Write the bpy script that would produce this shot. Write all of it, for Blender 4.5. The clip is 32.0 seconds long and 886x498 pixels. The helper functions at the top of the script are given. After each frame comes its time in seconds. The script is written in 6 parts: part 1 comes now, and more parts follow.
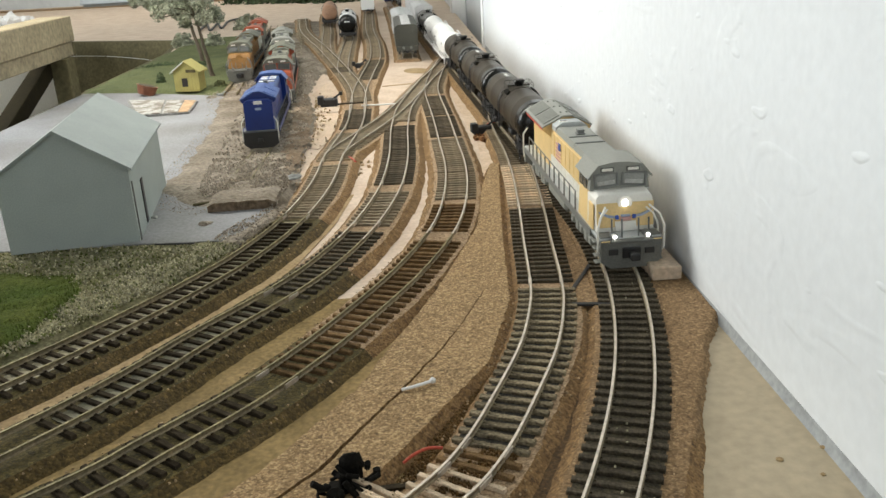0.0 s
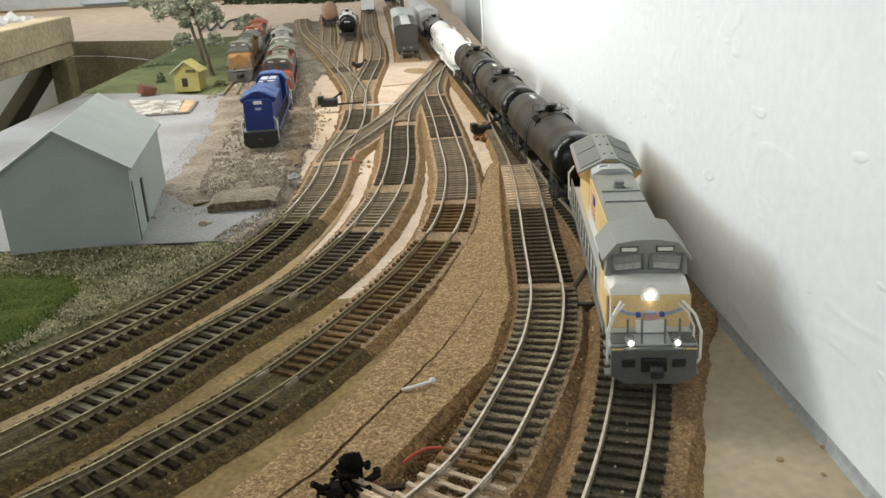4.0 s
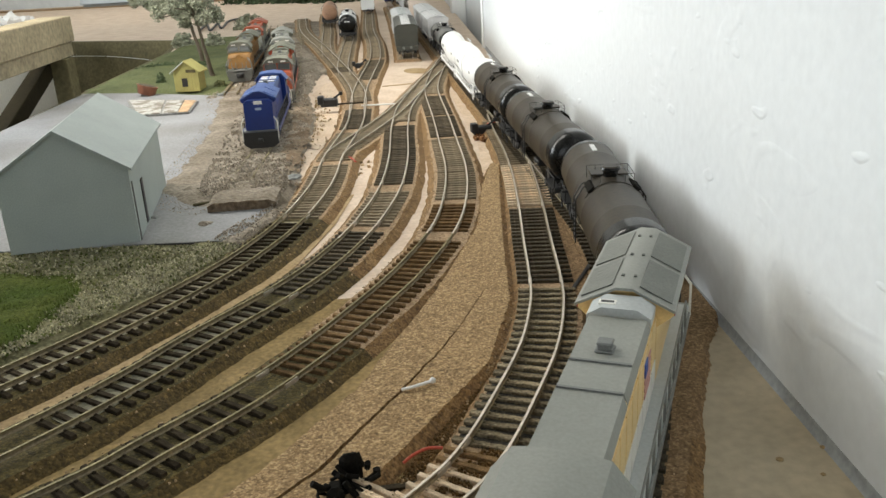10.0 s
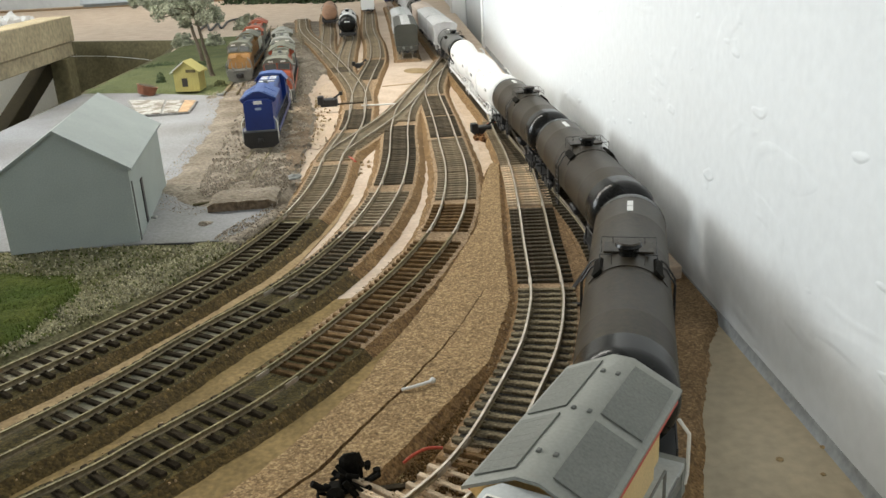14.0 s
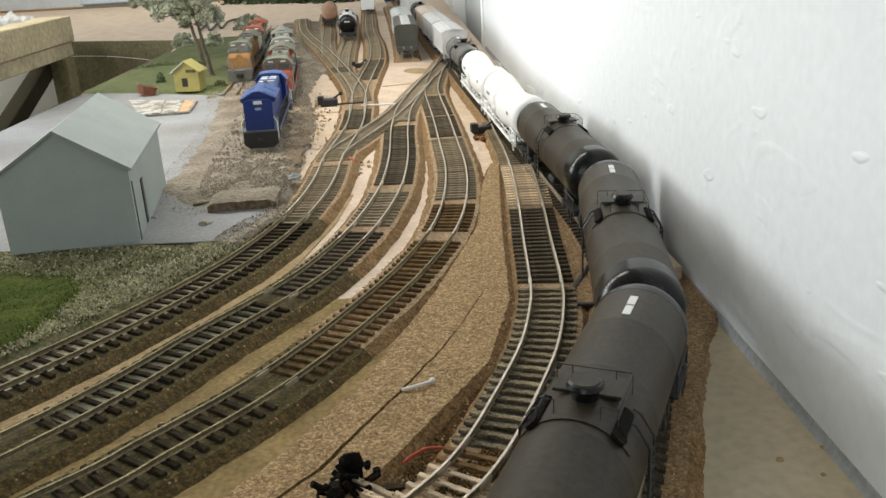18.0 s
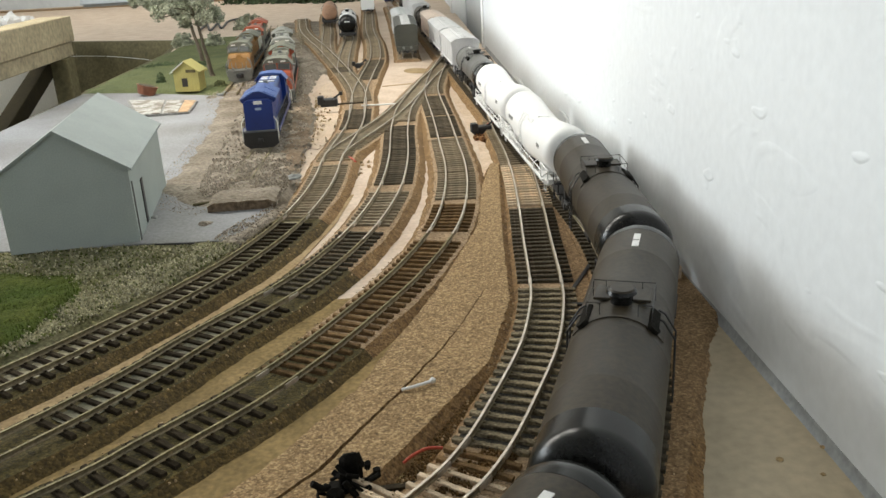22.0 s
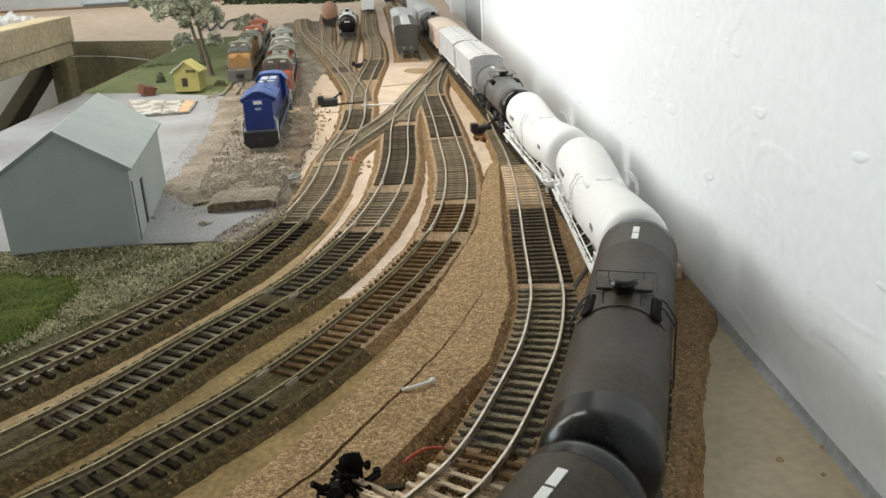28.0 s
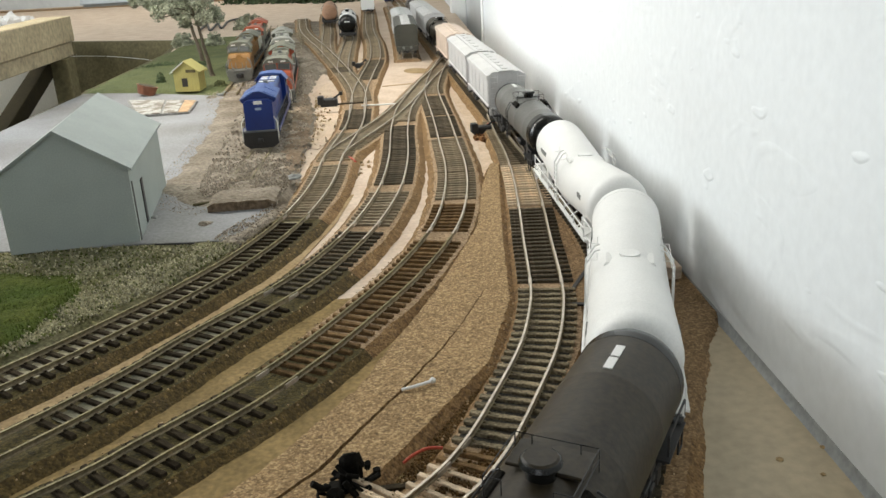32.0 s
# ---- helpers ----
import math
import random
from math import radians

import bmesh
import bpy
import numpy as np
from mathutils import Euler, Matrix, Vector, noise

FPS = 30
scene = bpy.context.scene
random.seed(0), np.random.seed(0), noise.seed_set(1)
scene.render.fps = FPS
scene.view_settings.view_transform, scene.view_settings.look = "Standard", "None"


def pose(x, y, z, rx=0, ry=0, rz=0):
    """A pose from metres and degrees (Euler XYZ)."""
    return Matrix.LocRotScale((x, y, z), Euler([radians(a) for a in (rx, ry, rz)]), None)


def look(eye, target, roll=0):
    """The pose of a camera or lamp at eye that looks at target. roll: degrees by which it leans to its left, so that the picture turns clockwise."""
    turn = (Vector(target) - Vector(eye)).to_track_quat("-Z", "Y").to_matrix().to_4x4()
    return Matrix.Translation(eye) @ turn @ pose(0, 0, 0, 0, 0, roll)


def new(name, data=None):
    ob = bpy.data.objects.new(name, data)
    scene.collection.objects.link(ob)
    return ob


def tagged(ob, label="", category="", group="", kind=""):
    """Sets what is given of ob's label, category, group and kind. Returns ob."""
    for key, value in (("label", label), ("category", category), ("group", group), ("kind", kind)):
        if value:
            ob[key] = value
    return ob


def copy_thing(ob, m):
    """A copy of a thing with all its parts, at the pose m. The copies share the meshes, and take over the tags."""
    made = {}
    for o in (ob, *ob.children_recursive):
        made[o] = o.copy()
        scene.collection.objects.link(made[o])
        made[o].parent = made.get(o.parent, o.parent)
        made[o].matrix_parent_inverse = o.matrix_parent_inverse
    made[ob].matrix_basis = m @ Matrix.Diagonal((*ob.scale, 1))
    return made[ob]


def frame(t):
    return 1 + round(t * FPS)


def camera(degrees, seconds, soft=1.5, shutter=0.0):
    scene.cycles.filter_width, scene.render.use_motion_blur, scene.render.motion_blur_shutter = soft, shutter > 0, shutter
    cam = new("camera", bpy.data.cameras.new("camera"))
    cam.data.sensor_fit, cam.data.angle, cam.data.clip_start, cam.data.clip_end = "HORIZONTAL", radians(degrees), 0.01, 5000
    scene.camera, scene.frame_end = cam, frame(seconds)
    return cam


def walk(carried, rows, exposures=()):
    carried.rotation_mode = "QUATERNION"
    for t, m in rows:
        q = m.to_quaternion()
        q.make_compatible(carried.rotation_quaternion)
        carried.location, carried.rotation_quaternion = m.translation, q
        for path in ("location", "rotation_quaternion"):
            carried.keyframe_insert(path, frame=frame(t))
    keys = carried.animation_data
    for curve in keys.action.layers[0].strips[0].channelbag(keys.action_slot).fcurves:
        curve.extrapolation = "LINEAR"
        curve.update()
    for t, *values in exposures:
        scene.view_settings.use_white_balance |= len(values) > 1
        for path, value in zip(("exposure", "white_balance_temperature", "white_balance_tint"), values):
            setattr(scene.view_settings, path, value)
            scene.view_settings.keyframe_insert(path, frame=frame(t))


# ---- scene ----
cam = camera(55.2, 32.0, soft=1.5)
EYE = (0.0, 0.0, 0.1793)
walk(cam, [(0.0, look(EYE, (0.0, 1.0, 0.1793 - math.tan(radians(19.8))), -3.15)),
           (32.0, look(EYE, (0.0, 1.0, 0.1793 - math.tan(radians(19.8))), -3.15))],
     exposures=[(0.0, 0.17, 6450, 10), (32.0, 0.17, 6450, 10)])

# ---------------------------------------------------------------- light
world = bpy.data.worlds.new("room_air")
scene.world = world
world.use_nodes = True
world.node_tree.nodes["Background"].inputs[0].default_value = (0.75, 0.82, 0.9, 1)
world.node_tree.nodes["Background"].inputs[1].default_value = 0.19


def area_lamp(name, eye, target, sx, sy, watts, colour):
    d = bpy.data.lights.new(name, "AREA")
    d.shape, d.size, d.size_y, d.energy, d.color = "RECTANGLE", sx, sy, watts, colour
    ob = new(name, d)
    ob.matrix_basis = look(eye, target)
    return ob


# unseen lamps added: low ones across the room and behind the view, two overhead
area_lamp("added_low_light", (-2.45, 1.30, 0.52), (0.1, 0.90, 0.05), 1.6, 0.9, 43, (0.92, 0.98, 1.0))
# added to brighten the faces turned towards the camera
area_lamp("added_low_light", (-0.90, -2.44, 0.52), (-0.15, 0.60, 0.05), 1.4, 0.8, 9, (0.95, 0.98, 1.0))
# overhead lamps placed to set how brightness falls off over the table
area_lamp("added_overhead_light", (-0.55, 0.97, 0.62), (-0.15, 1.02, 0.0), 0.2, 0.9, 10.3, (1.0, 0.96, 0.87))
area_lamp("added_overhead_light", (-1.00, 2.90, 1.20), (-1.30, 3.90, 0.1), 0.9, 0.2, 11, (1.0, 0.96, 0.87))

# ---------------------------------------------------------------- materials
def material(name, colour, rough=0.6, metal=0.0, var=0.15, scale=60.0, fine=900.0, bump=0.15, second=None, mix=0.5,
             island=0.0, obrand=0.0, sharp=False, coat=0.0, spec=0.5):
    """A surface with a base colour, broad stains, fine grain and relief; scales are per metre."""
    m = bpy.data.materials.new(name)
    m.use_nodes = True
    nt = m.node_tree
    n, l = nt.nodes, nt.links
    b = n["Principled BSDF"]
    b.inputs["Roughness"].default_value = rough
    b.inputs["Metallic"].default_value = metal
    b.inputs["Specular IOR Level"].default_value = spec
    b.inputs["Coat Weight"].default_value = coat
    tc = n.new("ShaderNodeTexCoord")
    big = n.new("ShaderNodeTexNoise")
    big.inputs["Scale"].default_value, big.inputs["Detail"].default_value = scale, 5
    small = n.new("ShaderNodeTexNoise")
    small.inputs["Scale"].default_value, small.inputs["Detail"].default_value = fine, 3
    for t in (big, small):
        l.new(tc.outputs["Object"], t.inputs["Vector"])
    r = n.new("ShaderNodeValToRGB")
    w = 0.06 if sharp else 0.22
    r.color_ramp.elements[0].position, r.color_ramp.elements[1].position = mix - w, mix + w
    c2 = second or [min(1, c * (1 + var)) for c in colour]
    c1 = colour if second else [c * (1 - var) for c in colour]
    r.color_ramp.elements[0].color, r.color_ramp.elements[1].color = (*c1, 1), (*c2, 1)
    l.new(big.outputs["Fac"], r.inputs[0])
    out = r.outputs[0]
    hs = n.new("ShaderNodeHueSaturation")
    mr = n.new("ShaderNodeMapRange")
    mr.inputs[1].default_value, mr.inputs[2].default_value = 0.3, 0.7
    mr.inputs[3].default_value, mr.inputs[4].default_value = 1 - var * 1.3, 1 + var * 1.3
    l.new(small.outputs["Fac"], mr.inputs[0])
    val = mr.outputs[0]
    if island or obrand:
        src = n.new("ShaderNodeNewGeometry").outputs["Random Per Island"] if island else n.new("ShaderNodeObjectInfo").outputs["Random"]
        m2 = n.new("ShaderNodeMapRange")
        amt = island or obrand
        m2.inputs[3].default_value, m2.inputs[4].default_value = 1 - amt, 1 + amt
        l.new(src, m2.inputs[0])
        mul = n.new("ShaderNodeMath")
        mul.operation = "MULTIPLY"
        l.new(val, mul.inputs[0]), l.new(m2.outputs[0], mul.inputs[1])
        val = mul.outputs[0]
    l.new(val, hs.inputs["Value"])
    l.new(out, hs.inputs["Color"])
    l.new(hs.outputs[0], b.inputs["Base Color"])
    if bump:
        bp = n.new("ShaderNodeBump")
        bp.inputs["Strength"].default_value, bp.inputs["Distance"].default_value = bump, 0.6 / fine
        l.new(small.outputs["Fac"], bp.inputs["Height"])
        l.new(bp.outputs[0], b.inputs["Normal"])
    return m


def glow(name, colour, strength):
    m = bpy.data.materials.new(name)
    m.use_nodes = True
    b = m.node_tree.nodes["Principled BSDF"]
    b.inputs["Base Color"].default_value = (*colour, 1)
    b.inputs["Emission Color"].default_value = (*colour, 1)
    b.inputs["Emission Strength"].default_value = strength
    return m


M_ply = material("plywood", (0.385, 0.315, 0.205), 0.6, var=0.08, scale=9, fine=220, bump=0.08, second=(0.46, 0.385, 0.265))
M_plypale = material("pale_plywood", (0.48, 0.365, 0.265), 0.8, var=0.10, scale=28, fine=260, bump=0.25, second=(0.62, 0.51, 0.405), mix=0.42, spec=0.25)
# Near plywood tan, darkened to paint the weaker light near the camera.
M_tanply = material("tan_plywood", (0.160, 0.108, 0.034), 0.75, var=0.2, scale=40, fine=420, bump=0.3, second=(0.30, 0.208, 0.082), spec=0.25)
M_base = material("grey_edge_strip", (0.33, 0.345, 0.345), 0.8, var=0.12, scale=30, fine=300, bump=0.1)


def granular(name, dark, mid, pale, grain, rough=0.95):
    """Pressed cork or crushed stone: grains of several shades with dark seams."""
    m = material(name, mid, rough, var=0.2, scale=45, fine=900, bump=0.4)
    n, l = m.node_tree.nodes, m.node_tree.links
    tc, hs = n["Texture Coordinate"], n["Hue/Saturation/Value"]
    warp = n.new("ShaderNodeTexNoise")
    warp.inputs["Scale"].default_value = grain * 0.7
    add = n.new("ShaderNodeVectorMath")
    add.operation = "MULTIPLY_ADD"
    add.inputs[1].default_value = (0.6 / grain,) * 3
    l.new(tc.outputs["Object"], warp.inputs["Vector"]), l.new(warp.outputs["Color"], add.inputs[0]), l.new(tc.outputs["Object"], add.inputs[2])
    v = n.new("ShaderNodeTexVoronoi")
    v.inputs["Scale"].default_value = grain
    l.new(add.outputs[0], v.inputs["Vector"])
    sep = n.new("ShaderNodeSeparateColor")
    l.new(v.outputs["Color"], sep.inputs[0])
    r = n.new("ShaderNodeValToRGB")
    e = r.color_ramp.elements
    e[0].position, e[0].color, e[1].position, e[1].color = 0.0, (*dark, 1), 1.0, (*pale, 1)
    k = e.new(0.5)
    k.color = (*mid, 1)
    v2 = n.new("ShaderNodeTexVoronoi")
    v2.inputs["Scale"].default_value = grain * 0.47
    l.new(add.outputs[0], v2.inputs["Vector"])
    sep2 = n.new("ShaderNodeSeparateColor")
    l.new(v2.outputs["Color"], sep2.inputs[0])
    both = n.new("ShaderNodeMath")
    both.operation = "MULTIPLY_ADD"
    both.inputs[1].default_value = 0.38
    part_a = n.new("ShaderNodeMath")
    part_a.operation = "MULTIPLY"
    part_a.inputs[1].default_value = 0.62
    l.new(sep.outputs[0], part_a.inputs[0]), l.new(sep2.outputs[0], both.inputs[0]), l.new(part_a.outputs[0], both.inputs[2])
    l.new(both.outputs[0], r.inputs[0])
    old = n["Color Ramp"]
    mix = n.new("ShaderNodeMix")
    mix.data_type, mix.blend_type = "RGBA", "MIX"
    mix.inputs[0].default_value = 0.72
    l.new(old.outputs[0], mix.inputs[6]), l.new(r.outputs[0], mix.inputs[7]), l.new(mix.outputs[2], hs.inputs["Color"])
    b = n.new("ShaderNodeBump")
    b.inputs["Strength"].default_value, b.inputs["Distance"].default_value = 0.7, 0.35 / grain
    b.invert = True
    l.new(v.outputs["Distance"], b.inputs["Height"]), l.new(n["Bump"].outputs[0], b.inputs["Normal"])
    l.new(b.outputs[0], n["Principled BSDF"].inputs["Normal"])
    return m


# Slope brown, darker than the cork top to paint shade on the sides.
M_corkside = granular("shaded_cork_slope", (0.044, 0.022, 0.007), (0.199, 0.115, 0.044), (0.387, 0.240, 0.102), 950)
M_olivebed = granular("dark_olive_grain", (0.014, 0.011, 0.005), (0.044, 0.035, 0.017), (0.13, 0.105, 0.058), 1000)
# Olive slope, darkened to paint shade and the dimmer near light.
M_oliveslope = granular("shaded_olive_slope", (0.016, 0.011, 0.003), (0.077, 0.050, 0.013), (0.199, 0.135, 0.041), 900)
# Gap brown, darker than the cork on either side.
M_valley = granular("dark_brown_gap", (0.019, 0.010, 0.003), (0.089, 0.050, 0.018), (0.199, 0.120, 0.050), 900)
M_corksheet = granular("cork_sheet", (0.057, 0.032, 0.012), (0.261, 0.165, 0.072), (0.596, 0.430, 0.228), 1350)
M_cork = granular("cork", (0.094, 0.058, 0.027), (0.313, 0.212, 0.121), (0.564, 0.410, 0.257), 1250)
# Olive dirt, also darkened to paint the light's falloff near the camera.
M_corkdirtydim = granular("dirty_dimmed_olive_cork", (0.015, 0.012, 0.002), (0.062, 0.046, 0.009), (0.165, 0.125, 0.034), 950)
M_corkdark = granular("brown_cork", (0.070, 0.038, 0.015), (0.225, 0.138, 0.063), (0.45, 0.31, 0.165), 1200)
# Ballast coloured near-black to paint the shade between ties.
M_ballast = granular("shade_dark_ballast", (0.006, 0.005, 0.003), (0.019, 0.015, 0.009), (0.085, 0.068, 0.044), 1000)
M_rail = material("nickel_rail", (0.58, 0.515, 0.43), 0.42, 0.7, var=0.14, scale=80, fine=700, bump=0.05)
M_railold = material("weathered_dim_rail", (0.19, 0.160, 0.078), 0.55, 0.3, var=0.3, scale=80, fine=700, bump=0.15, spec=0.3)
M_railweb = material("dull_rail_web", (0.235, 0.19, 0.115), 0.65, 0.2, var=0.25, scale=80, fine=700, bump=0.1)
# Bed tones that paint a window reflection between the ties.
M_greygap = material("grey_reflection_bed", (0.250, 0.218, 0.130), 0.6, var=0.3, scale=45, fine=600, bump=0.2)
M_olivegap = material("olive_reflection_bed", (0.125, 0.115, 0.068), 0.7, var=0.3, scale=45, fine=600, bump=0.2)
M_tieblack = material("black_tie_plastic", (0.046, 0.036, 0.023), 1.0, var=0.3, scale=200, fine=1500, bump=0.25, obrand=0.3, spec=0.08)
M_tiebrown = material("brown_tie_plastic", (0.155, 0.098, 0.048), 1.0, var=0.3, scale=200, fine=1500, bump=0.25, obrand=0.3, spec=0.05)
M_tiegrey = material("grey_weathered_tie", (0.25, 0.203, 0.138), 0.85, var=0.25, scale=200, fine=1500, bump=0.3, obrand=0.2, spec=0.2)
M_tiedark = material("dark_weathered_tie", (0.105, 0.085, 0.057), 0.85, var=0.3, scale=200, fine=1500, bump=0.3, obrand=0.3, spec=0.2)
M_tiedusty = material("dusty_black_tie", (0.048, 0.039, 0.026), 0.9, var=0.35, scale=170, fine=1100, bump=0.5, second=(0.120, 0.100, 0.070), mix=0.52, obrand=0.25, spec=0.15)
M_tieolive = material("olive_weathered_tie", (0.125, 0.098, 0.055), 0.9, var=0.4, scale=150, fine=800, bump=0.9, second=(0.32, 0.265, 0.175), obrand=0.3, spec=0.15)
M_tiewood = material("pale_wood_tie", (0.72, 0.57, 0.40), 0.85, var=0.2, scale=200, fine=1500, bump=0.3, obrand=0.25, spec=0.2)
M_wall = material("painted_block_wall", (0.80, 0.81, 0.80), 0.75, var=0.03, scale=6, fine=45, bump=0.25)
def plaster():
    """White paint over hand-trowelled plaster: low ridges and blobs."""
    m = material("painted_plaster_wall", (0.69, 0.715, 0.725), 0.7, var=0.025, scale=5, fine=160, bump=0.02)
    n, l = m.node_tree.nodes, m.node_tree.links
    tc = n["Texture Coordinate"]
    mp = n.new("ShaderNodeMapping")
    mp.inputs["Scale"].default_value = (1.0, 0.38, 1.0)
    l.new(tc.outputs["Object"], mp.inputs["Vector"])
    last = n["Bump"].outputs[0]
    for scale, detail, twist, lo, hi, depth, strength in ((13, 3, 0.5, 0.50, 0.72, 0.0014, 0.17), (34, 2, 0.9, 0.60, 0.70, 0.0012, 0.26), (95, 1, 0.0, 0.68, 0.76, 0.0008, 0.55)):
        v = n.new("ShaderNodeTexNoise")
        v.inputs["Scale"].default_value, v.inputs["Detail"].default_value, v.inputs["Distortion"].default_value = scale, detail, twist
        r = n.new("ShaderNodeMapRange")
        r.interpolation_type = "SMOOTHSTEP"
        r.inputs[1].default_value, r.inputs[2].default_value = lo, hi
        b = n.new("ShaderNodeBump")
        b.inputs["Strength"].default_value, b.inputs["Distance"].default_value = strength, depth
        l.new(mp.outputs[0], v.inputs["Vector"]), l.new(v.outputs["Fac"], r.inputs[0]), l.new(r.outputs[0], b.inputs["Height"])
        l.new(last, b.inputs["Normal"])
        last = b.outputs[0]
    l.new(last, n["Principled BSDF"].inputs["Normal"])
    return m


M_plaster = plaster()
M_trim = material("white_trim", (0.78, 0.79, 0.78), 0.5, var=0.03, scale=10, fine=200, bump=0.03)
M_greydoor = material("grey_door", (0.60, 0.62, 0.62), 0.55, var=0.04, scale=10, fine=200, bump=0.03)
M_greywall = material("house_grey", (0.335, 0.375, 0.350), 0.8, var=0.06, scale=40, fine=1200, bump=0.06)
M_greyroof = material("roof_grey", (0.31, 0.345, 0.33), 0.8, var=0.06, scale=40, fine=1200, bump=0.06)
M_slab = material("grey_slab", (0.180, 0.176, 0.166), 0.85, var=0.12, scale=9, fine=420, bump=0.15, second=(0.31, 0.317, 0.335), mix=0.49)
M_gravel = material("grey_gravel", (0.140, 0.134, 0.055), 0.95, var=0.35, scale=38, fine=420, bump=1.0, second=(0.33, 0.305, 0.18), island=0.5, spec=0.2)
M_dirt = material("brown_dirt", (0.128, 0.102, 0.071), 0.95, var=0.25, scale=24, fine=300, bump=1.0, second=(0.315, 0.275, 0.222), mix=0.49, spec=0.2)
M_earth = material("brown_earth", (0.12, 0.080, 0.046), 0.95, var=0.3, scale=35, fine=300, bump=1.0, second=(0.26, 0.205, 0.145), spec=0.2)
M_clod = material("dirt_clod", (0.255, 0.212, 0.158), 0.95, var=0.25, scale=40, fine=420, bump=0.8, second=(0.40, 0.35, 0.29), island=0.25, spec=0.2)
M_grass = material("green_turf", (0.030, 0.056, 0.006), 0.95, var=0.35, scale=30, fine=700, bump=0.8, second=(0.075, 0.088, 0.017), spec=0.1)
M_lawn = material("lawn_turf", (0.092, 0.108, 0.050), 0.95, var=0.25, scale=30, fine=500, bump=0.6, second=(0.130, 0.142, 0.062), spec=0.15)
# Floor and unseen ceiling tones are lowered to weaken bounced light.
M_floor = material("basement_floor", (0.22, 0.21, 0.19), 0.8, var=0.1, scale=4, fine=90, bump=0.1)
M_ceiling = material("ceiling_grey", (0.5, 0.5, 0.48), 0.9, var=0.04, scale=4, fine=90, bump=0.1)
M_pine = material("pine_lumber", (0.285, 0.240, 0.155), 0.7, var=0.2, scale=18, fine=160, bump=0.1, spec=0.25)
# Lumber darkened to paint the shade under the rail.
M_pinedark = material("shade_dark_lumber", (0.015, 0.012, 0.005), 0.8, var=0.2, scale=18, fine=160, bump=0.1, spec=0.1)
# Dark tone, set to paint the unlit face of the table's edge.
M_fascia = material("dark_fascia", (0.104, 0.090, 0.047), 0.8, var=0.2, scale=18, fine=160, bump=0.1, spec=0.15)
M_black = material("black_plastic", (0.016, 0.016, 0.016), 0.5, var=0.2, scale=150, fine=1500, bump=0.1)
M_matblack = material("matt_black_grime", (0.009, 0.008, 0.006), 0.9, var=0.3, scale=150, fine=900, bump=0.5, spec=0.1)
M_tank = material("black_tank_paint", (0.0225, 0.0168, 0.0090), 0.45, var=0.3, scale=28, fine=500, bump=0.05, second=(0.032, 0.0240, 0.0125), spec=0.29)
M_tankgrey = material("grey_tank_paint", (0.085, 0.085, 0.078), 0.42, var=0.2, scale=28, fine=500, bump=0.05, second=(0.120, 0.120, 0.112), spec=0.5)
M_tankend = material("tank_end_black", (0.008, 0.008, 0.007), 0.24, var=0.15, scale=40, fine=1200, bump=0.03, spec=0.28)
M_white = material("white_car_paint", (0.74, 0.74, 0.72), 0.45, var=0.04, scale=40, fine=1200, bump=0.03)
M_decal = material("white_decal", (0.70, 0.70, 0.68), 0.5, var=0.05, scale=200, fine=1500, bump=0.0)
M_locoyellow = material("loco_yellow", (0.73, 0.53, 0.235), 0.4, var=0.08, scale=60, fine=1200, bump=0.03)
M_palegrey = material("pale_grey_paint", (0.49, 0.49, 0.485), 0.5, var=0.08, scale=40, fine=900, bump=0.04)
M_grille = material("grille_grey", (0.150, 0.155, 0.135), 0.6, var=0.12, scale=60, fine=1200, bump=0.1)
M_shield = material("faded_red", (0.55, 0.30, 0.27), 0.5, var=0.08, scale=60, fine=1200, bump=0.0)
# Roof blue, lighter than the body to paint its bright reflections.
M_blueroof = material("blue_roof_sheen", (0.042, 0.090, 0.27), 0.45, var=0.15, scale=60, fine=1200, bump=0.03)
M_greenroof = material("dusty_green_roof", (0.15, 0.15, 0.115), 0.6, var=0.15, scale=60, fine=1200, bump=0.05)
M_locogrey = material("loco_grey", (0.245, 0.250, 0.220), 0.55, var=0.06, scale=45, fine=900, bump=0.04)
M_locodark = material("loco_dark_grey", (0.155, 0.16, 0.15), 0.55, var=0.1, scale=60, fine=1200, bump=0.05)
M_locowhite = material("loco_cream", (0.76, 0.745, 0.68), 0.45, var=0.04, scale=60, fine=1200, bump=0.02)
M_red = material("red_paint", (0.50, 0.05, 0.03), 0.45, var=0.08, scale=60, fine=1200, bump=0.02)
M_bluewing = material("blue_paint", (0.03, 0.08, 0.35), 0.45, var=0.08, scale=60, fine=1200, bump=0.02)
M_blue = material("loco_blue", (0.0045, 0.026, 0.175), 0.35, var=0.12, scale=60, fine=1200, bump=0.03)
# Dirty orange, also darkened to paint the shade on the far siding.
M_orange = material("shaded_loco_orange", (0.235, 0.118, 0.026), 0.55, var=0.22, scale=70, fine=900, bump=0.03)
M_orangered = material("loco_orange_red", (0.32, 0.066, 0.024), 0.5, var=0.18, scale=60, fine=1200, bump=0.03)
M_glass = material("dark_window", (0.10, 0.105, 0.095), 0.15, var=0.05, scale=60, fine=1200, bump=0.0)
M_windshield = material("dim_windshield", (0.24, 0.245, 0.225), 0.2, var=0.12, scale=90, fine=1200, bump=0.0)
M_pilot = material("dark_pilot_paint", (0.115, 0.117, 0.104), 0.6, var=0.15, scale=60, fine=1200, bump=0.05)
# Pale tone that paints the reflection in the lower windshield.
M_panereflection = material("pane_reflection_pale", (0.36, 0.36, 0.33), 0.2, var=0.12, scale=90, fine=1200, bump=0.0)
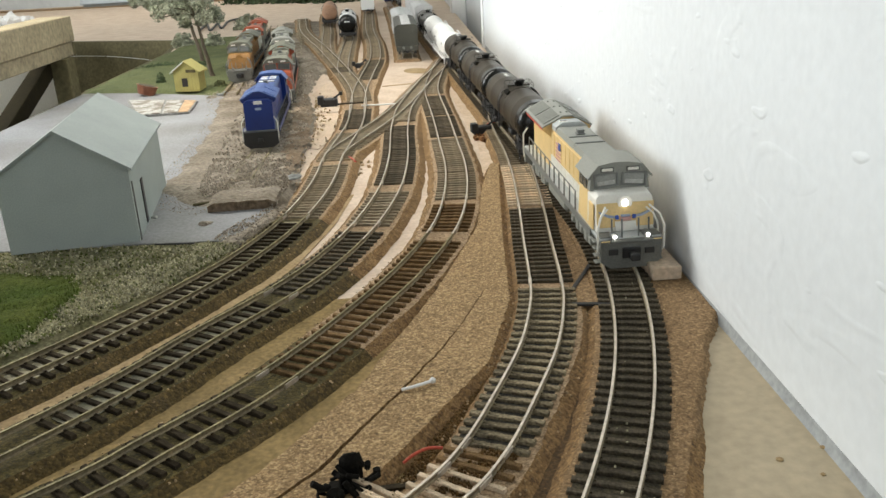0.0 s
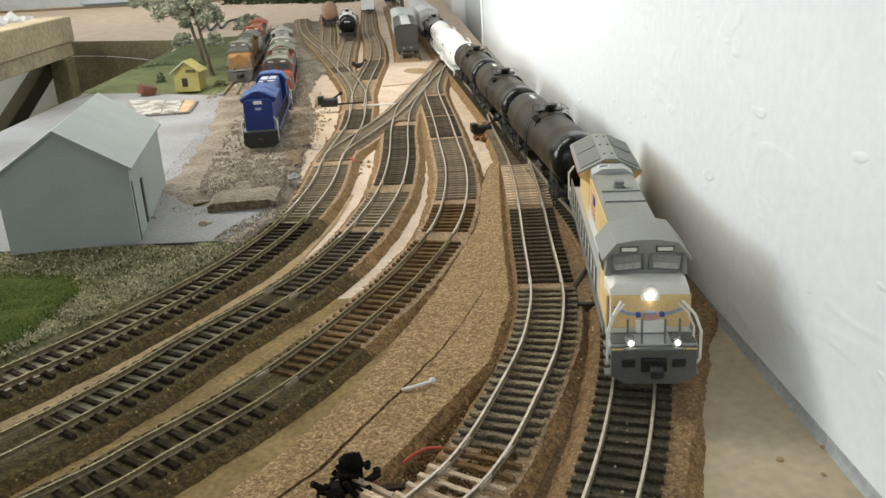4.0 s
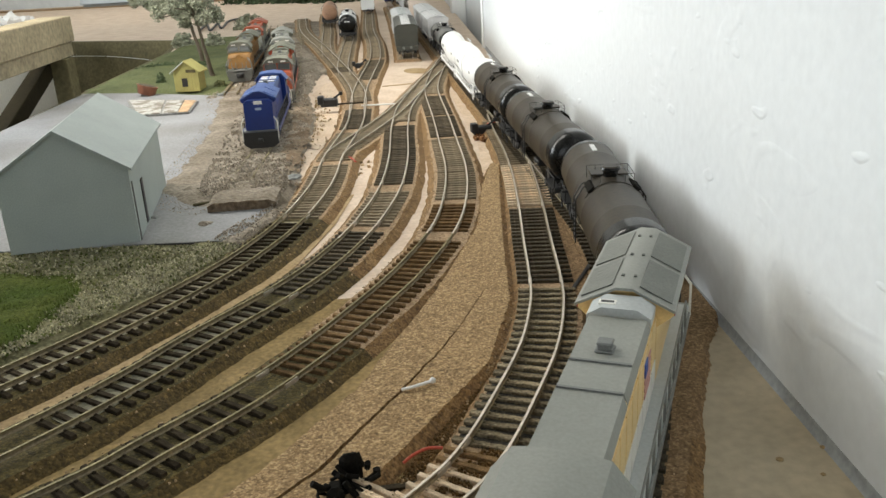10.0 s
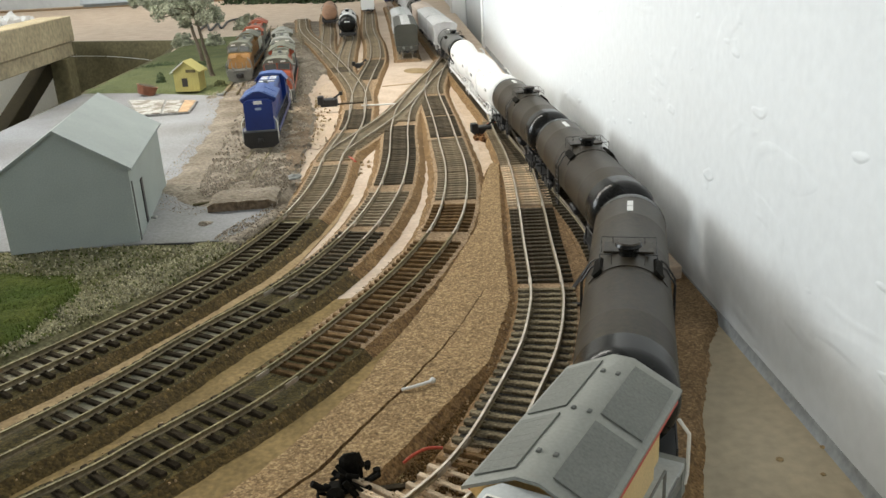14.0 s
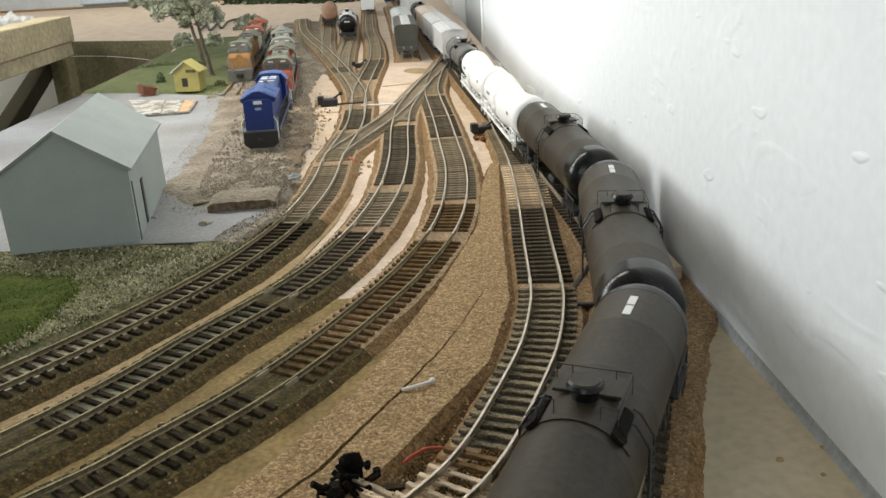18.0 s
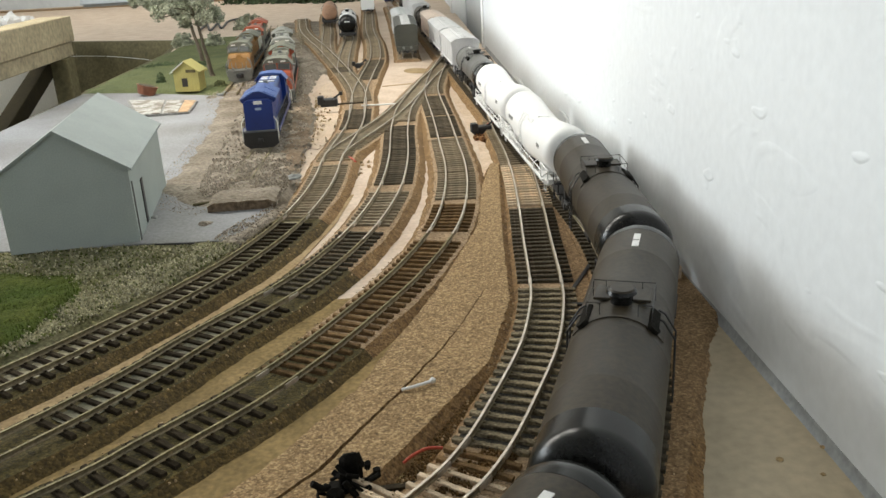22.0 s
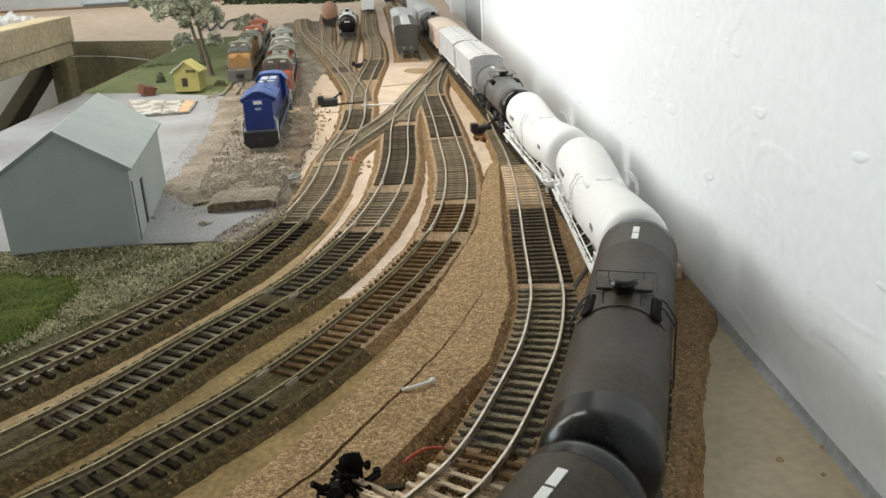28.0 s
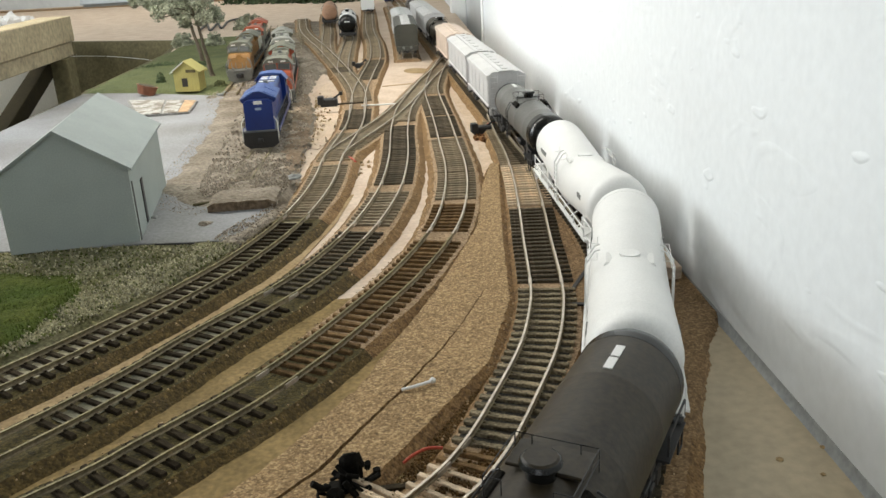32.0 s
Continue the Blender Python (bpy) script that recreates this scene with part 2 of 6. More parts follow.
M_wing = material("faded_blue_wing", (0.31, 0.37, 0.50), 0.5, var=0.08, scale=60, fine=1200, bump=0.0)
M_hopperend = material("dark_olive_car_paint", (0.052, 0.053, 0.042), 0.55, var=0.15, scale=60, fine=900, bump=0.04)
M_steel = material("wheel_steel", (0.25, 0.24, 0.22), 0.35, 0.9, var=0.1, scale=100, fine=1200, bump=0.03)
M_hopper = material("hopper_grey", (0.42, 0.44, 0.43), 0.5, var=0.06, scale=40, fine=900, bump=0.05)
M_tan = material("tan_car_paint", (0.55, 0.45, 0.37), 0.55, var=0.1, scale=40, fine=900, bump=0.05)
M_rust = material("rusty_orange", (0.33, 0.19, 0.115), 0.7, var=0.2, scale=60, fine=900, bump=0.08)
M_shed = material("yellow_siding", (0.35, 0.32, 0.11), 0.7, var=0.08, scale=80, fine=900, bump=0.1)
M_bark = material("tree_bark", (0.085, 0.066, 0.044), 0.9, var=0.25, scale=120, fine=900, bump=0.5)
M_leaf = material("dusty_leaf", (0.225, 0.235, 0.155), 0.85, var=0.25, scale=50, fine=600, bump=0.3, island=0.35, second=(0.30, 0.31, 0.235))
M_hedge = material("dark_leaf", (0.05, 0.075, 0.03), 0.85, var=0.25, scale=60, fine=600, bump=0.3, island=0.35)
M_lamp = glow("headlight_glow", (1.0, 0.97, 0.88), 14)
M_redwire = material("red_wire", (0.42, 0.060, 0.025), 0.5, var=0.1, scale=100, fine=1200, bump=0.0)

# ---------------------------------------------------------------- mesh helpers
def link(name, bm, mats, parent=None, label="", smooth=True):
    me = bpy.data.meshes.new(name)
    bm.normal_update()
    bm.to_mesh(me)
    bm.free()
    return link_mesh(name, me, mats, parent, label, smooth)


def link_mesh(name, me, mats, parent=None, label="", smooth=True):
    for m in (mats if isinstance(mats, (list, tuple)) else [mats]):
        me.materials.append(m)
    if smooth:
        me.shade_smooth()
        me.set_sharp_from_angle(angle=radians(35))
    ob = new(name, me)
    if parent is not None:
        ob.parent = parent
    if label:
        ob["label"] = label
    return ob


part = link


def thing(name, label, category, group="", kind="", m=None):
    ob = new(name)
    ob.empty_display_size = 0.01
    if m is not None:
        ob.matrix_basis = m
    return tagged(ob, label, category, group, kind)


def box(bm, x0, x1, y0, y1, z0, z1, bevel=0.0, m=None, mi=0):
    g = bmesh.ops.create_cube(bm, size=1.0)
    vs = g["verts"]
    for v in vs:
        v.co = Vector(((x0 + x1) / 2 + v.co.x * (x1 - x0), (y0 + y1) / 2 + v.co.y * (y1 - y0), (z0 + z1) / 2 + v.co.z * (z1 - z0)))
        if m is not None:
            v.co = m @ v.co
    fs = {f for v in vs for f in v.link_faces}
    for f in fs:
        f.material_index = mi
    if bevel:
        es = list({e for v in vs for e in v.link_edges})
        bmesh.ops.bevel(bm, geom=es, offset=bevel, segments=1, affect="EDGES", profile=0.6)
    return bm


def boxes(*rows, bevel=0.0):
    bm = bmesh.new()
    for r in rows:
        box(bm, *r, bevel=bevel)
    return bm


def rod(bm, a, b, r, n=8, r2=None):
    """A round bar from a to b."""
    a, b = Vector(a), Vector(b)
    d = b - a
    m = Matrix.Translation((a + b) / 2) @ d.to_track_quat("Z", "Y").to_matrix().to_4x4()
    bmesh.ops.create_cone(bm, cap_ends=True, segments=n, radius1=r, radius2=r if r2 is None else r2, depth=d.length, matrix=m)
    return bm


def bar_path(bm, pts, r, n=6):
    for a, b in zip(pts[:-1], pts[1:]):
        rod(bm, a, b, r, n)
    return bm


def lathe_y(bm, prof, n=28, cx=0.0, cz=0.0, mi=0):
    """Turns (y, radius) pairs about an axis along y."""
    rings = []
    for y, r in prof:
        rings.append([bm.verts.new((cx + r * math.cos(2 * math.pi * k / n), y, cz + r * math.sin(2 * math.pi * k / n))) for k in range(n)])
    for a, b in zip(rings[:-1], rings[1:]):
        for k in range(n):
            f = bm.faces.new((a[k], a[(k + 1) % n], b[(k + 1) % n], b[k]))
            f.material_index = mi
    for ring in (rings[0], rings[-1]):
        f = bm.faces.new(ring)
        f.material_index = mi
    bmesh.ops.recalc_face_normals(bm, faces=bm.faces)
    return bm


def prism_y(bm, outline, y0, y1, mi=0):
    """An outline in x, z drawn out along y."""
    a = [bm.verts.new((x, y0, z)) for x, z in outline]
    b = [bm.verts.new((x, y1, z)) for x, z in outline]
    n = len(a)
    fs = [bm.faces.new((a[k], a[(k + 1) % n], b[(k + 1) % n], b[k])) for k in range(n)]
    fs += [bm.faces.new(a[::-1]), bm.faces.new(b)]
    for f in fs:
        f.material_index = mi
    bmesh.ops.recalc_face_normals(bm, faces=fs)
    return bm


def prism_z(bm, outline, z0, z1, mi=0):
    a = [bm.verts.new((x, y, z0)) for x, y in outline]
    b = [bm.verts.new((x, y, z1)) for x, y in outline]
    n = len(a)
    fs = [bm.faces.new((a[k], a[(k + 1) % n], b[(k + 1) % n], b[k])) for k in range(n)]
    fs += [bm.faces.new(a[::-1]), bm.faces.new(b)]
    for f in fs:
        f.material_index = mi
    bmesh.ops.recalc_face_normals(bm, faces=fs)
    return bm


# ---------------------------------------------------------------- paths
def spline(pts, step=0.003):
    """A smooth line through the points, in even steps."""
    p = [np.array(q, float) for q in pts]
    p = [2 * p[0] - p[1]] + p + [2 * p[-1] - p[-2]]
    out = []
    for i in range(1, len(p) - 2):
        n = max(2, int(np.linalg.norm(p[i + 1] - p[i]) / 0.001))
        for k in range(n):
            t = k / n
            out.append(0.5 * (2 * p[i] + (p[i + 1] - p[i - 1]) * t + (2 * p[i - 1] - 5 * p[i] + 4 * p[i + 1] - p[i + 2]) * t * t
                              + (3 * p[i] - p[i - 1] - 3 * p[i + 1] + p[i + 2]) * t ** 3))
    out.append(p[-2])
    out = np.array(out)
    s = np.concatenate([[0], np.cumsum(np.linalg.norm(np.diff(out, axis=0), axis=1))])
    q = np.arange(0, s[-1], step)
    return np.stack([np.interp(q, s, out[:, 0]), np.interp(q, s, out[:, 1])], 1)


def normals(line):
    d = np.gradient(line, axis=0)
    d /= np.linalg.norm(d, axis=1)[:, None] + 1e-12
    return np.stack([d[:, 1], -d[:, 0]], 1)


def sweep(name, line, profile, mat_, parent, label="", slots=None, rough=0.0):
    """Draws a profile of (offset, height) out along a line on the table."""
    nrm = normals(line)
    k = len(profile)
    vs = [(*(line[i] + nrm[i] * (o + (rough * (noise.noise((i * 0.21, o * 900, z * 90)) + 0.6 * noise.noise((i * 0.83, o * 700, z * 90))) if rough else 0.0))), z) for i in range(len(line)) for o, z in profile]
    fs = [(i * k + j, i * k + (j + 1) % k, (i + 1) * k + (j + 1) % k, (i + 1) * k + j) for i in range(len(line) - 1) for j in range(k)]
    fs += [tuple(range(k))[::-1], tuple((len(line) - 1) * k + j for j in range(k))]
    me = bpy.data.meshes.new(name)
    me.from_pydata(vs, [], fs)
    bm = bmesh.new()
    bm.from_mesh(me)
    bmesh.ops.recalc_face_normals(bm, faces=bm.faces)
    if slots:
        bm.faces.ensure_lookup_table()
        for i in range(k * (len(line) - 1)):
            bm.faces[i].material_index = slots[i % k]
    bm.to_mesh(me)
    bm.free()
    return link_mesh(name, me, mat_, parent, label)


CORK_T, TIE_T, RAIL_T = 0.005, 0.0069, 0.0095
GAUGE = 0.0165


def rail_profile(c):
    b, w, h = 0.00072, 0.00036, 0.00050
    z0, z1 = TIE_T, RAIL_T
    return [(c - b, z0), (c + b, z0), (c + b, z0 + 0.0004), (c + w, z0 + 0.0007), (c + w, z1 - 0.0008), (c + h, z1 - 0.0006), (c + h, z1),
            (c - h, z1), (c - h, z1 - 0.0006), (c - w, z1 - 0.0008), (c - w, z0 + 0.0007), (c - b, z0 + 0.0004)]


def tie_mesh(length, width, mat_, wear=0.0, seed=0):
    """A tie with four spike heads; wear wanders its edges and gouges its top."""
    bm = bmesh.new()
    n, rows = 10, []
    for k in range(n + 1):
        x = -length / 2 + length * k / n
        d = [wear * noise.noise((x * 760, q * 3.1, seed * 7.7)) for q in range(6)]
        z = TIE_T - abs(wear) * 0.5 + d[4]
        rows.append([bm.verts.new((x, -width / 2 + d[0], CORK_T - 0.0005)), bm.verts.new((x, -width * 0.46 + d[1], z - 0.00025)), bm.verts.new((x, -width * 0.36 + d[1], z + 0.4 * d[5])),
                     bm.verts.new((x, width * 0.36 + d[2], z - 0.4 * d[5])), bm.verts.new((x, width * 0.46 + d[2], z - 0.00025)), bm.verts.new((x, width / 2 + d[3], CORK_T - 0.0005))])
    for a, b in zip(rows[:-1], rows[1:]):
        for q in range(5):
            bm.faces.new((a[q], b[q], b[q + 1], a[q + 1]))
    bm.faces.new(rows[0]), bm.faces.new(rows[-1][::-1])
    bmesh.ops.recalc_face_normals(bm, faces=bm.faces)
    for c in (-GAUGE / 2 - 0.0008, -GAUGE / 2 + 0.0008 + 0.0005, GAUGE / 2 - 0.0008 - 0.0005, GAUGE / 2 + 0.0008):
        box(bm, c - 0.0004, c + 0.0004, -0.0005, 0.0005, TIE_T - 0.0006, TIE_T + 0.0005)
    me = bpy.data.meshes.new("tie")
    bm.to_mesh(me)
    bm.free()
    me.materials.append(mat_)
    return me


TIE = {kind: [tie_mesh(length, width, mat_, wear, 1 + k) for k in range(9)] for kind, length, width, mat_, wear in (
    ("k", 0.0300, 0.0027, M_tieblack, 0.0003), ("b", 0.0300, 0.0027, M_tiebrown, 0.0003), ("g", 0.0300, 0.0027, M_tiegrey, 0.0003), ("w", 0.0310, 0.0024, M_tiewood, 0.0003),
    ("d", 0.0300, 0.0029, M_tiedark, 0.0003), ("m", 0.0300, 0.0026, M_tiedusty, 0.0003), ("o", 0.0300, 0.0031, M_tieolive, 0.0005))}


def place_ties(parent, line, runs, spacing=0.0068):
    """runs: (kind of tie, from y, to y)."""
    n = normals(line)
    rng = random.Random(len(line))
    for kind, a, b in runs:
        i0, i1 = (int(np.argmin(abs(line[:, 1] - v))) for v in (a, b))
        for s in np.arange(i0 * 0.003 + 0.002, min(i1, len(line) - 2) * 0.003, spacing):
            i = s / 0.003
            j = int(i)
            p = line[j] + (line[j + 1] - line[j]) * (i - j)
            ob = new("tie", rng.choice(TIE[kind]))
            ob.parent = parent
            ob.matrix_basis = Matrix.Translation((p[0], p[1], rng.uniform(-0.0002, 0.0001))) @ Matrix.Rotation(math.atan2(n[j][1], n[j][0]) + rng.uniform(-0.02, 0.02), 4, "Z")


LINES = []


def track(label, pts, runs, rail=None, bed=0.0230, wide=None, dirty_dim=0.0, lower=0.0, bedmat=None, spacing=0.0068, rails=True):
    line = spline(pts)
    t = thing("railway_track", label, "railway track", "tracks of the yard", "structure")
    if bed:
        out = wide or bed
        # The nearest stretch takes the dirty bed colour that also paints weaker light.
        cut = int((line[:, 1] < dirty_dim).sum())
        for seg, top in ((line[:cut + 1], M_corkdirtydim), (line[cut:], bedmat or M_cork)):
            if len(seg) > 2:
                # Sides get the slope colours that have shade painted in.
                sweep("roadbed", seg, [(-bed, 0.0003), (out, 0.0003), (out - 0.0054, CORK_T), (-bed + 0.0054, CORK_T)], [top, M_oliveslope if top is M_corkdirtydim else M_corkside], t, "crumbling cork roadbed strip",
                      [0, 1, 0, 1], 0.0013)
    # Tarnished near rails are coloured dimmer too, for the weaker light there.
    old = (int((line[:, 1] < max(dirty_dim, 0.50)).sum()) if bed else len(line)) if rail else 0
    for c in (-GAUGE / 2, GAUGE / 2):
        for seg, mat_ in ((line[:old + 1], rail), (line[old:], M_rail)):
            if len(seg) > 2:
                sweep("rail", seg, rail_profile(c), [mat_, M_railweb], t, "nickel-silver rail", [1, 1, 1, 1, 1, 0, 0, 0, 1, 1, 1, 1])
    LINES.append(line)
    place_ties(t, line, runs, spacing)
    nrm = normals(line)
    for _, y0, _ in runs[1:]:
        if y0 < 1.0 and bed:
            k = min(len(line) - 2, int(np.argmin(abs(line[:, 1] - y0 + 0.004))))
            for c in (-GAUGE / 2, GAUGE / 2):
                p = line[k] + nrm[k] * c
                ob = part("rail_joiner", boxes((-0.00085, 0.00085, -0.0042, 0.0042, TIE_T - 0.0004, RAIL_T - 0.0007), bevel=0.0002), M_rail, t, "slipped-on metal rail joiner")
                ob.matrix_basis = Matrix.Translation((p[0], p[1], 0)) @ Matrix.Rotation(math.atan2(nrm[k][1], nrm[k][0]), 4, "Z")
    t.location.z = -lower
    return t, line

# ---------------------------------------------------------------- the room and the benchwork
WALL_SLOPE = 0.0310


def wall_x(y):
    return 0.1345 - WALL_SLOPE * (y - 0.26)


def room():
    floor = link("floor", boxes((-2.62, 1.2, -2.5, 7.0, -1.02, -1.0)), M_floor, smooth=False)
    tagged(floor, "plain grey basement floor", "floor", kind="structure")
    ceil = link("ceiling", boxes((-2.62, 1.2, -2.5, 7.0, 1.45, 1.50)), M_ceiling, smooth=False)
    tagged(ceil, "plain unseen ceiling, greyed to weaken bounced light", "ceiling", kind="structure")
    # wall beside the train, with a door opening in it
    east = thing("wall_east", "rough white painted masonry wall beside the tracks", "wall", kind="structure")
    rot = Matrix.Translation((wall_x(0), 0, 0)) @ Matrix.Rotation(math.atan(WALL_SLOPE), 4, "Z")
    east.matrix_basis = rot
    bm = bmesh.new()
    box(bm, 0, 0.12, -2.5, 1.56, -1.0, 1.45)
    box(bm, 0, 0.12, 2.45, 4.2, -1.0, 1.45)
    box(bm, 0, 0.12, 1.56, 2.45, 1.10, 1.45)
    link("wall_face", bm, M_plaster, east, smooth=False)
    door = thing("door_1", "flat grey door in a white casing", "door", kind="structure", m=rot)
    part("door_leaf", boxes((0.03, 0.065, 1.561, 2.38, -0.98, 1.08), bevel=0.003), M_greydoor, door)
    bm = boxes((-0.010, 0.03, 2.38, 2.46, -0.99, 1.19), (-0.004, 0.0, 1.552, 1.564, -0.99, 1.19), bevel=0.002)
    part("door_casing", bm, M_trim, door, "white painted casing")
    tagged(link("wall_north", boxes((-2.62, 1.2, 4.05, 4.15, -1.0, 1.45)), M_wall, smooth=False), "pale painted basement wall", "wall", kind="structure")
    # unseen end wall with an opening added for the near lamp
    south = link("wall_south", boxes((-2.62, -1.62, -2.6, -2.5, -1.0, 1.45), (-0.18, 1.2, -2.6, -2.5, -1.0, 1.45), (-1.62, -0.18, -2.6, -2.5, -1.0, 0.10), (-1.62, -0.18, -2.6, -2.5, 0.94, 1.45)), M_wall, smooth=False)
    tagged(south, "pale unseen wall with an opening added for a lamp", "wall", kind="structure")
    surround = thing("window_2", "unseen white frame added round the near lamp", "window", kind="structure")
    for r in ((-1.62, -1.58, -2.58, -2.52, 0.10, 0.94), (-0.22, -0.18, -2.58, -2.52, 0.10, 0.94), (-1.58, -0.22, -2.58, -2.52, 0.10, 0.14), (-1.58, -0.22, -2.58, -2.52, 0.90, 0.94)):
        part("frame_bar", boxes(r, bevel=0.003), M_trim, surround)
    # unseen wall with an opening added for the low lamp across the room
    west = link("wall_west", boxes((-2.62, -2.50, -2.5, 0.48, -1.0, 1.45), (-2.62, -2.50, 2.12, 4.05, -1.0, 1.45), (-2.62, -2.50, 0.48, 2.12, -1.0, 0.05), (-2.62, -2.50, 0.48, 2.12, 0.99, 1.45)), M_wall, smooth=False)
    tagged(west, "pale unseen wall with an opening added for a lamp", "wall", kind="structure")
    surround = thing("window_1", "unseen white frame added round the low west lamp", "window", kind="structure")
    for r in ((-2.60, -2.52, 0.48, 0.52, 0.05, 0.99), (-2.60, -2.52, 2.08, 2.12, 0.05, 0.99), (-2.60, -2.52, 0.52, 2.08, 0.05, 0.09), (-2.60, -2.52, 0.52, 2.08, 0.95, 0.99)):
        part("frame_bar", boxes(r, bevel=0.003), M_trim, surround)
    # unseen housings added above the two overhead lamps
    for x, y, z, sx, sy in ((-0.55, 0.97, 0.62, 0.13, 0.50), (-1.00, 2.90, 1.20, 0.50, 0.13)):
        fx = thing("ceiling_light", "unseen white housing added above an overhead lamp", "ceiling light", "ceiling lights")
        part("housing", boxes((x - sx, x + sx, y - sy, y + sy, z + 0.03, z + 0.07), bevel=0.006), M_trim, fx)
        for k in (-1, 1):
            part("hanger", rod(bmesh.new(), (x + k * sx * 0.7, y + k * sy * 0.7, z + 0.07), (x + k * sx * 0.7, y + k * sy * 0.7, 1.45), 0.004, 8), M_trim, fx)


def bench():
    t = thing("train_table", "unpainted plywood layout table on a dark frame", "table", kind="structure")
    outline = [(wall_x(-0.6) - 0.001, -0.6), (wall_x(3.96) - 0.001, 3.96), (-2.48, 3.96), (-2.48, 2.40), (-0.882, 2.16), (-0.575, 2.03), (-0.527, 1.74), (-0.509, 1.28), (-0.496, 0.95),
               (-0.49, -0.6)]
    part("tabletop", prism_z(bmesh.new(), outline, -0.018, 0.0), M_plypale, t, "pale plywood sheet", smooth=False)
    bm = bmesh.new()
    for a, b in zip(outline[3:9], outline[4:10]):
        a, b = Vector((*a, 0)), Vector((*b, 0))
        d = (b - a).normalized()
        n = Vector((d.y, -d.x, 0)) * 0.012
        prism_z(bm, [tuple((a + n)[:2]), tuple((b + n)[:2]), tuple((b - n * 0.1)[:2]), tuple((a - n * 0.1)[:2])], -0.34, -0.0006)
    # Shade on the fascia is put into its colour.
    part("fascia", bm, M_fascia, t, "fascia board coloured dark for its unlit face", smooth=False)
    for x, y in ((-0.44, -0.5), (0.06, -0.5), (-0.45, 1.0), (0.04, 1.0), (-0.52, 2.15), (-2.40, 2.45), (-2.40, 3.88), (-0.1, 3.88)):
        part("leg", boxes((x - 0.03, x + 0.03, y - 0.03, y + 0.03, -1.0, -0.019), bevel=0.002), M_fascia, t, smooth=False)
    # smooth strip of plywood beside the main line
    s = link("plywood_shelf", prism_z(bmesh.new(), [(0.0307, 0.1802), (0.0609, 0.2252), (0.0986, 0.3092), (0.1240, 0.3824), (0.1322, 0.4066), (wall_x(0.1) - 0.0025, 0.1), (-0.02, 0.1)],
                                      0.0004, 0.0012), M_ply, smooth=False)
    tagged(s, "bare yellowish plywood strip beside the wall", "plywood", kind="structure")


def baseboard():
    # Grey strip added for the darker band along the wall's foot.
    bm = prism_y(bmesh.new(), [(0.001, 0.0002), (-0.0022, 0.0002), (-0.0020, 0.0006), (-0.0009, 0.0020), (-0.0003, 0.0042), (-0.0001, 0.0060), (0.001, 0.0060)], -0.5, 1.53)
    ob = link("baseboard", bm, M_base)
    ob.matrix_basis = Matrix.Translation((wall_x(0), 0, 0)) @ Matrix.Rotation(math.atan(WALL_SLOPE), 4, "Z")
    tagged(ob, "low grey strip where the table meets the wall", "baseboard", kind="structure")


def sheet(name, outline, z, mat_, label, category, amp=0.0, cell=0.006, fall=0.02, base=0.0004, seed=0.0, freq=60.0, kind="structure"):
    """A ground patch with an uneven outline and surface, its rim falling to the table."""
    poly = [Vector((*p, 0)) for p in outline]
    xs, ys = [p.x for p in poly], [p.y for p in poly]
    nx, ny = int((max(xs) - min(xs)) / cell) + 2, int((max(ys) - min(ys)) / cell) + 2

    def inside(x, y):
        c = False
        for a, b in zip(poly, poly[1:] + poly[:1]):
            if (a.y > y) != (b.y > y) and x < (b.x - a.x) * (y - a.y) / (b.y - a.y) + a.x:
                c = not c
        return c

    def rim(x, y):
        d = 9.0
        for a, b in zip(poly, poly[1:] + poly[:1]):
            e = b - a
            t = max(0, min(1, ((x - a.x) * e.x + (y - a.y) * e.y) / e.length_squared))
            d = min(d, math.hypot(x - a.x - t * e.x, y - a.y - t * e.y))
        return d if inside(x, y) else -d

    idx, vs, fs = {}, [], []
    for i in range(nx):
        for j in range(ny):
            x, y = min(xs) + i * cell, min(ys) + j * cell
            d = rim(x, y) + noise.noise((x * 40 + seed, y * 40, 0)) * min(0.006, fall)
            if d > -cell:
                k = max(0.0, min(1.0, d / fall))
                h = base + (z - base) * (1 - (1 - k) ** 2) + amp * k * (noise.noise((x * freq, y * freq, seed)) + 0.6 * noise.noise((x * freq * 3.1, y * freq * 3.1, seed + 5)))
                idx[i, j] = len(vs)
                vs.append((x, y, max(base * 0.5, h)))
    for i, j in list(idx):
        q = [(i, j), (i + 1, j), (i + 1, j + 1), (i, j + 1)]
        if all(k in idx for k in q):
            fs.append([idx[k] for k in q])
    me = bpy.data.meshes.new(name)
    me.from_pydata(vs, [], fs)
    ob = link_mesh(name, me, mat_, smooth=True)
    return tagged(ob, label, category, kind=kind)


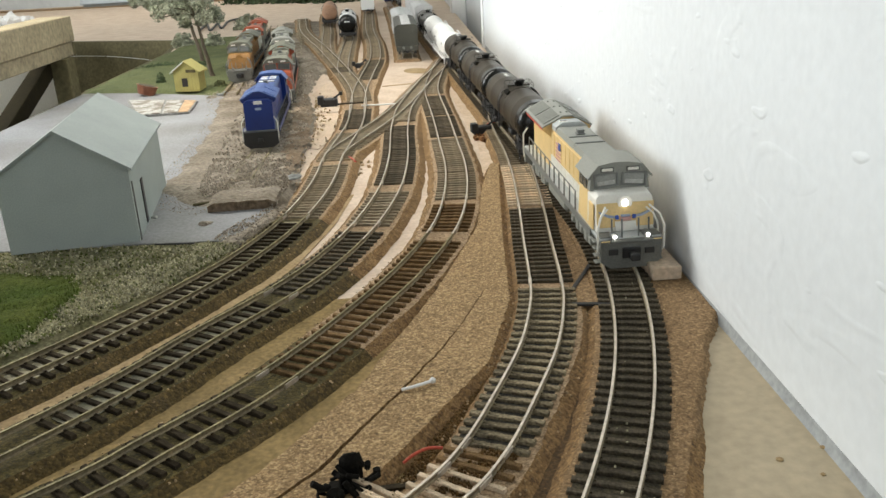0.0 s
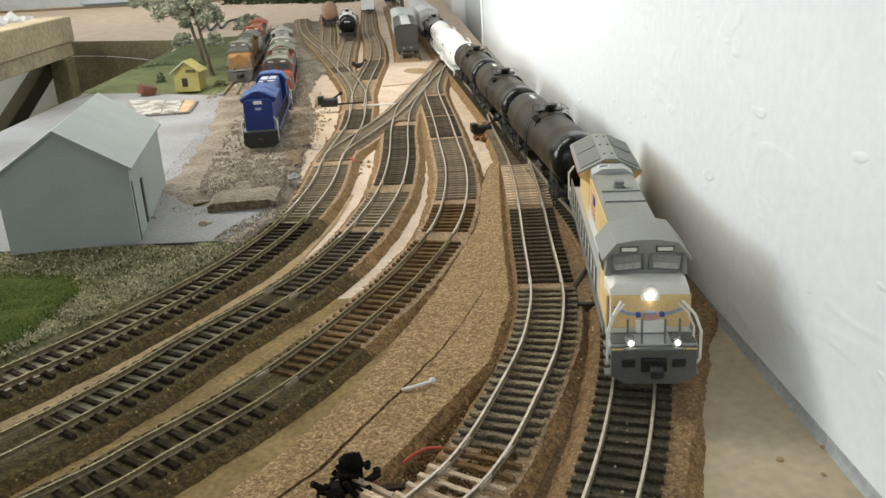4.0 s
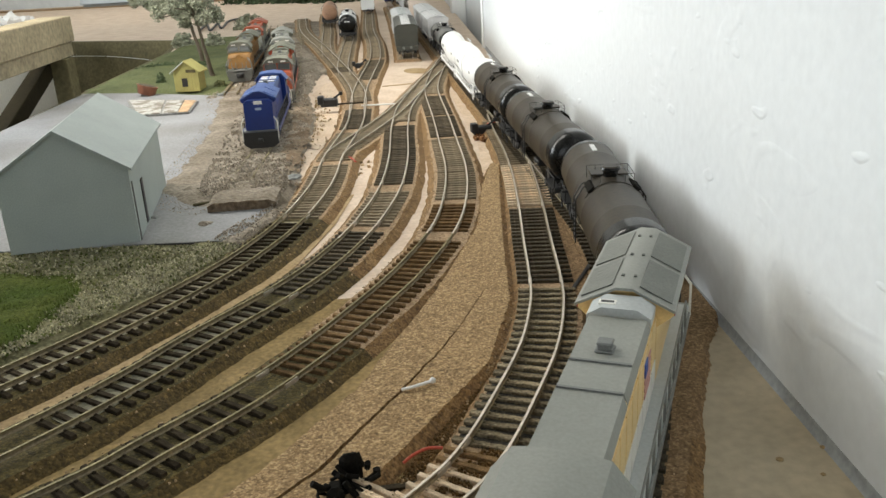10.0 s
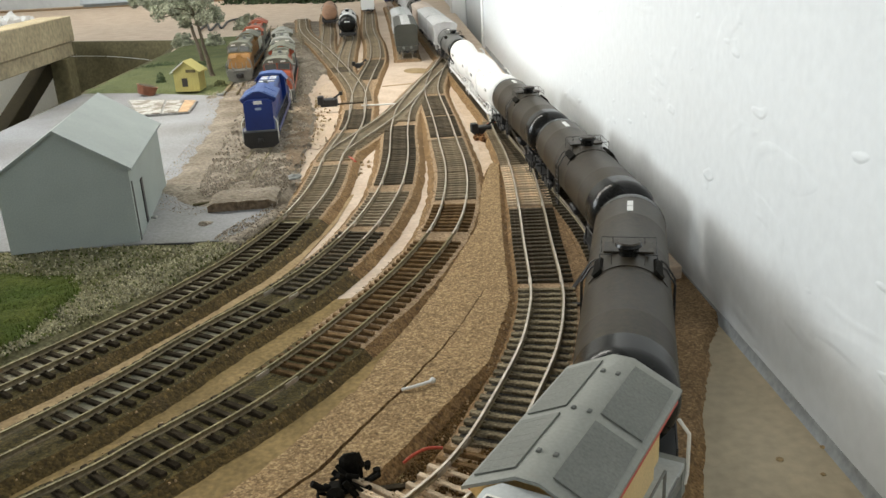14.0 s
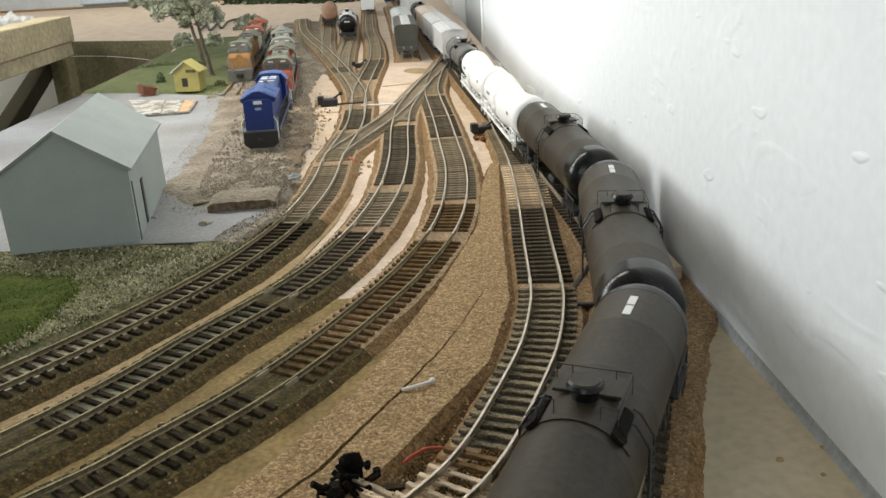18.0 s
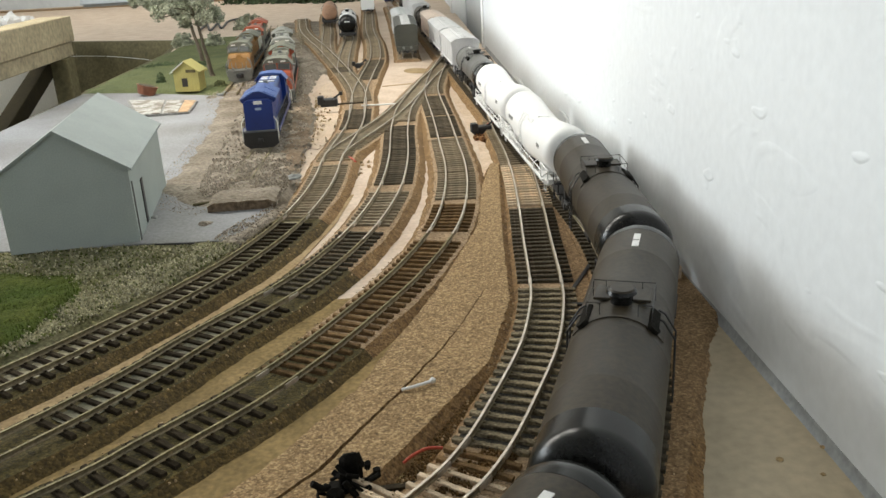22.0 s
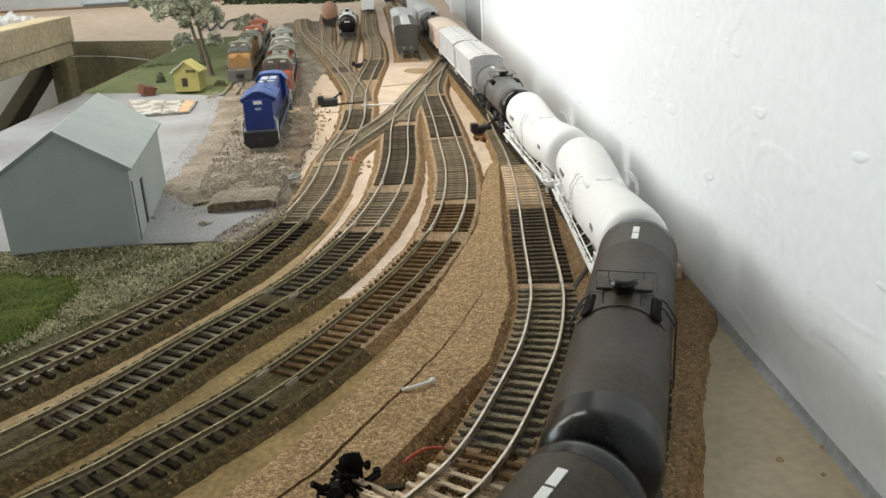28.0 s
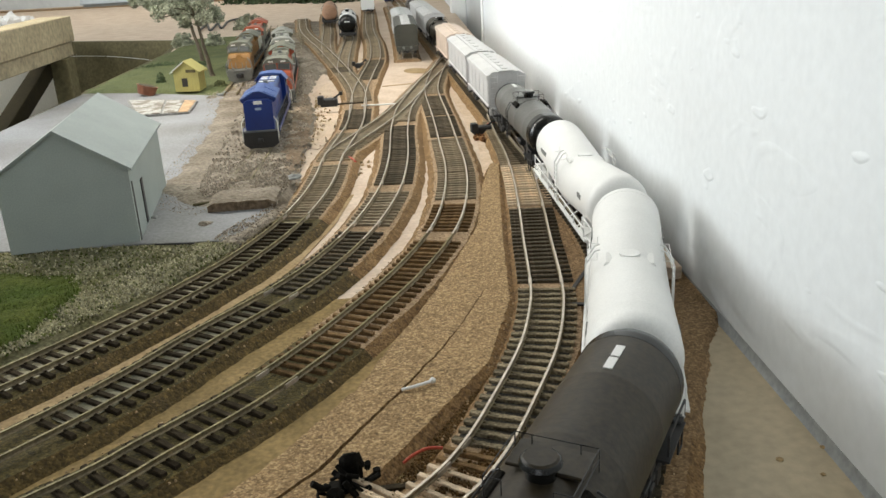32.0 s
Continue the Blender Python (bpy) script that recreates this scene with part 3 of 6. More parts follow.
def grounds():
    sheet("bare_plywood", [(-0.40, 0.12), (0.03, 0.12), (0.012, 0.30), (0.01, 0.40), (-0.02, 0.408), (-0.045, 0.425), (-0.075, 0.420), (-0.16, 0.38), (-0.30, 0.26)], 0.0004, M_tanply,
          "tan bare plywood between the near tracks", "plywood", cell=0.003, fall=0.012, seed=21)
    sheet("bare_plywood", [(-0.008, 0.468), (0.012, 0.490), (0.014, 0.520), (-0.004, 0.505)], 0.0004, M_tanply, "tan worn spot on the plywood", "plywood", cell=0.002, fall=0.006, seed=23)
    sheet("gravel_ground", [(-0.52, 0.1), (-0.3641, 0.1289), (-0.2272, 0.3414), (-0.1533, 0.4524), (-0.1260, 0.5190), (-0.1472, 0.5470), (-0.5075, 0.5437)], 0.0045, M_gravel,
          "loose grey-brown gravel ground beside the outer track", "gravel", amp=0.0010, cell=0.003, fall=0.012, freq=120)
    sheet("grass_patch", [(-0.4980, 0.2961), (-0.2542, 0.3315), (-0.2046, 0.3831), (-0.2016, 0.4520), (-0.2188, 0.4804), (-0.2950, 0.4939), (-0.4904, 0.4876)], 0.0062, M_grass,
          "patch of dark green model turf", "grass", amp=0.0012, cell=0.003, fall=0.02, base=0.003, seed=3, freq=140, kind="stuff")
    slab = link("concrete_slab", prism_z(bmesh.new(), [(-0.5032, 0.5297), (-0.2943, 0.5250), (-0.1965, 0.5250), (-0.1299, 0.5227), (-0.1156, 0.5847), (-0.1461, 0.6447), (-0.2119, 0.7672),
                                                       (-0.2372, 0.9446), (-0.2571, 1.1166), (-0.4082, 1.1921), (-0.4978, 1.2170), (-0.4925, 0.9493)], 0.001, 0.0052), M_slab, smooth=False)
    tagged(slab, "smooth grey concrete yard slab under the house", "slab", kind="structure")
    sheet("dirt_mound", [(-0.1947, 0.6442), (-0.1672, 0.5907), (-0.1166, 0.5847), (-0.1130, 0.6405), (-0.1233, 0.7287), (-0.1264, 0.8333), (-0.1393, 0.9723), (-0.1657, 1.1188), (-0.1744, 1.3675), (-0.2405, 1.6816), (-0.3113, 1.9776),
                         (-0.3798, 1.9754), (-0.3265, 1.4447), (-0.2875, 1.2003), (-0.2440, 1.0742), (-0.2239, 0.9008), (-0.2074, 0.7491)], 0.0075, M_dirt,
          "lumpy grey-brown dirt fill under the locomotive siding", "dirt", amp=0.0030, cell=0.003, fall=0.010, seed=9, freq=62)
    sheet("dirt_spill", [(-0.222, 0.655), (-0.200, 0.625), (-0.165, 0.600), (-0.150, 0.640), (-0.185, 0.720), (-0.205, 0.85), (-0.225, 1.02), (-0.262, 1.16), (-0.285, 1.15), (-0.262, 1.02), (-0.238, 0.88), (-0.225, 0.75)],
          0.0072, M_dirt, "grey dirt spilled over the slab's edge", "dirt", amp=0.0010, cell=0.0025, fall=0.010, base=0.0051, seed=15, freq=110)
    sheet("dirt_spill", [(-0.146, 0.522), (-0.128, 0.516), (-0.110, 0.585), (-0.112, 0.605), (-0.124, 0.590), (-0.130, 0.560)], 0.0064, M_dirt,
          "dirt spilled over the slab's end beside the track", "dirt", amp=0.0009, cell=0.002, fall=0.006, base=0.003, seed=16, freq=140)
    sheet("brown_earth", [(-0.1211, 0.6927), (-0.1252, 0.8021), (-0.1400, 0.9513), (-0.1657, 1.0945), (-0.1960, 1.1751), (-0.1759, 0.9973), (-0.1490, 0.8081), (-0.1358, 0.6960)], 0.0083, M_earth,
          "darker brown earth along the yard track", "dirt", amp=0.0019, cell=0.003, fall=0.012, base=0.0062, seed=11, freq=80)
    sheet("dirt_spill", [(-0.190, 1.34), (-0.150, 1.30), (-0.165, 1.50), (-0.190, 1.72), (-0.235, 2.02), (-0.300, 2.35), (-0.390, 2.35), (-0.345, 2.0), (-0.27, 1.62)], 0.0030, M_dirt,
          "brown dirt spread between the far sidings", "dirt", amp=0.0008, cell=0.008, fall=0.02, seed=31, freq=50)
    sheet("cork_filler", [(0.0635, 0.2059), (0.0787, 0.2405), (0.0910, 0.2709), (0.1053, 0.3075), (0.1209, 0.3476), (0.1287, 0.3667), (0.1345, 0.375), (0.1300, 0.50), (0.1262, 0.60), (0.112, 0.60), (0.1160, 0.50), (0.1120, 0.42), (0.1020, 0.35), (0.0850, 0.28), (0.0600, 0.22), (0.0300, 0.17), (0.02, 0.14)], 0.0049, M_corkdark,
          "dark brown cork between the main line and the wall", "cork sheet", cell=0.0022, fall=0.0028, seed=61)
    sheet("lawn", [(-0.5082, 1.2292), (-0.4162, 1.1978), (-0.2791, 1.1669), (-0.2744, 1.3653), (-0.3198, 1.6795), (-0.3700, 2.0118), (-0.5408, 1.9920), (-0.5218, 1.6741)], 0.006, M_lawn,
          "light green model lawn", "grass", amp=0.0015, cell=0.010, fall=0.02, seed=4, freq=40, kind="stuff")


# ---------------------------------------------------------------- tracks
def main_pose(s):
    """Place on the main line; s grows as the train comes nearer."""
    if s <= 0:
        return Vector((0.0947 + 0.08185 * s, 0.53 - 0.99664 * s))
    a = 0.08194 - s / 0.665
    return Vector((-0.56807 + 0.665 * math.cos(a), 0.47557 + 0.665 * math.sin(a)))


def tracks():
    main = [tuple(main_pose(s)) for s in np.arange(0.62, -4.2, -0.06)]
    track("main line of black-tied flex track on cork along the wall", main, [("m", 0.100, 1.371), ("g", 1.371, 2.854)], bed=0.0225, wide=0.0285, bedmat=M_corkdark)
    track("inner siding track of mixed ties on cork", [(-0.1012, 0.1397), (-0.0554, 0.1779), (-0.0078, 0.2328), (0.0103, 0.2606), (0.0263, 0.3000), (0.0412, 0.3440), (0.0505, 0.3887), (0.0542, 0.4253),
                                                       (0.0574, 0.4846), (0.0619, 0.5584), (0.0655, 0.6424), (0.0658, 0.7206), (0.0633, 0.8068), (0.0623, 0.8873)],
          [("w", 0.14, 0.252), ("b", 0.252, 0.262), ("o", 0.266, 0.411), ("m", 0.421, 0.554), ("w", 0.561, 0.678), ("g", 0.678, 0.859)], lower=0.0003, bed=0.0200, wide=0.0225)
    track("yard track with brown ties on cork", [(-0.2631, 0.1342), (-0.2018, 0.1843), (-0.1326, 0.2500), (-0.1123, 0.2747), (-0.0870, 0.3072), (-0.0658, 0.3414), (-0.0457, 0.3822), (-0.0198, 0.4439), (0.0010, 0.5145),
                                                 (0.0107, 0.5860), (0.0139, 0.6705), (0.0104, 0.7636), (0.0054, 0.8838), (-0.0034, 1.0569), (0.0012, 1.1722), (0.0112, 1.2977), (0.0229, 1.3962)],
          [("k", 0.200, 0.313), ("b", 0.331, 0.501), ("b", 0.517, 0.578), ("g", 0.590, 0.788), ("d", 0.801, 0.899), ("d", 0.913, 1.035), ("g", 1.052, 1.371)], dirty_dim=0.36, rail=M_railold, lower=0.00045)
    track("yard track with black and grey ties on cork", [(-0.2931, 0.1491), (-0.2264, 0.2140), (-0.1692, 0.2852), (-0.1398, 0.3283), (-0.1175, 0.3701), (-0.0913, 0.4146), (-0.0712, 0.4578), (-0.0542, 0.5140), (-0.0432, 0.5714),
                                                         (-0.0363, 0.6330), (-0.0341, 0.7222), (-0.0368, 0.8414), (-0.0346, 0.9477), (-0.0231, 1.0523), (-0.0081, 1.1636)],
          [("k", 0.297, 0.409), ("m", 0.423, 0.525), ("g", 0.536, 0.615), ("d", 0.637, 0.859), ("g", 0.886, 1.121)], dirty_dim=0.46, rail=M_railold, lower=0.00015)
    track("outermost yard track with weathered ties", [(-0.3323, 0.1888), (-0.2627, 0.2563), (-0.1964, 0.3406), (-0.1558, 0.4055), (-0.1285, 0.4602), (-0.1133, 0.5021), (-0.1012, 0.5521), (-0.0934, 0.6129), (-0.0911, 0.6684),
                                                       (-0.0917, 0.7233), (-0.0878, 0.7958), (-0.0845, 0.8585), (-0.0856, 0.9205), (-0.0910, 1.0252), (-0.1042, 1.1338), (-0.1464, 1.3477), (-0.2078, 1.6324), (-0.2856, 1.9784), (-0.3488, 2.3932)],
          [("k", 0.190, 0.548), ("g", 0.562, 0.706), ("g", 0.724, 0.841), ("d", 0.859, 0.965), ("g", 1.026, 1.289), ("d", 1.289, 1.338), ("g", 1.346, 2.405)], rail=M_railold, dirty_dim=0.56)
    track("diagonal ladder track across the yard throat", [(-0.0925, 0.7369), (-0.0851, 0.7733), (-0.0674, 0.8382), (-0.0413, 0.9498), (-0.0100, 1.1512), (0.0103, 1.2728), (0.0239, 1.3718)], [("g", 0.769, 1.330)], lower=0.0003)
    track("yard lead with grey ties", [(-0.0852, 0.9117), (-0.0908, 0.9905), (-0.0952, 1.1025), (-0.0950, 1.2458), (-0.0945, 1.4340), (-0.1113, 1.6851), (-0.1373, 1.9539), (-0.1741, 2.4991), (-0.2184, 3.0831)],
          [("d", 1.205, 1.411), ("g", 1.452, 2.472)], lower=0.0006)
    track("stub siding for the parked hopper", [(-0.0401, 1.4069), (-0.0545, 1.6866), (-0.0770, 2.0570), (-0.1225, 2.7256)], [("g", 1.411, 2.472)], lower=0.0004)
    track("siding for the parked tank car", [(-0.1300, 1.2534), (-0.1425, 1.3682), (-0.1553, 1.5675), (-0.1666, 1.7749), (-0.1845, 2.0177), (-0.2239, 2.4643)], [("g", 1.289, 2.059)], lower=0.0009)
    track("siding for the parked rusty car", [(-0.1815, 1.4959), (-0.2088, 1.7207), (-0.2306, 1.9437), (-0.2557, 2.1573), (-0.3019, 2.5913)], [("g", 1.531, 2.200)], lower=0.0012)
    track("locomotive siding sunk in dirt", [(-0.1604, 0.6676), (-0.1636, 0.7948), (-0.1761, 0.9891), (-0.1913, 1.1601), (-0.2236, 1.4069), (-0.2660, 1.7191), (-0.3178, 2.0492)], [("g", 0.760, 1.986)], bed=0.0, rail=M_railold, lower=0.0008)
    track("second locomotive siding sunk in dirt", [(-0.2664, 1.1164), (-0.2806, 1.2586), (-0.3064, 1.5245), (-0.3384, 1.7926), (-0.3891, 2.1876)], [("g", 1.138, 2.130)], bed=0.0, rail=M_railold)
    # grey ballast between the weathered stretch's ties, blackened to paint shade in the gaps
    line = spline([(0.0128, 0.2660), (0.0263, 0.3000), (0.0412, 0.3440), (0.0505, 0.3887), (0.0528, 0.4138)])
    tagged(sweep("ballast", line, [(-0.0145, CORK_T - 0.0015), (0.0145, CORK_T - 0.0015), (0.0135, CORK_T - 0.0001), (-0.0135, CORK_T - 0.0001)], M_ballast, None), "grey ballast between ties, blackened to paint the shade there", "ballast", kind="stuff")
    # Dark olive strip fills the gaps between the main line's ties.
    seg = LINES[0][(LINES[0][:, 1] > 0.12) & (LINES[0][:, 1] < 0.62)]
    tagged(sweep("ballast", seg, [(-0.0148, CORK_T - 0.0015), (0.0148, CORK_T - 0.0015), (0.0142, CORK_T + 0.0003), (-0.0142, CORK_T + 0.0003)], M_olivebed, None), "dark olive strip between the main line's ties", "ballast", kind="stuff")
    # strips between the two outer tracks' rails, their colour painting the window's reflection
    for line, y0, y1, paint in ((LINES[4], 0.19, 0.555, M_greygap), (LINES[3], 0.300, 0.408, M_olivegap)):
        seg = line[(line[:, 1] > y0) & (line[:, 1] < y1)]
        ob = sweep("reflection_strip", seg, [(-0.0072, CORK_T - 0.001), (0.0072, CORK_T - 0.001), (0.0072, CORK_T + 0.0003), (-0.0072, CORK_T + 0.0003)], paint, None)
        tagged(ob, "strip between the rails coloured as a window reflection", "roadbed", kind="structure")


CRACK = [(-0.0641, 0.2391), (-0.0606, 0.2434), (-0.0481, 0.2593), (-0.0352, 0.2851), (-0.0204, 0.313), (-0.013, 0.329), (-0.0041, 0.347), (0.0067, 0.3742), (0.0277, 0.4376), (0.0436, 0.4986), (0.0591, 0.5833), (0.072, 0.6615)]


def cork_sheets():
    """Two tan cork sheets parted by a wandering knife cut, with crumbled sloping edges."""
    left = np.array([(-0.1090, 0.1996), (-0.0800, 0.2461), (-0.0675, 0.2635), (-0.0558, 0.2852), (-0.0372, 0.3210), (-0.0262, 0.3570), (-0.0195, 0.3745), (-0.0039, 0.4224), (0.0236, 0.5251), (0.0321, 0.6188), (0.0436, 0.6883)])
    right = np.array([(-0.0700, 0.1996), (-0.0350, 0.2406), (-0.0119, 0.2821), (0.0172, 0.3341), (0.0329, 0.4011), (0.0375, 0.4987), (0.0449, 0.6143), (0.0504, 0.6883)])
    crack = np.array(CRACK)
    ys = np.arange(0.1996, 0.6880, 0.0018)
    xl, xr, xc = (np.interp(ys, c[:, 1], c[:, 0]) for c in (left, right, crack))
    jit = np.array([[noise.noise((y * 160, k * 9.0, 0)) + 0.7 * noise.noise((y * 420, k * 9.0, 4)) for y in ys] for k in range(4)])
    gap = np.clip(0.0020 - 0.0115 * np.maximum(0, ys - 0.25) + 0.0006 * np.array([noise.noise((y * 55, 3.0, 7)) for y in ys]), -0.0003, 0.0024)
    xl, xr, xc = xl + jit[0] * 0.0012, xr + jit[1] * 0.0012, np.minimum(xc + jit[2] * 0.0009, xr - 0.002)
    for a, b, z, edge in ((xl, xc - gap / 2, 0.0052, 0), (xc + gap / 2, xr, 0.0051, 1)):
        b = np.maximum(b, a + 0.001)
        vs, fs = [], []
        for i, y in enumerate(ys):
            row = [(a[i] - (0.0030 if edge == 0 else 0.0), 0.0004), (a[i], z), (b[i], z), (b[i] + (0.0052 if edge else 0.0), 0.0004)]
            vs += [(x, y, h) for x, h in row]
        for i in range(len(ys) - 1):
            for k in range(3):
                fs.append((i * 4 + k, i * 4 + k + 1, i * 4 + k + 5, i * 4 + k + 4))
        fs.append((0, 1, 2, 3))
        me = bpy.data.meshes.new("cork_sheet")
        me.from_pydata(vs, [], fs)
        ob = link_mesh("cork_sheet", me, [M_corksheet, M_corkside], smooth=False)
        # Tilted edges get the darker, shade-painted slope colour.
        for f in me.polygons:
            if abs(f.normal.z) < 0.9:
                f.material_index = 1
        tagged(ob, "granular tan cork sheet with a knife cut", "cork sheet", "cork sheets between the tracks", "structure")


# ---------------------------------------------------------------- rolling stock
def truck(parent, y, axles=2, gap=0.0205, mat_=None):
    """A bogie with side frames, bolster and turning wheelsets, centred at y on its car."""
    mat_ = mat_ or M_black
    L = gap * (axles - 1)
    bm = bmesh.new()
    for sx in (-1, 1):
        box(bm, sx * 0.0125 - 0.0012, sx * 0.0125 + 0.0012, y - L / 2 - 0.006, y + L / 2 + 0.006, 0.0055, 0.0085, bevel=0.0005)
        for k in range(axles):
            yy = y - L / 2 + k * gap
            box(bm, sx * 0.0132 - 0.0015, sx * 0.0132 + 0.0015, yy - 0.0028, yy + 0.0028, 0.0035, 0.0080, bevel=0.0006)
        for k in range(axles - 1):
            yy = y - L / 2 + (k + 0.5) * gap
            box(bm, sx * 0.0128 - 0.0015, sx * 0.0128 + 0.0015, yy - 0.0035, yy + 0.0035, 0.0022, 0.0095, bevel=0.0006)
    box(bm, -0.011, 0.011, y - 0.003, y + 0.003, 0.006, 0.0095)
    t = part("truck", bm, mat_, parent, "black sprung truck")
    ws = []
    for k in range(axles):
        yy = y - L / 2 + k * gap
        bm = bmesh.new()
        rod(bm, (-0.010, 0, 0), (0.010, 0, 0), 0.0011, 8)
        for sx in (-1, 1):
            rod(bm, (sx * 0.0071, 0, 0), (sx * 0.0095, 0, 0), 0.0053, 20)
            rod(bm, (sx * 0.0068, 0, 0), (sx * 0.0072, 0, 0), 0.0060, 20)
        w = part("wheelset", bm, M_steel, t, "turned steel wheelset")
        w.location = (0, yy, 0.0053)
        ws.append(w)
    return ws


def coupler(parent, y, d):
    bm = boxes((-0.0016, 0.0016, min(y, y + d * 0.006), max(y, y + d * 0.006), 0.0085, 0.0105))
    box(bm, -0.0025, 0.0025, min(y + d * 0.005, y + d * 0.009), max(y + d * 0.005, y + d * 0.009), 0.0075, 0.0115, bevel=0.0006)
    part("coupler", bm, M_black, parent, "black knuckle coupler")


def tank_car(paint, frame_mat, label, shell=0.182, radius=0.0178, white=False):
    """A tank car; its front faces -y, its wheels stand at z = 0."""
    t = thing("tank_car", label, "tank car", "cars of the freight train")
    h = shell / 2
    cz = 0.0115 + radius
    top = cz + radius
    waist = 0.0072 if white else 0.0
    head = [(-h, 0.0005), (-h + 0.0006, radius * 0.45), (-h + 0.0022, radius * 0.75), (-h + 0.0045, radius * 0.92), (-h + 0.008, radius * 0.995), (-h + 0.010, radius)]
    seams = (-0.055, -0.018, 0.018, 0.055)
    mid = [(y, radius * (1.0012 if k else 1.0)) for y0 in seams for y, k in ((y0 - 0.0006, 0), (y0 - 0.0004, 1), (y0 + 0.0004, 1), (y0 + 0.0006, 0))]
    if white:
        mid = [(y, radius) for y in (-0.066, -0.04, -0.012, -0.004, -0.001, 0.001, 0.004, 0.012, 0.04, 0.066)]
    prof = head + mid + [(-y, r) for y, r in head[::-1]]

    def sag(bm_):
        for v in bm_.verts:
            v.co.z -= waist * max(0.0, 1 - abs(v.co.y) / (h * 0.8))

    bm = bmesh.new()
    lathe_y(bm, prof, 40, 0, cz)
    if white:  # the two halves sag towards a lower waist
        sag(bm)
    part("tank_shell", bm, paint, t)
    for s, lap in ((-1, 0.0195), (1, 0.0125)):
        bm = bmesh.new()
        lathe_y(bm, [(s * y, r) for y, r in [(h + 0.0005, 0.0005)] + [(-y + 0.0005, r * 1.007) for y, r in head[1:6]] + [(h - lap, radius * 1.004), (h - lap - 0.0002, radius * 0.99)]], 40, 0, cz)
        sag(bm)
        part("tank_end", bm, paint if white else M_tankend, t, "smooth dished end" if white else "glossy black dished end")
    if white:
        bm = boxes((-0.0110, 0.0110, -0.007, 0.007, top - waist - 0.0052, top - waist - 0.0016), bevel=0.0008)
        part("saddle_platform", bm, paint, t, "white platform across the waist")
        bm = bmesh.new()
        rod(bm, (0, 0, top - waist - 0.003), (0, 0, top - waist + 0.0008), 0.0045, 20)
        part("manway", bm, paint, t, "low white manway lid")
    else:
        bm = bmesh.new()
        rod(bm, (0, -0.001, top - 0.002), (0, -0.001, top + 0.0030), 0.0036, 22, 0.0042)
        rod(bm, (0, -0.001, top + 0.0030), (0, -0.001, top + 0.0040), 0.0042, 22, 0.0055)
        rod(bm, (0, -0.001, top + 0.0040), (0, -0.001, top + 0.0052), 0.0055, 22, 0.0050)
        dome = part("manway", bm, M_tankend, t, "black flared manway dome")
        part("lid", rod(bmesh.new(), (0, -0.001, top + 0.0052), (0, -0.001, top + 0.0058), 0.0047, 22, 0.0042), paint, dome)
        part("top_platform", boxes((-0.0102, 0.0102, 0.0005, 0.0125, top - 0.0004, top + 0.0007), bevel=0.0003), paint, t, "flat plate behind the dome")
    # saddle plate over the shell beside the dome
    n = 12
    bm = bmesh.new()
    prism_y(bm, [((radius + 0.0004) * math.sin(a), cz + (radius + 0.0004) * math.cos(a)) for a in [radians(-58 + 116 * k / n) for k in range(n + 1)]]
            + [((radius + 0.0001) * math.sin(a), cz + (radius + 0.0001) * math.cos(a)) for a in [radians(58 - 116 * k / n) for k in range(n + 1)]], -0.014, 0.019)
    if white:
        bm.free()
    else:
        part("saddle_plate", bm, paint, t, "thin plate over the shell")
        for sx in (-1, 1):
            bm = bmesh.new()
            tilt = Matrix.Translation((sx * 0.0118, -0.0060, top - 0.0040)) @ Matrix.Rotation(radians(sx * 43), 4, "Y")
            box(bm, -0.0022, 0.0022, -0.0070, 0.0075, -0.0010, 0.0012, bevel=0.0008, m=tilt)
            rod(bm, tilt @ Vector((0, -0.0070, -0.0010)), tilt @ Vector((0, -0.0070, 0.0012)), 0.0023, 14)
            part("step_pad", bm, M_matblack, t, "dark step pad beside the dome")
    for sx in (-1, 1):
        bm = bmesh.new()
        x0, x1, up = (0.0065, 0.0112, 0.0034) if not white else (0.0138, 0.0172, -0.0062)
        for yy in (-0.0105, 0.0105):
            bar_path(bm, [(sx * x0, yy, top - 0.0030), (sx * x0, yy, top + up), (sx * x1, yy, top + up), (sx * x1, yy, top - 0.0070)], 0.00016)
        for zz in (top + up, top + up - 0.0032):
            rod(bm, (sx * x1, -0.0105, zz), (sx * x1, 0.0105, zz), 0.00016, 6)
        if not white and sx > 0:
            rod(bm, (-x1, 0.0105, top + up), (x1, 0.0105, top + up), 0.00016, 6)
        part("railing", bm, frame_mat, t, "bent wire railing")
        bm = bmesh.new()
        for k in range(8):
            z = 0.011 + k * 0.0030
            rod(bm, (sx * 0.0189, -0.0035, z), (sx * 0.0189, 0.0035, z), 0.0003, 5)
        for yy in (-0.0035, 0.0035):
            bar_path(bm, [(sx * 0.0189, yy, 0.0105), (sx * 0.0189, yy, cz + 0.006), (sx * 0.0150, yy, cz + 0.0125), (sx * 0.0128, yy, top - 0.004)], 0.0004)
        part("ladder", bm, frame_mat, t, "thin side ladder")
        if white:
            bm = bmesh.new()
            box(bm, sx * 0.0185 - 0.0011, sx * 0.0185 + 0.0011, -h + 0.004, h - 0.004, 0.0098, 0.0108)
            for k in range(9):
                y = -h + 0.010 + k * (shell - 0.020) / 8
                rod(bm, (sx * 0.0185, y, 0.0105), (sx * 0.0120, y, 0.0150), 0.0005, 6)
            rod(bm, (sx * 0.0185, -h + 0.010, 0.0160), (sx * 0.0185, h - 0.010, 0.0160), 0.0004, 6)
            for k in range(7):
                y = -h + 0.010 + k * (shell - 0.020) / 6
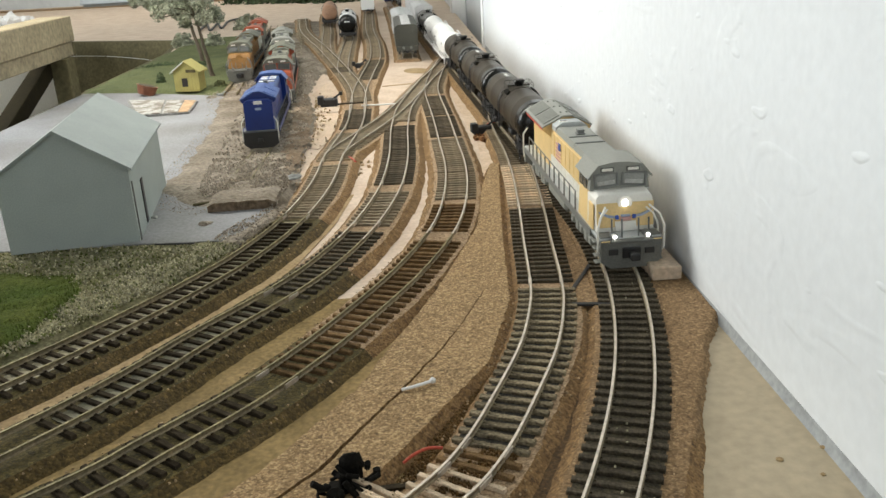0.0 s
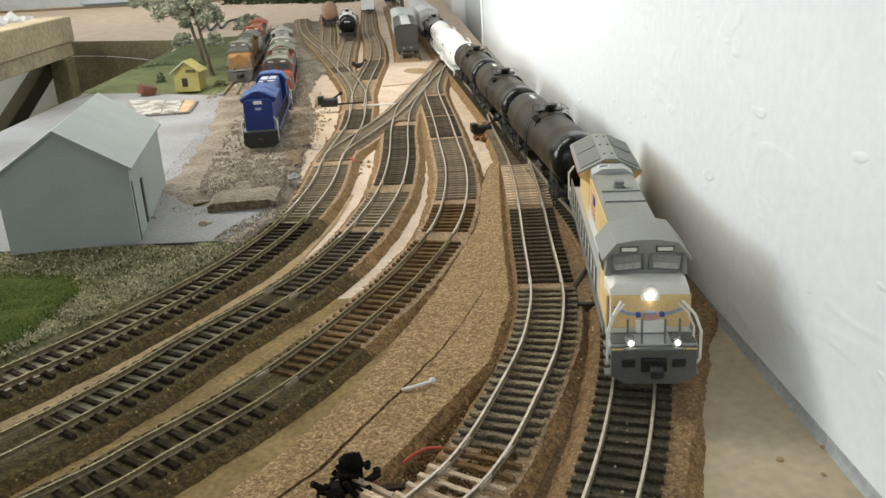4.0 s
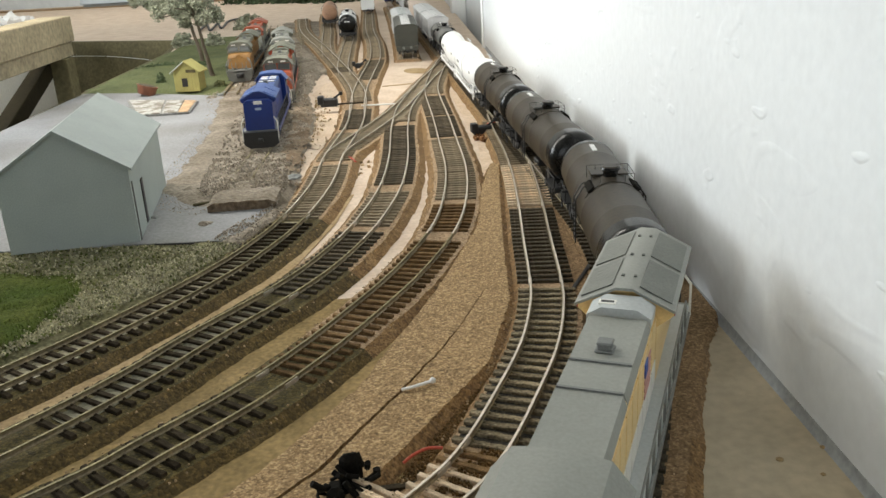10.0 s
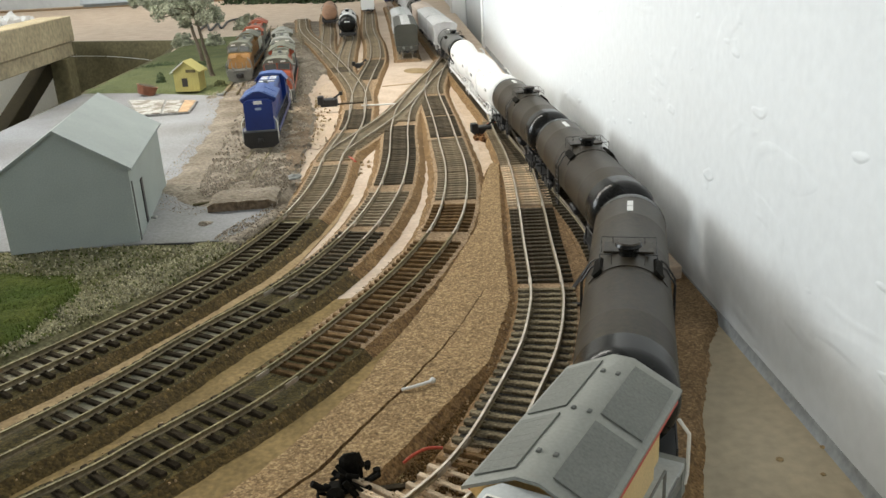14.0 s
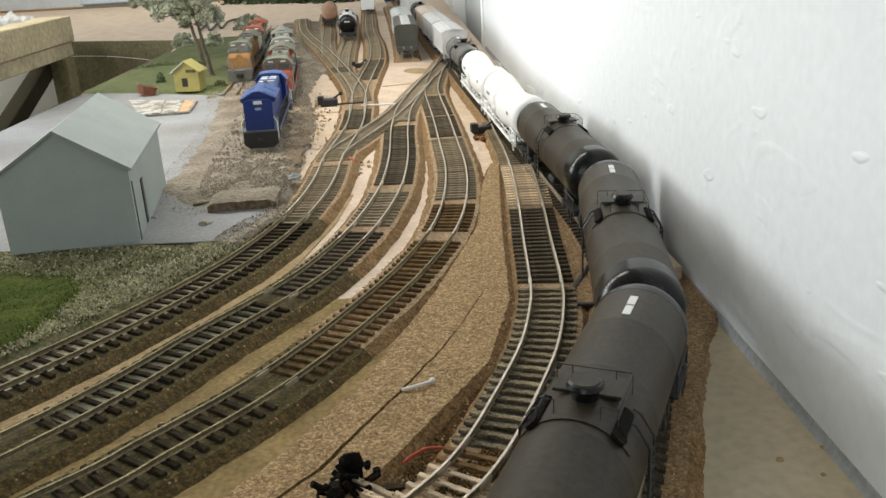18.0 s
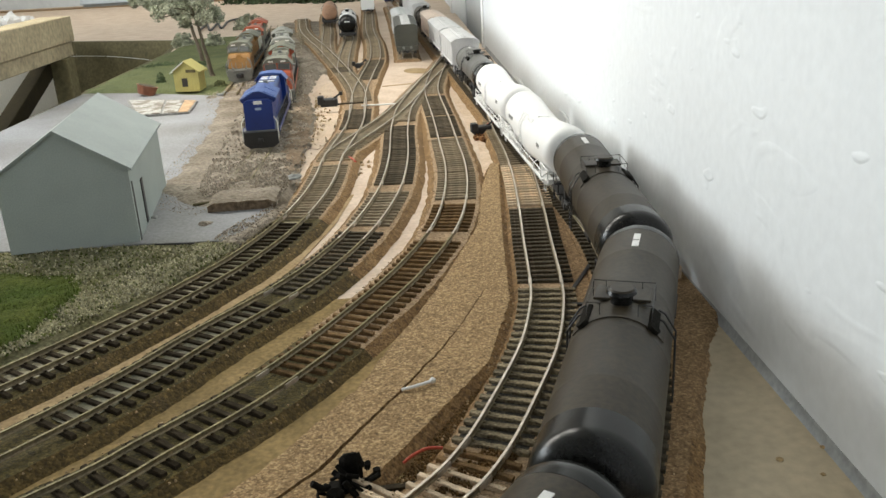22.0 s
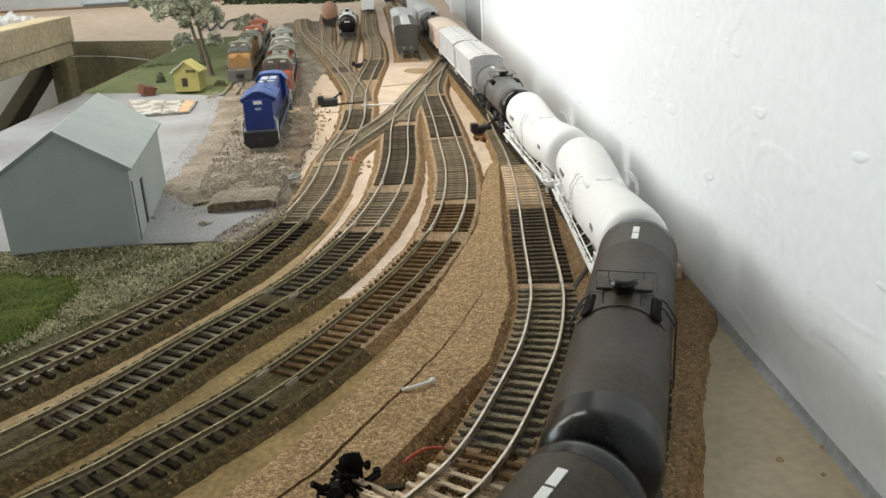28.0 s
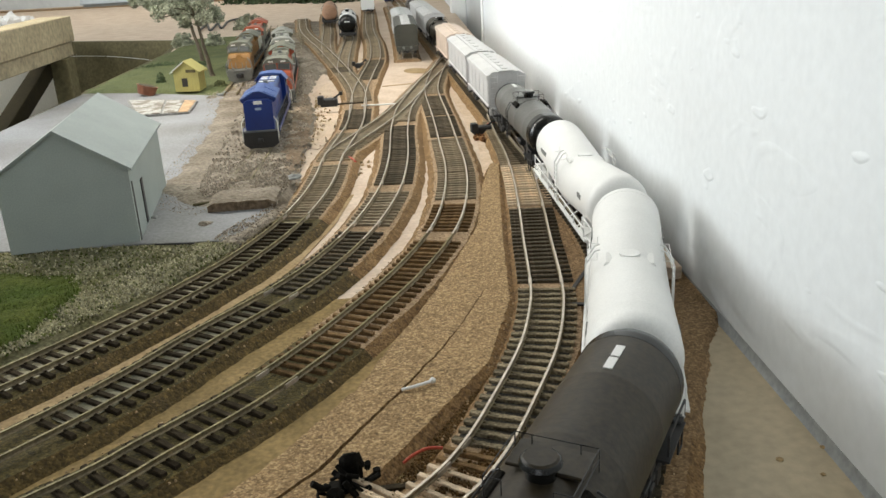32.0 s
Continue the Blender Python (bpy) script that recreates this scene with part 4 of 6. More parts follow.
                rod(bm, (sx * 0.0185, y, 0.0105), (sx * 0.0185, y, 0.0160), 0.0004, 6)
            part("running_board", bm, frame_mat, t, "white side running board")
    for s in (-1, 1):
        bm = bmesh.new()
        box(bm, -0.0165, 0.0165, s * (h + 0.001) - 0.003, s * (h + 0.001) + 0.003, 0.0085, 0.0125, bevel=0.0005)
        box(bm, -0.006, 0.006, s * (h - 0.013) - 0.016, s * (h - 0.013) + 0.016, 0.0085, 0.0135, bevel=0.0005)
        box(bm, -0.0135, 0.0135, s * (h - 0.030) - 0.004, s * (h - 0.030) + 0.004, 0.0095, 0.020, bevel=0.0005)
        for sx in (-1, 1):
            bar_path(bm, [(sx * 0.0165, s * (h + 0.003), 0.0125), (sx * 0.0165, s * (h + 0.003), 0.0185), (sx * 0.0165, s * (h - 0.022), 0.0185), (sx * 0.0165, s * (h - 0.022), 0.011)], 0.00045)
            bar_path(bm, [(sx * 0.0168, s * (h - 0.001), 0.010), (sx * 0.0168, s * (h - 0.001), 0.003), (sx * 0.0168, s * (h - 0.007), 0.003), (sx * 0.0168, s * (h - 0.007), 0.010)], 0.0004)
            box(bm, sx * 0.0145 - 0.003, sx * 0.0145 + 0.003, s * (h - 0.012) - 0.013, s * (h - 0.012) + 0.013, 0.0105, 0.0113)
        part("end_platform", bm, frame_mat, t, "stub sill with end platform and steps")
    part("outlet_valve", boxes((-0.010, 0.010, -0.010, 0.006, 0.0045, 0.009), bevel=0.001), M_black, t)
    part("brake_cylinder", boxes((-0.003, 0.003, 0.020, 0.034, 0.0065, 0.0105), bevel=0.001), M_black, t)
    if not white:
        for yy in (0.0615, 0.0700):
            bm = bmesh.new()
            box(bm, -0.0014, 0.0014, yy - 0.0037, yy + 0.0037, top - 0.0006, top + 0.00030)
            part("stencil_bar", bm, M_decal, t, "white stencil bar")
        part("end_stencil", boxes((-0.0050, -0.0007, -h - 0.0009, -h + 0.0006, cz + 0.0035, cz + 0.0058), (0.0007, 0.0050, -h - 0.0009, -h + 0.0006, cz + 0.0035, cz + 0.0058)), M_decal, t, "white stencil bars")
    else:
        for sx in (-1, 1):
            for yy, ln in ((-0.058, 0.004), (0.052, 0.008)):
                bm = boxes((sx * radius * 0.985 - 0.0004, sx * radius * 0.985 + 0.0004, yy - ln, yy + ln, cz - 0.0005, cz + 0.0022))
                part("stencil_bar", bm, M_locodark, t, "small dark stencil bar")
    ws = truck(t, -h + 0.024, mat_=frame_mat) + truck(t, h - 0.024, mat_=frame_mat)
    coupler(t, -h - 0.002, -1), coupler(t, h + 0.002, 1)
    return t, ws


def hopper_car(paint, roof, label, length=0.205, half=0.0178):
    t = thing("hopper_car", label, "hopper car", "cars of the freight train")
    h = length / 2
    bm = bmesh.new()
    prism_y(bm, [(-half, 0.0165), (half, 0.0165), (half, 0.0475), (half * 0.72, 0.0505), (-half * 0.72, 0.0505), (-half, 0.0475)], -h + 0.006, h - 0.006)
    part("body", bm, paint, t)
    for sx in (-1, 1):
        for z, tall in ((0.0168, 0.0018), (0.0428, 0.0046)):
            part("side_sill", boxes((sx * (half + 0.0005) - 0.0009, sx * (half + 0.0005) + 0.0009, -h + 0.006, h - 0.006, z, z + tall), bevel=0.0003), paint, t)
        for k in range(6):
            y = -h + 0.010 + k * (length - 0.020) / 5
            part("side_rib", boxes((sx * (half + 0.0002) - 0.0003, sx * (half + 0.0002) + 0.0003, y - 0.0008, y + 0.0008, 0.0186, 0.0430)), paint, t)
    part("roof_walk", boxes((-0.0075, 0.0075, -h + 0.004, h - 0.004, 0.0508, 0.0518), bevel=0.0003), roof, t, "flat roof walk")
    for k in range(6):
        y = -h + 0.022 + k * (length - 0.044) / 5
        part("roof_hatch", boxes((-0.0030, 0.0030, y - 0.008, y + 0.008, 0.0516, 0.0527), bevel=0.0004), roof, t)
    for s in (-1, 1):
        bm = bmesh.new()
        box(bm, -half, half, s * (h - 0.002) - 0.002, s * (h - 0.002) + 0.002, 0.0095, 0.0165, bevel=0.0004)
        for sx in (-1, 1):
            bar_path(bm, [(sx * half * 0.95, s * h, 0.012), (sx * half * 0.95, s * h, 0.049)], 0.0005)
            bar_path(bm, [(sx * half * 0.55, s * h, 0.012), (sx * half * 0.55, s * h, 0.049)], 0.0004)
            for k in range(7):
                z = 0.015 + k * 0.0052
                rod(bm, (sx * half * 0.95, s * h, z), (sx * half * 0.55, s * h, z), 0.0004, 5)
        part("end_sill", bm, paint, t, "end sill with ladders")
    for yc in (-0.034, 0.0, 0.034):
        part("bay", prism_y(bmesh.new(), [(-half * 0.9, 0.0168), (half * 0.9, 0.0168), (0.005, 0.0045), (-0.005, 0.0045)], yc - 0.013, yc + 0.013), paint, t, "discharge hopper bay")
    ws = truck(t, -h + 0.026) + truck(t, h - 0.026)
    coupler(t, -h - 0.001, -1), coupler(t, h + 0.001, 1)
    return t, ws


def locomotive(label, group, body, roof, trim, nose, frame_mat=None, lights=True, flag=True, grab=None, broad=False, brow=None):
    """A six-axle road diesel with a wide cab nose; its front faces -y, wheels stand at z = 0."""
    t = thing("diesel_locomotive", label, "locomotive", group)
    fm = frame_mat or M_locogrey
    grab = grab or M_locowhite
    F, R = -0.122, 0.105
    # underframe and walkway
    part("walkway", boxes((-0.0170, 0.0170, F - 0.0045, R - 0.004, 0.0155, 0.0175), bevel=0.0003), M_hopper if lights else M_locodark, t, "grey walkway deck")
    part("underframe", boxes((-0.0150, 0.0150, F + 0.016, R - 0.012, 0.0125, 0.0155)), fm, t)
    for sx in (-1, 1):
        part("sill_stripe", boxes((sx * 0.0176 - 0.0004, sx * 0.0176 + 0.0004, F + 0.012, R - 0.012, 0.0140, 0.0176)), M_locodark if lights else trim, t, "sill stripe")
    part("fuel_tank", boxes((-0.0150, 0.0150, -0.034, 0.018, 0.0035, 0.0135), bevel=0.002), fm, t, "rounded fuel tank")
    # pilots and steps
    plate = [(-0.0165, 0.0165), (0.0165, 0.0165), (0.0165, 0.0045), (0.0110, 0.0008), (-0.0110, 0.0008), (-0.0165, 0.0045)]
    part("front_pilot", prism_y(bmesh.new(), plate, F - 0.0065, F - 0.0030), M_pilot, t, "dark grey pilot plate")
    part("coupler_pocket", boxes((-0.005, 0.005, F - 0.0080, F - 0.0064, 0.0065, 0.0125), bevel=0.0004), M_black, t)
    part("anticlimber", boxes((-0.0120, 0.0120, F - 0.0075, F - 0.002, 0.0148, 0.0168), bevel=0.0006), M_pilot, t, "ribbed anticlimber")
    if lights:
        part("edge_stripe", boxes((-0.0165, 0.0165, F - 0.0070, F - 0.0062, 0.0160, 0.0165)), M_locoyellow, t, "thin yellow edge stripe")
        for sx in (-1, 1):
            part("hose_box", boxes((sx * 0.0098 - 0.0026, sx * 0.0098 + 0.0026, F - 0.0074, F - 0.0064, 0.0085, 0.0118), bevel=0.0003), M_black, t)
    part("rear_pilot", prism_y(bmesh.new(), plate, R - 0.004, R), fm, t)
    for sx in (-1, 1):
        for k in range(4):
            y = F - 0.003 + k * 0.0016
            part("step", boxes((sx * 0.0155 - 0.003, sx * 0.0155 + 0.003, y, y + 0.005, 0.003 + k * 0.0034, 0.0036 + k * 0.0034)), fm, t)
    # nose
    bm = bmesh.new()
    prism_y(bm, [(-0.0165, 0.0175), (0.0165, 0.0175), (0.0165, 0.0355), (0.0142, 0.0390), (-0.0142, 0.0390), (-0.0165, 0.0355)], F + 0.0055, F + 0.024)
    for v in bm.verts:
        if v.co.y < F + 0.01:
            if v.co.z > 0.03:
                v.co.y += 0.0050 if v.co.z > 0.038 else 0.0028
                v.co.z -= 0.0016 if v.co.z > 0.038 else 0.0
            v.co.x *= 0.95
    bmesh.ops.bevel(bm, geom=list(bm.edges), offset=0.0007, segments=2, affect="EDGES", profile=0.6)
    part("nose", bm, nose, t)

    def on_nose(bm_):
        for v in bm_.verts:
            v.co.y += 0.156 * (v.co.z - 0.0175)
        return bm_

    part("nose_panel", on_nose(boxes((-0.0156, 0.0156, F + 0.0049, F + 0.0060, 0.0200 if lights else 0.0180, 0.0330), bevel=0.0002)), body, t, "painted band across the nose")
    part("nose_door", on_nose(boxes((-0.0058, 0.0058, F + 0.0044, F + 0.0056, 0.0178, 0.0232), bevel=0.0003)), nose, t, "plain nose door")
    if lights:
        for sx in (-1, 1):
            part("deck_patch", boxes((sx * 0.0118 - 0.0046, sx * 0.0118 + 0.0046, F - 0.0044, F + 0.0046, 0.0176, 0.0180)), M_pilot, t, "dark grey patch on the deck before the nose")
    # cab
    bm = bmesh.new()
    prism_y(bm, [(-0.0165, 0.0175), (0.0165, 0.0175), (0.0153, 0.0465), (0.0118, 0.0515), (-0.0118, 0.0515), (-0.0153, 0.0465)], F + 0.0195, F + 0.045)
    for v in bm.verts:
        if v.co.y < F + 0.03 and v.co.z > 0.045:
            v.co.y += 0.0025
    part("cab", bm, body, t)
    bm = bmesh.new()
    prism_y(bm, [(-0.0182, 0.0446), (-0.0124, 0.0518), (-0.004, 0.0532), (0.004, 0.0532), (0.0124, 0.0518), (0.0182, 0.0446), (0.0176, 0.0439), (0.0120, 0.0506), (-0.0120, 0.0506), (-0.0176, 0.0439)],
             F + 0.0172, F + 0.047)
    part("cab_roof", bm, roof, t, "grey peaked cab roof")
    part("cab_front", prism_y(bmesh.new(), [(-0.0167, 0.0375), (0.0167, 0.0375), (0.0156, 0.0476), (-0.0156, 0.0476)], F + 0.0184, F + 0.0240), brow or roof, t, "painted front between the windows")
    part("visor", prism_y(bmesh.new(), [(-0.0150, 0.0474), (0.0150, 0.0474), (0.0118, 0.0512), (-0.0118, 0.0512)], F + 0.0178, F + 0.0240), roof, t, "grey visor over the windows")
    for sx in (-1, 1):
        part("nose_side", boxes((sx * 0.0166 - 0.0003, sx * 0.0166 + 0.0003, F + 0.0100, F + 0.0195, 0.0180, 0.0322)), body, t, "painted nose side")
    for sx in (-1, 1):
        m = Matrix.Translation((sx * 0.0078, F + 0.0184, 0.0432)) @ Matrix.Rotation(radians(-6), 4, "X") @ Matrix.Rotation(radians(5 * sx), 4, "Y")
        bm = bmesh.new()
        box(bm, -0.0062, 0.0062, -0.0006, 0.0004, -0.0030, 0.0034, bevel=0.0005, m=m)
        w = part("windshield", bm, M_windshield if lights else M_glass, t, "dim windshield pane")
        if lights:
            # Reflection laid on the pane as a pale plate.
            bm = bmesh.new()
            box(bm, -0.0050, 0.0050, -0.0009, -0.0004, -0.0027, -0.0002, m=m)
            part("pane_reflection", bm, M_panereflection, w, "pale reflection painted on the pane's lower half")
        for r in ((-0.0068, 0.0068, -0.0010, 0.0002, 0.0034, 0.0041), (-0.0068, 0.0068, -0.0010, 0.0002, -0.0037, -0.0030),
                  (-0.0069, -0.0062, -0.0010, 0.0002, -0.0037, 0.0041), (0.0062, 0.0069, -0.0010, 0.0002, -0.0037, 0.0041)):
            bm = bmesh.new()
            box(bm, *r, m=m)
            part("gasket_bar", bm, M_locodark, w)
        for y0 in (F + 0.026, F + 0.035):
            part("side_window", boxes((sx * 0.0166 - 0.0003, sx * 0.0166 + 0.0003, y0, y0 + 0.007, 0.0370, 0.0440)), M_glass, t, "dark cab side window")
        part("number_board", boxes((sx * 0.0072 - 0.0030, sx * 0.0072 + 0.0030, F + 0.0170, F + 0.0182, 0.0484, 0.0499), bevel=0.0002), M_locowhite, t, "pale number board")
        if lights:
            part("board_frame", boxes((sx * 0.0072 - 0.0038, sx * 0.0072 + 0.0038, F + 0.0174, F + 0.0184, 0.0477, 0.0506), bevel=0.0002), M_pilot, t, "dark frame round the number board")
    # long hood
    bm = bmesh.new()
    prism_y(bm, [(-0.0105, 0.0175), (0.0105, 0.0175), (0.0105, 0.0465), (0.0092, 0.0488), (-0.0092, 0.0488), (-0.0105, 0.0465)], F + 0.045, F + 0.152)
    part("engine_hood", bm, body, t)
    for y0, y1 in ((0.0475, 0.0825), (0.0835, 0.1335)):
        part("hood_roof", prism_y(bmesh.new(), [(-0.0108, 0.0460), (0.0108, 0.0460), (0.0096, 0.0494), (-0.0096, 0.0494)], F + y0, F + y1), roof, t, "grey hood roof panel")
    for y0 in (0.0825, 0.0465, 0.1000):
        part("roof_seam", boxes((-0.0094, 0.0094, F + y0, F + y0 + 0.0010, 0.0480, 0.0500)), M_locodark, t)
    part("exhaust_pipe", boxes((-0.0022, 0.0022, F + 0.107, F + 0.1115, 0.0494, 0.0524), (-0.0030, 0.0030, F + 0.1062, F + 0.1122, 0.0494, 0.0502), (-0.0025, 0.0025, F + 0.1068, F + 0.1118, 0.0516, 0.0526), bevel=0.0004), M_locodark, t, "dark square exhaust")
    # radiator section, wider, with sloping wings
    y0, y1 = F + 0.150, F + 0.211
    bm = bmesh.new()
    prism_y(bm, [(-0.0110, 0.0175), (0.0110, 0.0175), (0.0110, 0.0395), (0.0168, 0.0445), (0.0168, 0.0470), (0.0030, 0.0536), (-0.0030, 0.0536), (-0.0168, 0.0470), (-0.0168, 0.0445), (-0.0110, 0.0395)], y0, y1)
    part("radiator_housing", bm, body, t)
    bm = bmesh.new()
    prism_y(bm, [(-0.0174, 0.0464), (-0.0174, 0.0474), (-0.0030, 0.0545), (0.0030, 0.0545), (0.0174, 0.0474), (0.0174, 0.0464), (0.0030, 0.0535), (-0.0030, 0.0535)], y0 - 0.003, y1 + 0.003)
    part("radiator_roof", bm, roof, t, "winged radiator roof")
    for sx in (-1, 1):
        for a, b in ((y0 + 0.001, y0 + 0.028), (y0 + 0.032, y1 - 0.001)):
            m = Matrix.Translation((sx * 0.0102, 0, 0.0510)) @ Matrix.Rotation(sx * math.atan2(0.0071, 0.0144), 4, "Y")
            bm = bmesh.new()
            box(bm, -0.0062, 0.0062, a, b, 0.0001, 0.0005, m=m)
            g = part("radiator_grille", bm, M_grille if lights else roof, t, "darker radiator grille")
            for k in range(7):
                yy = a + (k + 0.5) * (b - a) / 7
                bm = bmesh.new()
                box(bm, -0.0060, 0.0060, yy - 0.0002, yy + 0.0002, 0.00042, 0.00052, m=m)
                part("slat", bm, M_grille if lights else roof, g)
    bm = bmesh.new()
    e = 0.0138 if broad else 0.0095
    prism_y(bm, [(-e, 0.0175), (e, 0.0175), (e, 0.0440), (e - 0.0035, 0.0470), (0.0035 - e, 0.0470), (-e, 0.0440)], y1, R - 0.006)
    part("hood_end", bm, body, t)
    for zz, hw, hh in ((0.0428, 0.0040, 0.0034), (0.0372, 0.0030, 0.0024)):
        part("end_lamp_panel", boxes((-hw, hw, R - 0.0062, R - 0.0054, zz, zz + hh), bevel=0.0002), M_locowhite if zz > 0.04 else M_wing, t, "pale lamp panel on the hood end")
    if broad:
        # White panels stand for the pale spots on the roof.
        for yy in (0.052, 0.066, 0.092):
            for sx in (-1, 1):
                part("roof_panel", boxes((sx * 0.0045 - 0.0034, sx * 0.0045 + 0.0034, F + yy, F + yy + 0.006, 0.0492, 0.0499), bevel=0.0002), M_locowhite, t, "small white panel on the hood roof")
    bm = bmesh.new()
    prism_y(bm, [(-0.0108, 0.0460), (0.0108, 0.0460), (0.0108, 0.0492), (0.006, 0.0522), (-0.006, 0.0522), (-0.0108, 0.0492)], F + 0.1345, F + 0.1465)
    part("roof_vent", bm, M_hopper if lights else roof, t, "pale arched vent before the radiator")
    # hood doors, one by one, over a pale lower panel
    for sx in (-1, 1):
        for k in range(9):
            y = F + 0.0465 + k * 0.0115
            part("hood_door", boxes((sx * 0.0107 - 0.0003, sx * 0.0107 + 0.0003, y, y + 0.0104, 0.0280, 0.0440), bevel=0.0001), body, t)
            part("lower_panel", boxes((sx * 0.0108 - 0.0004, sx * 0.0108 + 0.0004, y, y + 0.0104, 0.0180, 0.0276), bevel=0.0001), M_locowhite if lights else body, t)
    # handrails
    for sx in (-1, 1):
        ys = [F + 0.050 + k * 0.0150 for k in range(11)]
        for y in ys:
            part("stanchion", rod(bmesh.new(), (sx * 0.0172, y, 0.0160), (sx * 0.0172, y, 0.0290), 0.0005, 6), M_locodark if lights else M_black, t)
        part("side_handrail", rod(bmesh.new(), (sx * 0.0172, ys[0], 0.0290), (sx * 0.0172, ys[-1], 0.0290), 0.0004, 6), M_locodark if lights else M_black, t)
        for pts, r in (([(0.0172, F - 0.004, 0.0090), (0.0180, F - 0.005, 0.0110), (0.0180, F - 0.005, 0.0230), (0.0160, F - 0.003, 0.0290), (0.0120, F + 0.003, 0.0325)], 0.0006),
                       ([(0.0150, F + 0.001, 0.0100), (0.0165, F + 0.001, 0.0120), (0.0165, F + 0.001, 0.0220), (0.0140, F + 0.002, 0.0280), (0.0105, F + 0.004, 0.0310)], 0.0005),
                       ([(0.0165, R - 0.001, 0.008), (0.0172, R - 0.001, 0.012), (0.0172, R - 0.001, 0.026), (0.0140, R - 0.002, 0.031)], 0.0006)):
            part("grab_iron", bar_path(bmesh.new(), [(sx * x, y, z) for x, y, z in pts], r), grab, t, "bent grab iron")
        for xx in (0.0045, 0.0100):
            part("front_stanchion", rod(bmesh.new(), (sx * xx, F - 0.004, 0.0170), (sx * xx, F - 0.003, 0.0275), 0.0005, 6), M_locodark, t)
    # lights
    part("headlight_housing", rod(bmesh.new(), (0, F + 0.0070, 0.0330), (0, F + 0.0130, 0.0330), 0.0040, 20), nose, t)
    if lights:
        part("headlight", rod(bmesh.new(), (0, F + 0.0062, 0.0330), (0, F + 0.0071, 0.0330), 0.0014, 20), M_lamp, t, "glowing headlight")
        for sx in (-1, 1):
            part("ditch_light", rod(bmesh.new(), (sx * 0.0090, F - 0.0066, 0.0186), (sx * 0.0090, F - 0.0058, 0.0186), 0.0009, 14), M_lamp, t, "glowing ditch light")
    for sx in (-1, 1):
        part("ditch_light_housing", rod(bmesh.new(), (sx * 0.0090, F - 0.0058, 0.0186), (sx * 0.0090, F - 0.001, 0.0186), 0.0019, 14), M_locodark, t)
    if flag:
        for sx in (-1, 1):
            bm = prism_y(bmesh.new(), [(sx * 0.0058, 0.0262), (sx * 0.0090, 0.0268), (sx * 0.0148, 0.0292), (sx * 0.0140, 0.0276), (sx * 0.0090, 0.0254), (sx * 0.0058, 0.0250)], F + 0.0045, F + 0.0051)
            part("wing_emblem", on_nose(bm), M_wing, t, "faded blue wing")
            part("wing_root", on_nose(boxes((sx * 0.0047 - 0.0010, sx * 0.0047 + 0.0010, F + 0.0040, F + 0.0050, 0.0244, 0.0266), bevel=0.0003)), M_bluewing, t, "dark blue wing root")
            x = sx * 0.01125
            for k in range(5):
                part("flag_stripe", boxes((x - 0.0002, x + 0.0002, F + 0.118, F + 0.132, 0.0285 + k * 0.0026, 0.0297 + k * 0.0026)), M_shield, t, "faded red flag stripe")
            part("flag_canton", boxes((x - 0.00025, x + 0.00025, F + 0.118, F + 0.124, 0.0362, 0.0410)), M_bluewing, t, "blue flag field")
        part("shield_emblem", on_nose(boxes((-0.0030, 0.0030, F + 0.0036, F + 0.0050, 0.0236, 0.0256), bevel=0.0003)), M_shield, t, "faded red shield emblem")
        part("shield_top", on_nose(boxes((-0.0026, 0.0026, F + 0.0038, F + 0.0050, 0.0257, 0.0268), bevel=0.0002)), M_wing, t, "blue head of the shield")
        # badge on the vent, stripe below the wings and lugs along the ridge
        badge = part("vent_badge", boxes((-0.0074, -0.0014, F + 0.1375, F + 0.1412, 0.0518, 0.0525), bevel=0.0002), M_locowhite, t, "white framed badge")
        part("badge_slot", boxes((-0.0066, -0.0022, F + 0.1387, F + 0.1400, 0.0524, 0.0527)), M_black, badge)
        for sx in (-1, 1):
            part("red_stripe", boxes((sx * 0.0169 - 0.0002, sx * 0.0169 + 0.0002, y0, y1, 0.0446, 0.0458)), M_red, t, "thin red stripe under the wing")
            for k in range(3):
                yy = y0 + 0.008 + k * 0.022
                part("lifting_lug", boxes((sx * 0.0022 - 0.0006, sx * 0.0022 + 0.0006, yy, yy + 0.0016, 0.0543, 0.0551), bevel=0.0002), M_pilot, t)
    ws = truck(t, F + 0.048, 3, 0.0215, fm) + truck(t, R - 0.048, 3, 0.0215, fm)
    coupler(t, F - 0.0068, -1), coupler(t, R, 1)
    return t, ws


TRAIN = []


def add_car(made, behind, front_truck, rear_truck):
    """behind: metres from the train's front to the car's origin; then how far its trucks stand before and behind that."""
    TRAIN.append((made[0], made[1], behind, front_truck, rear_truck))


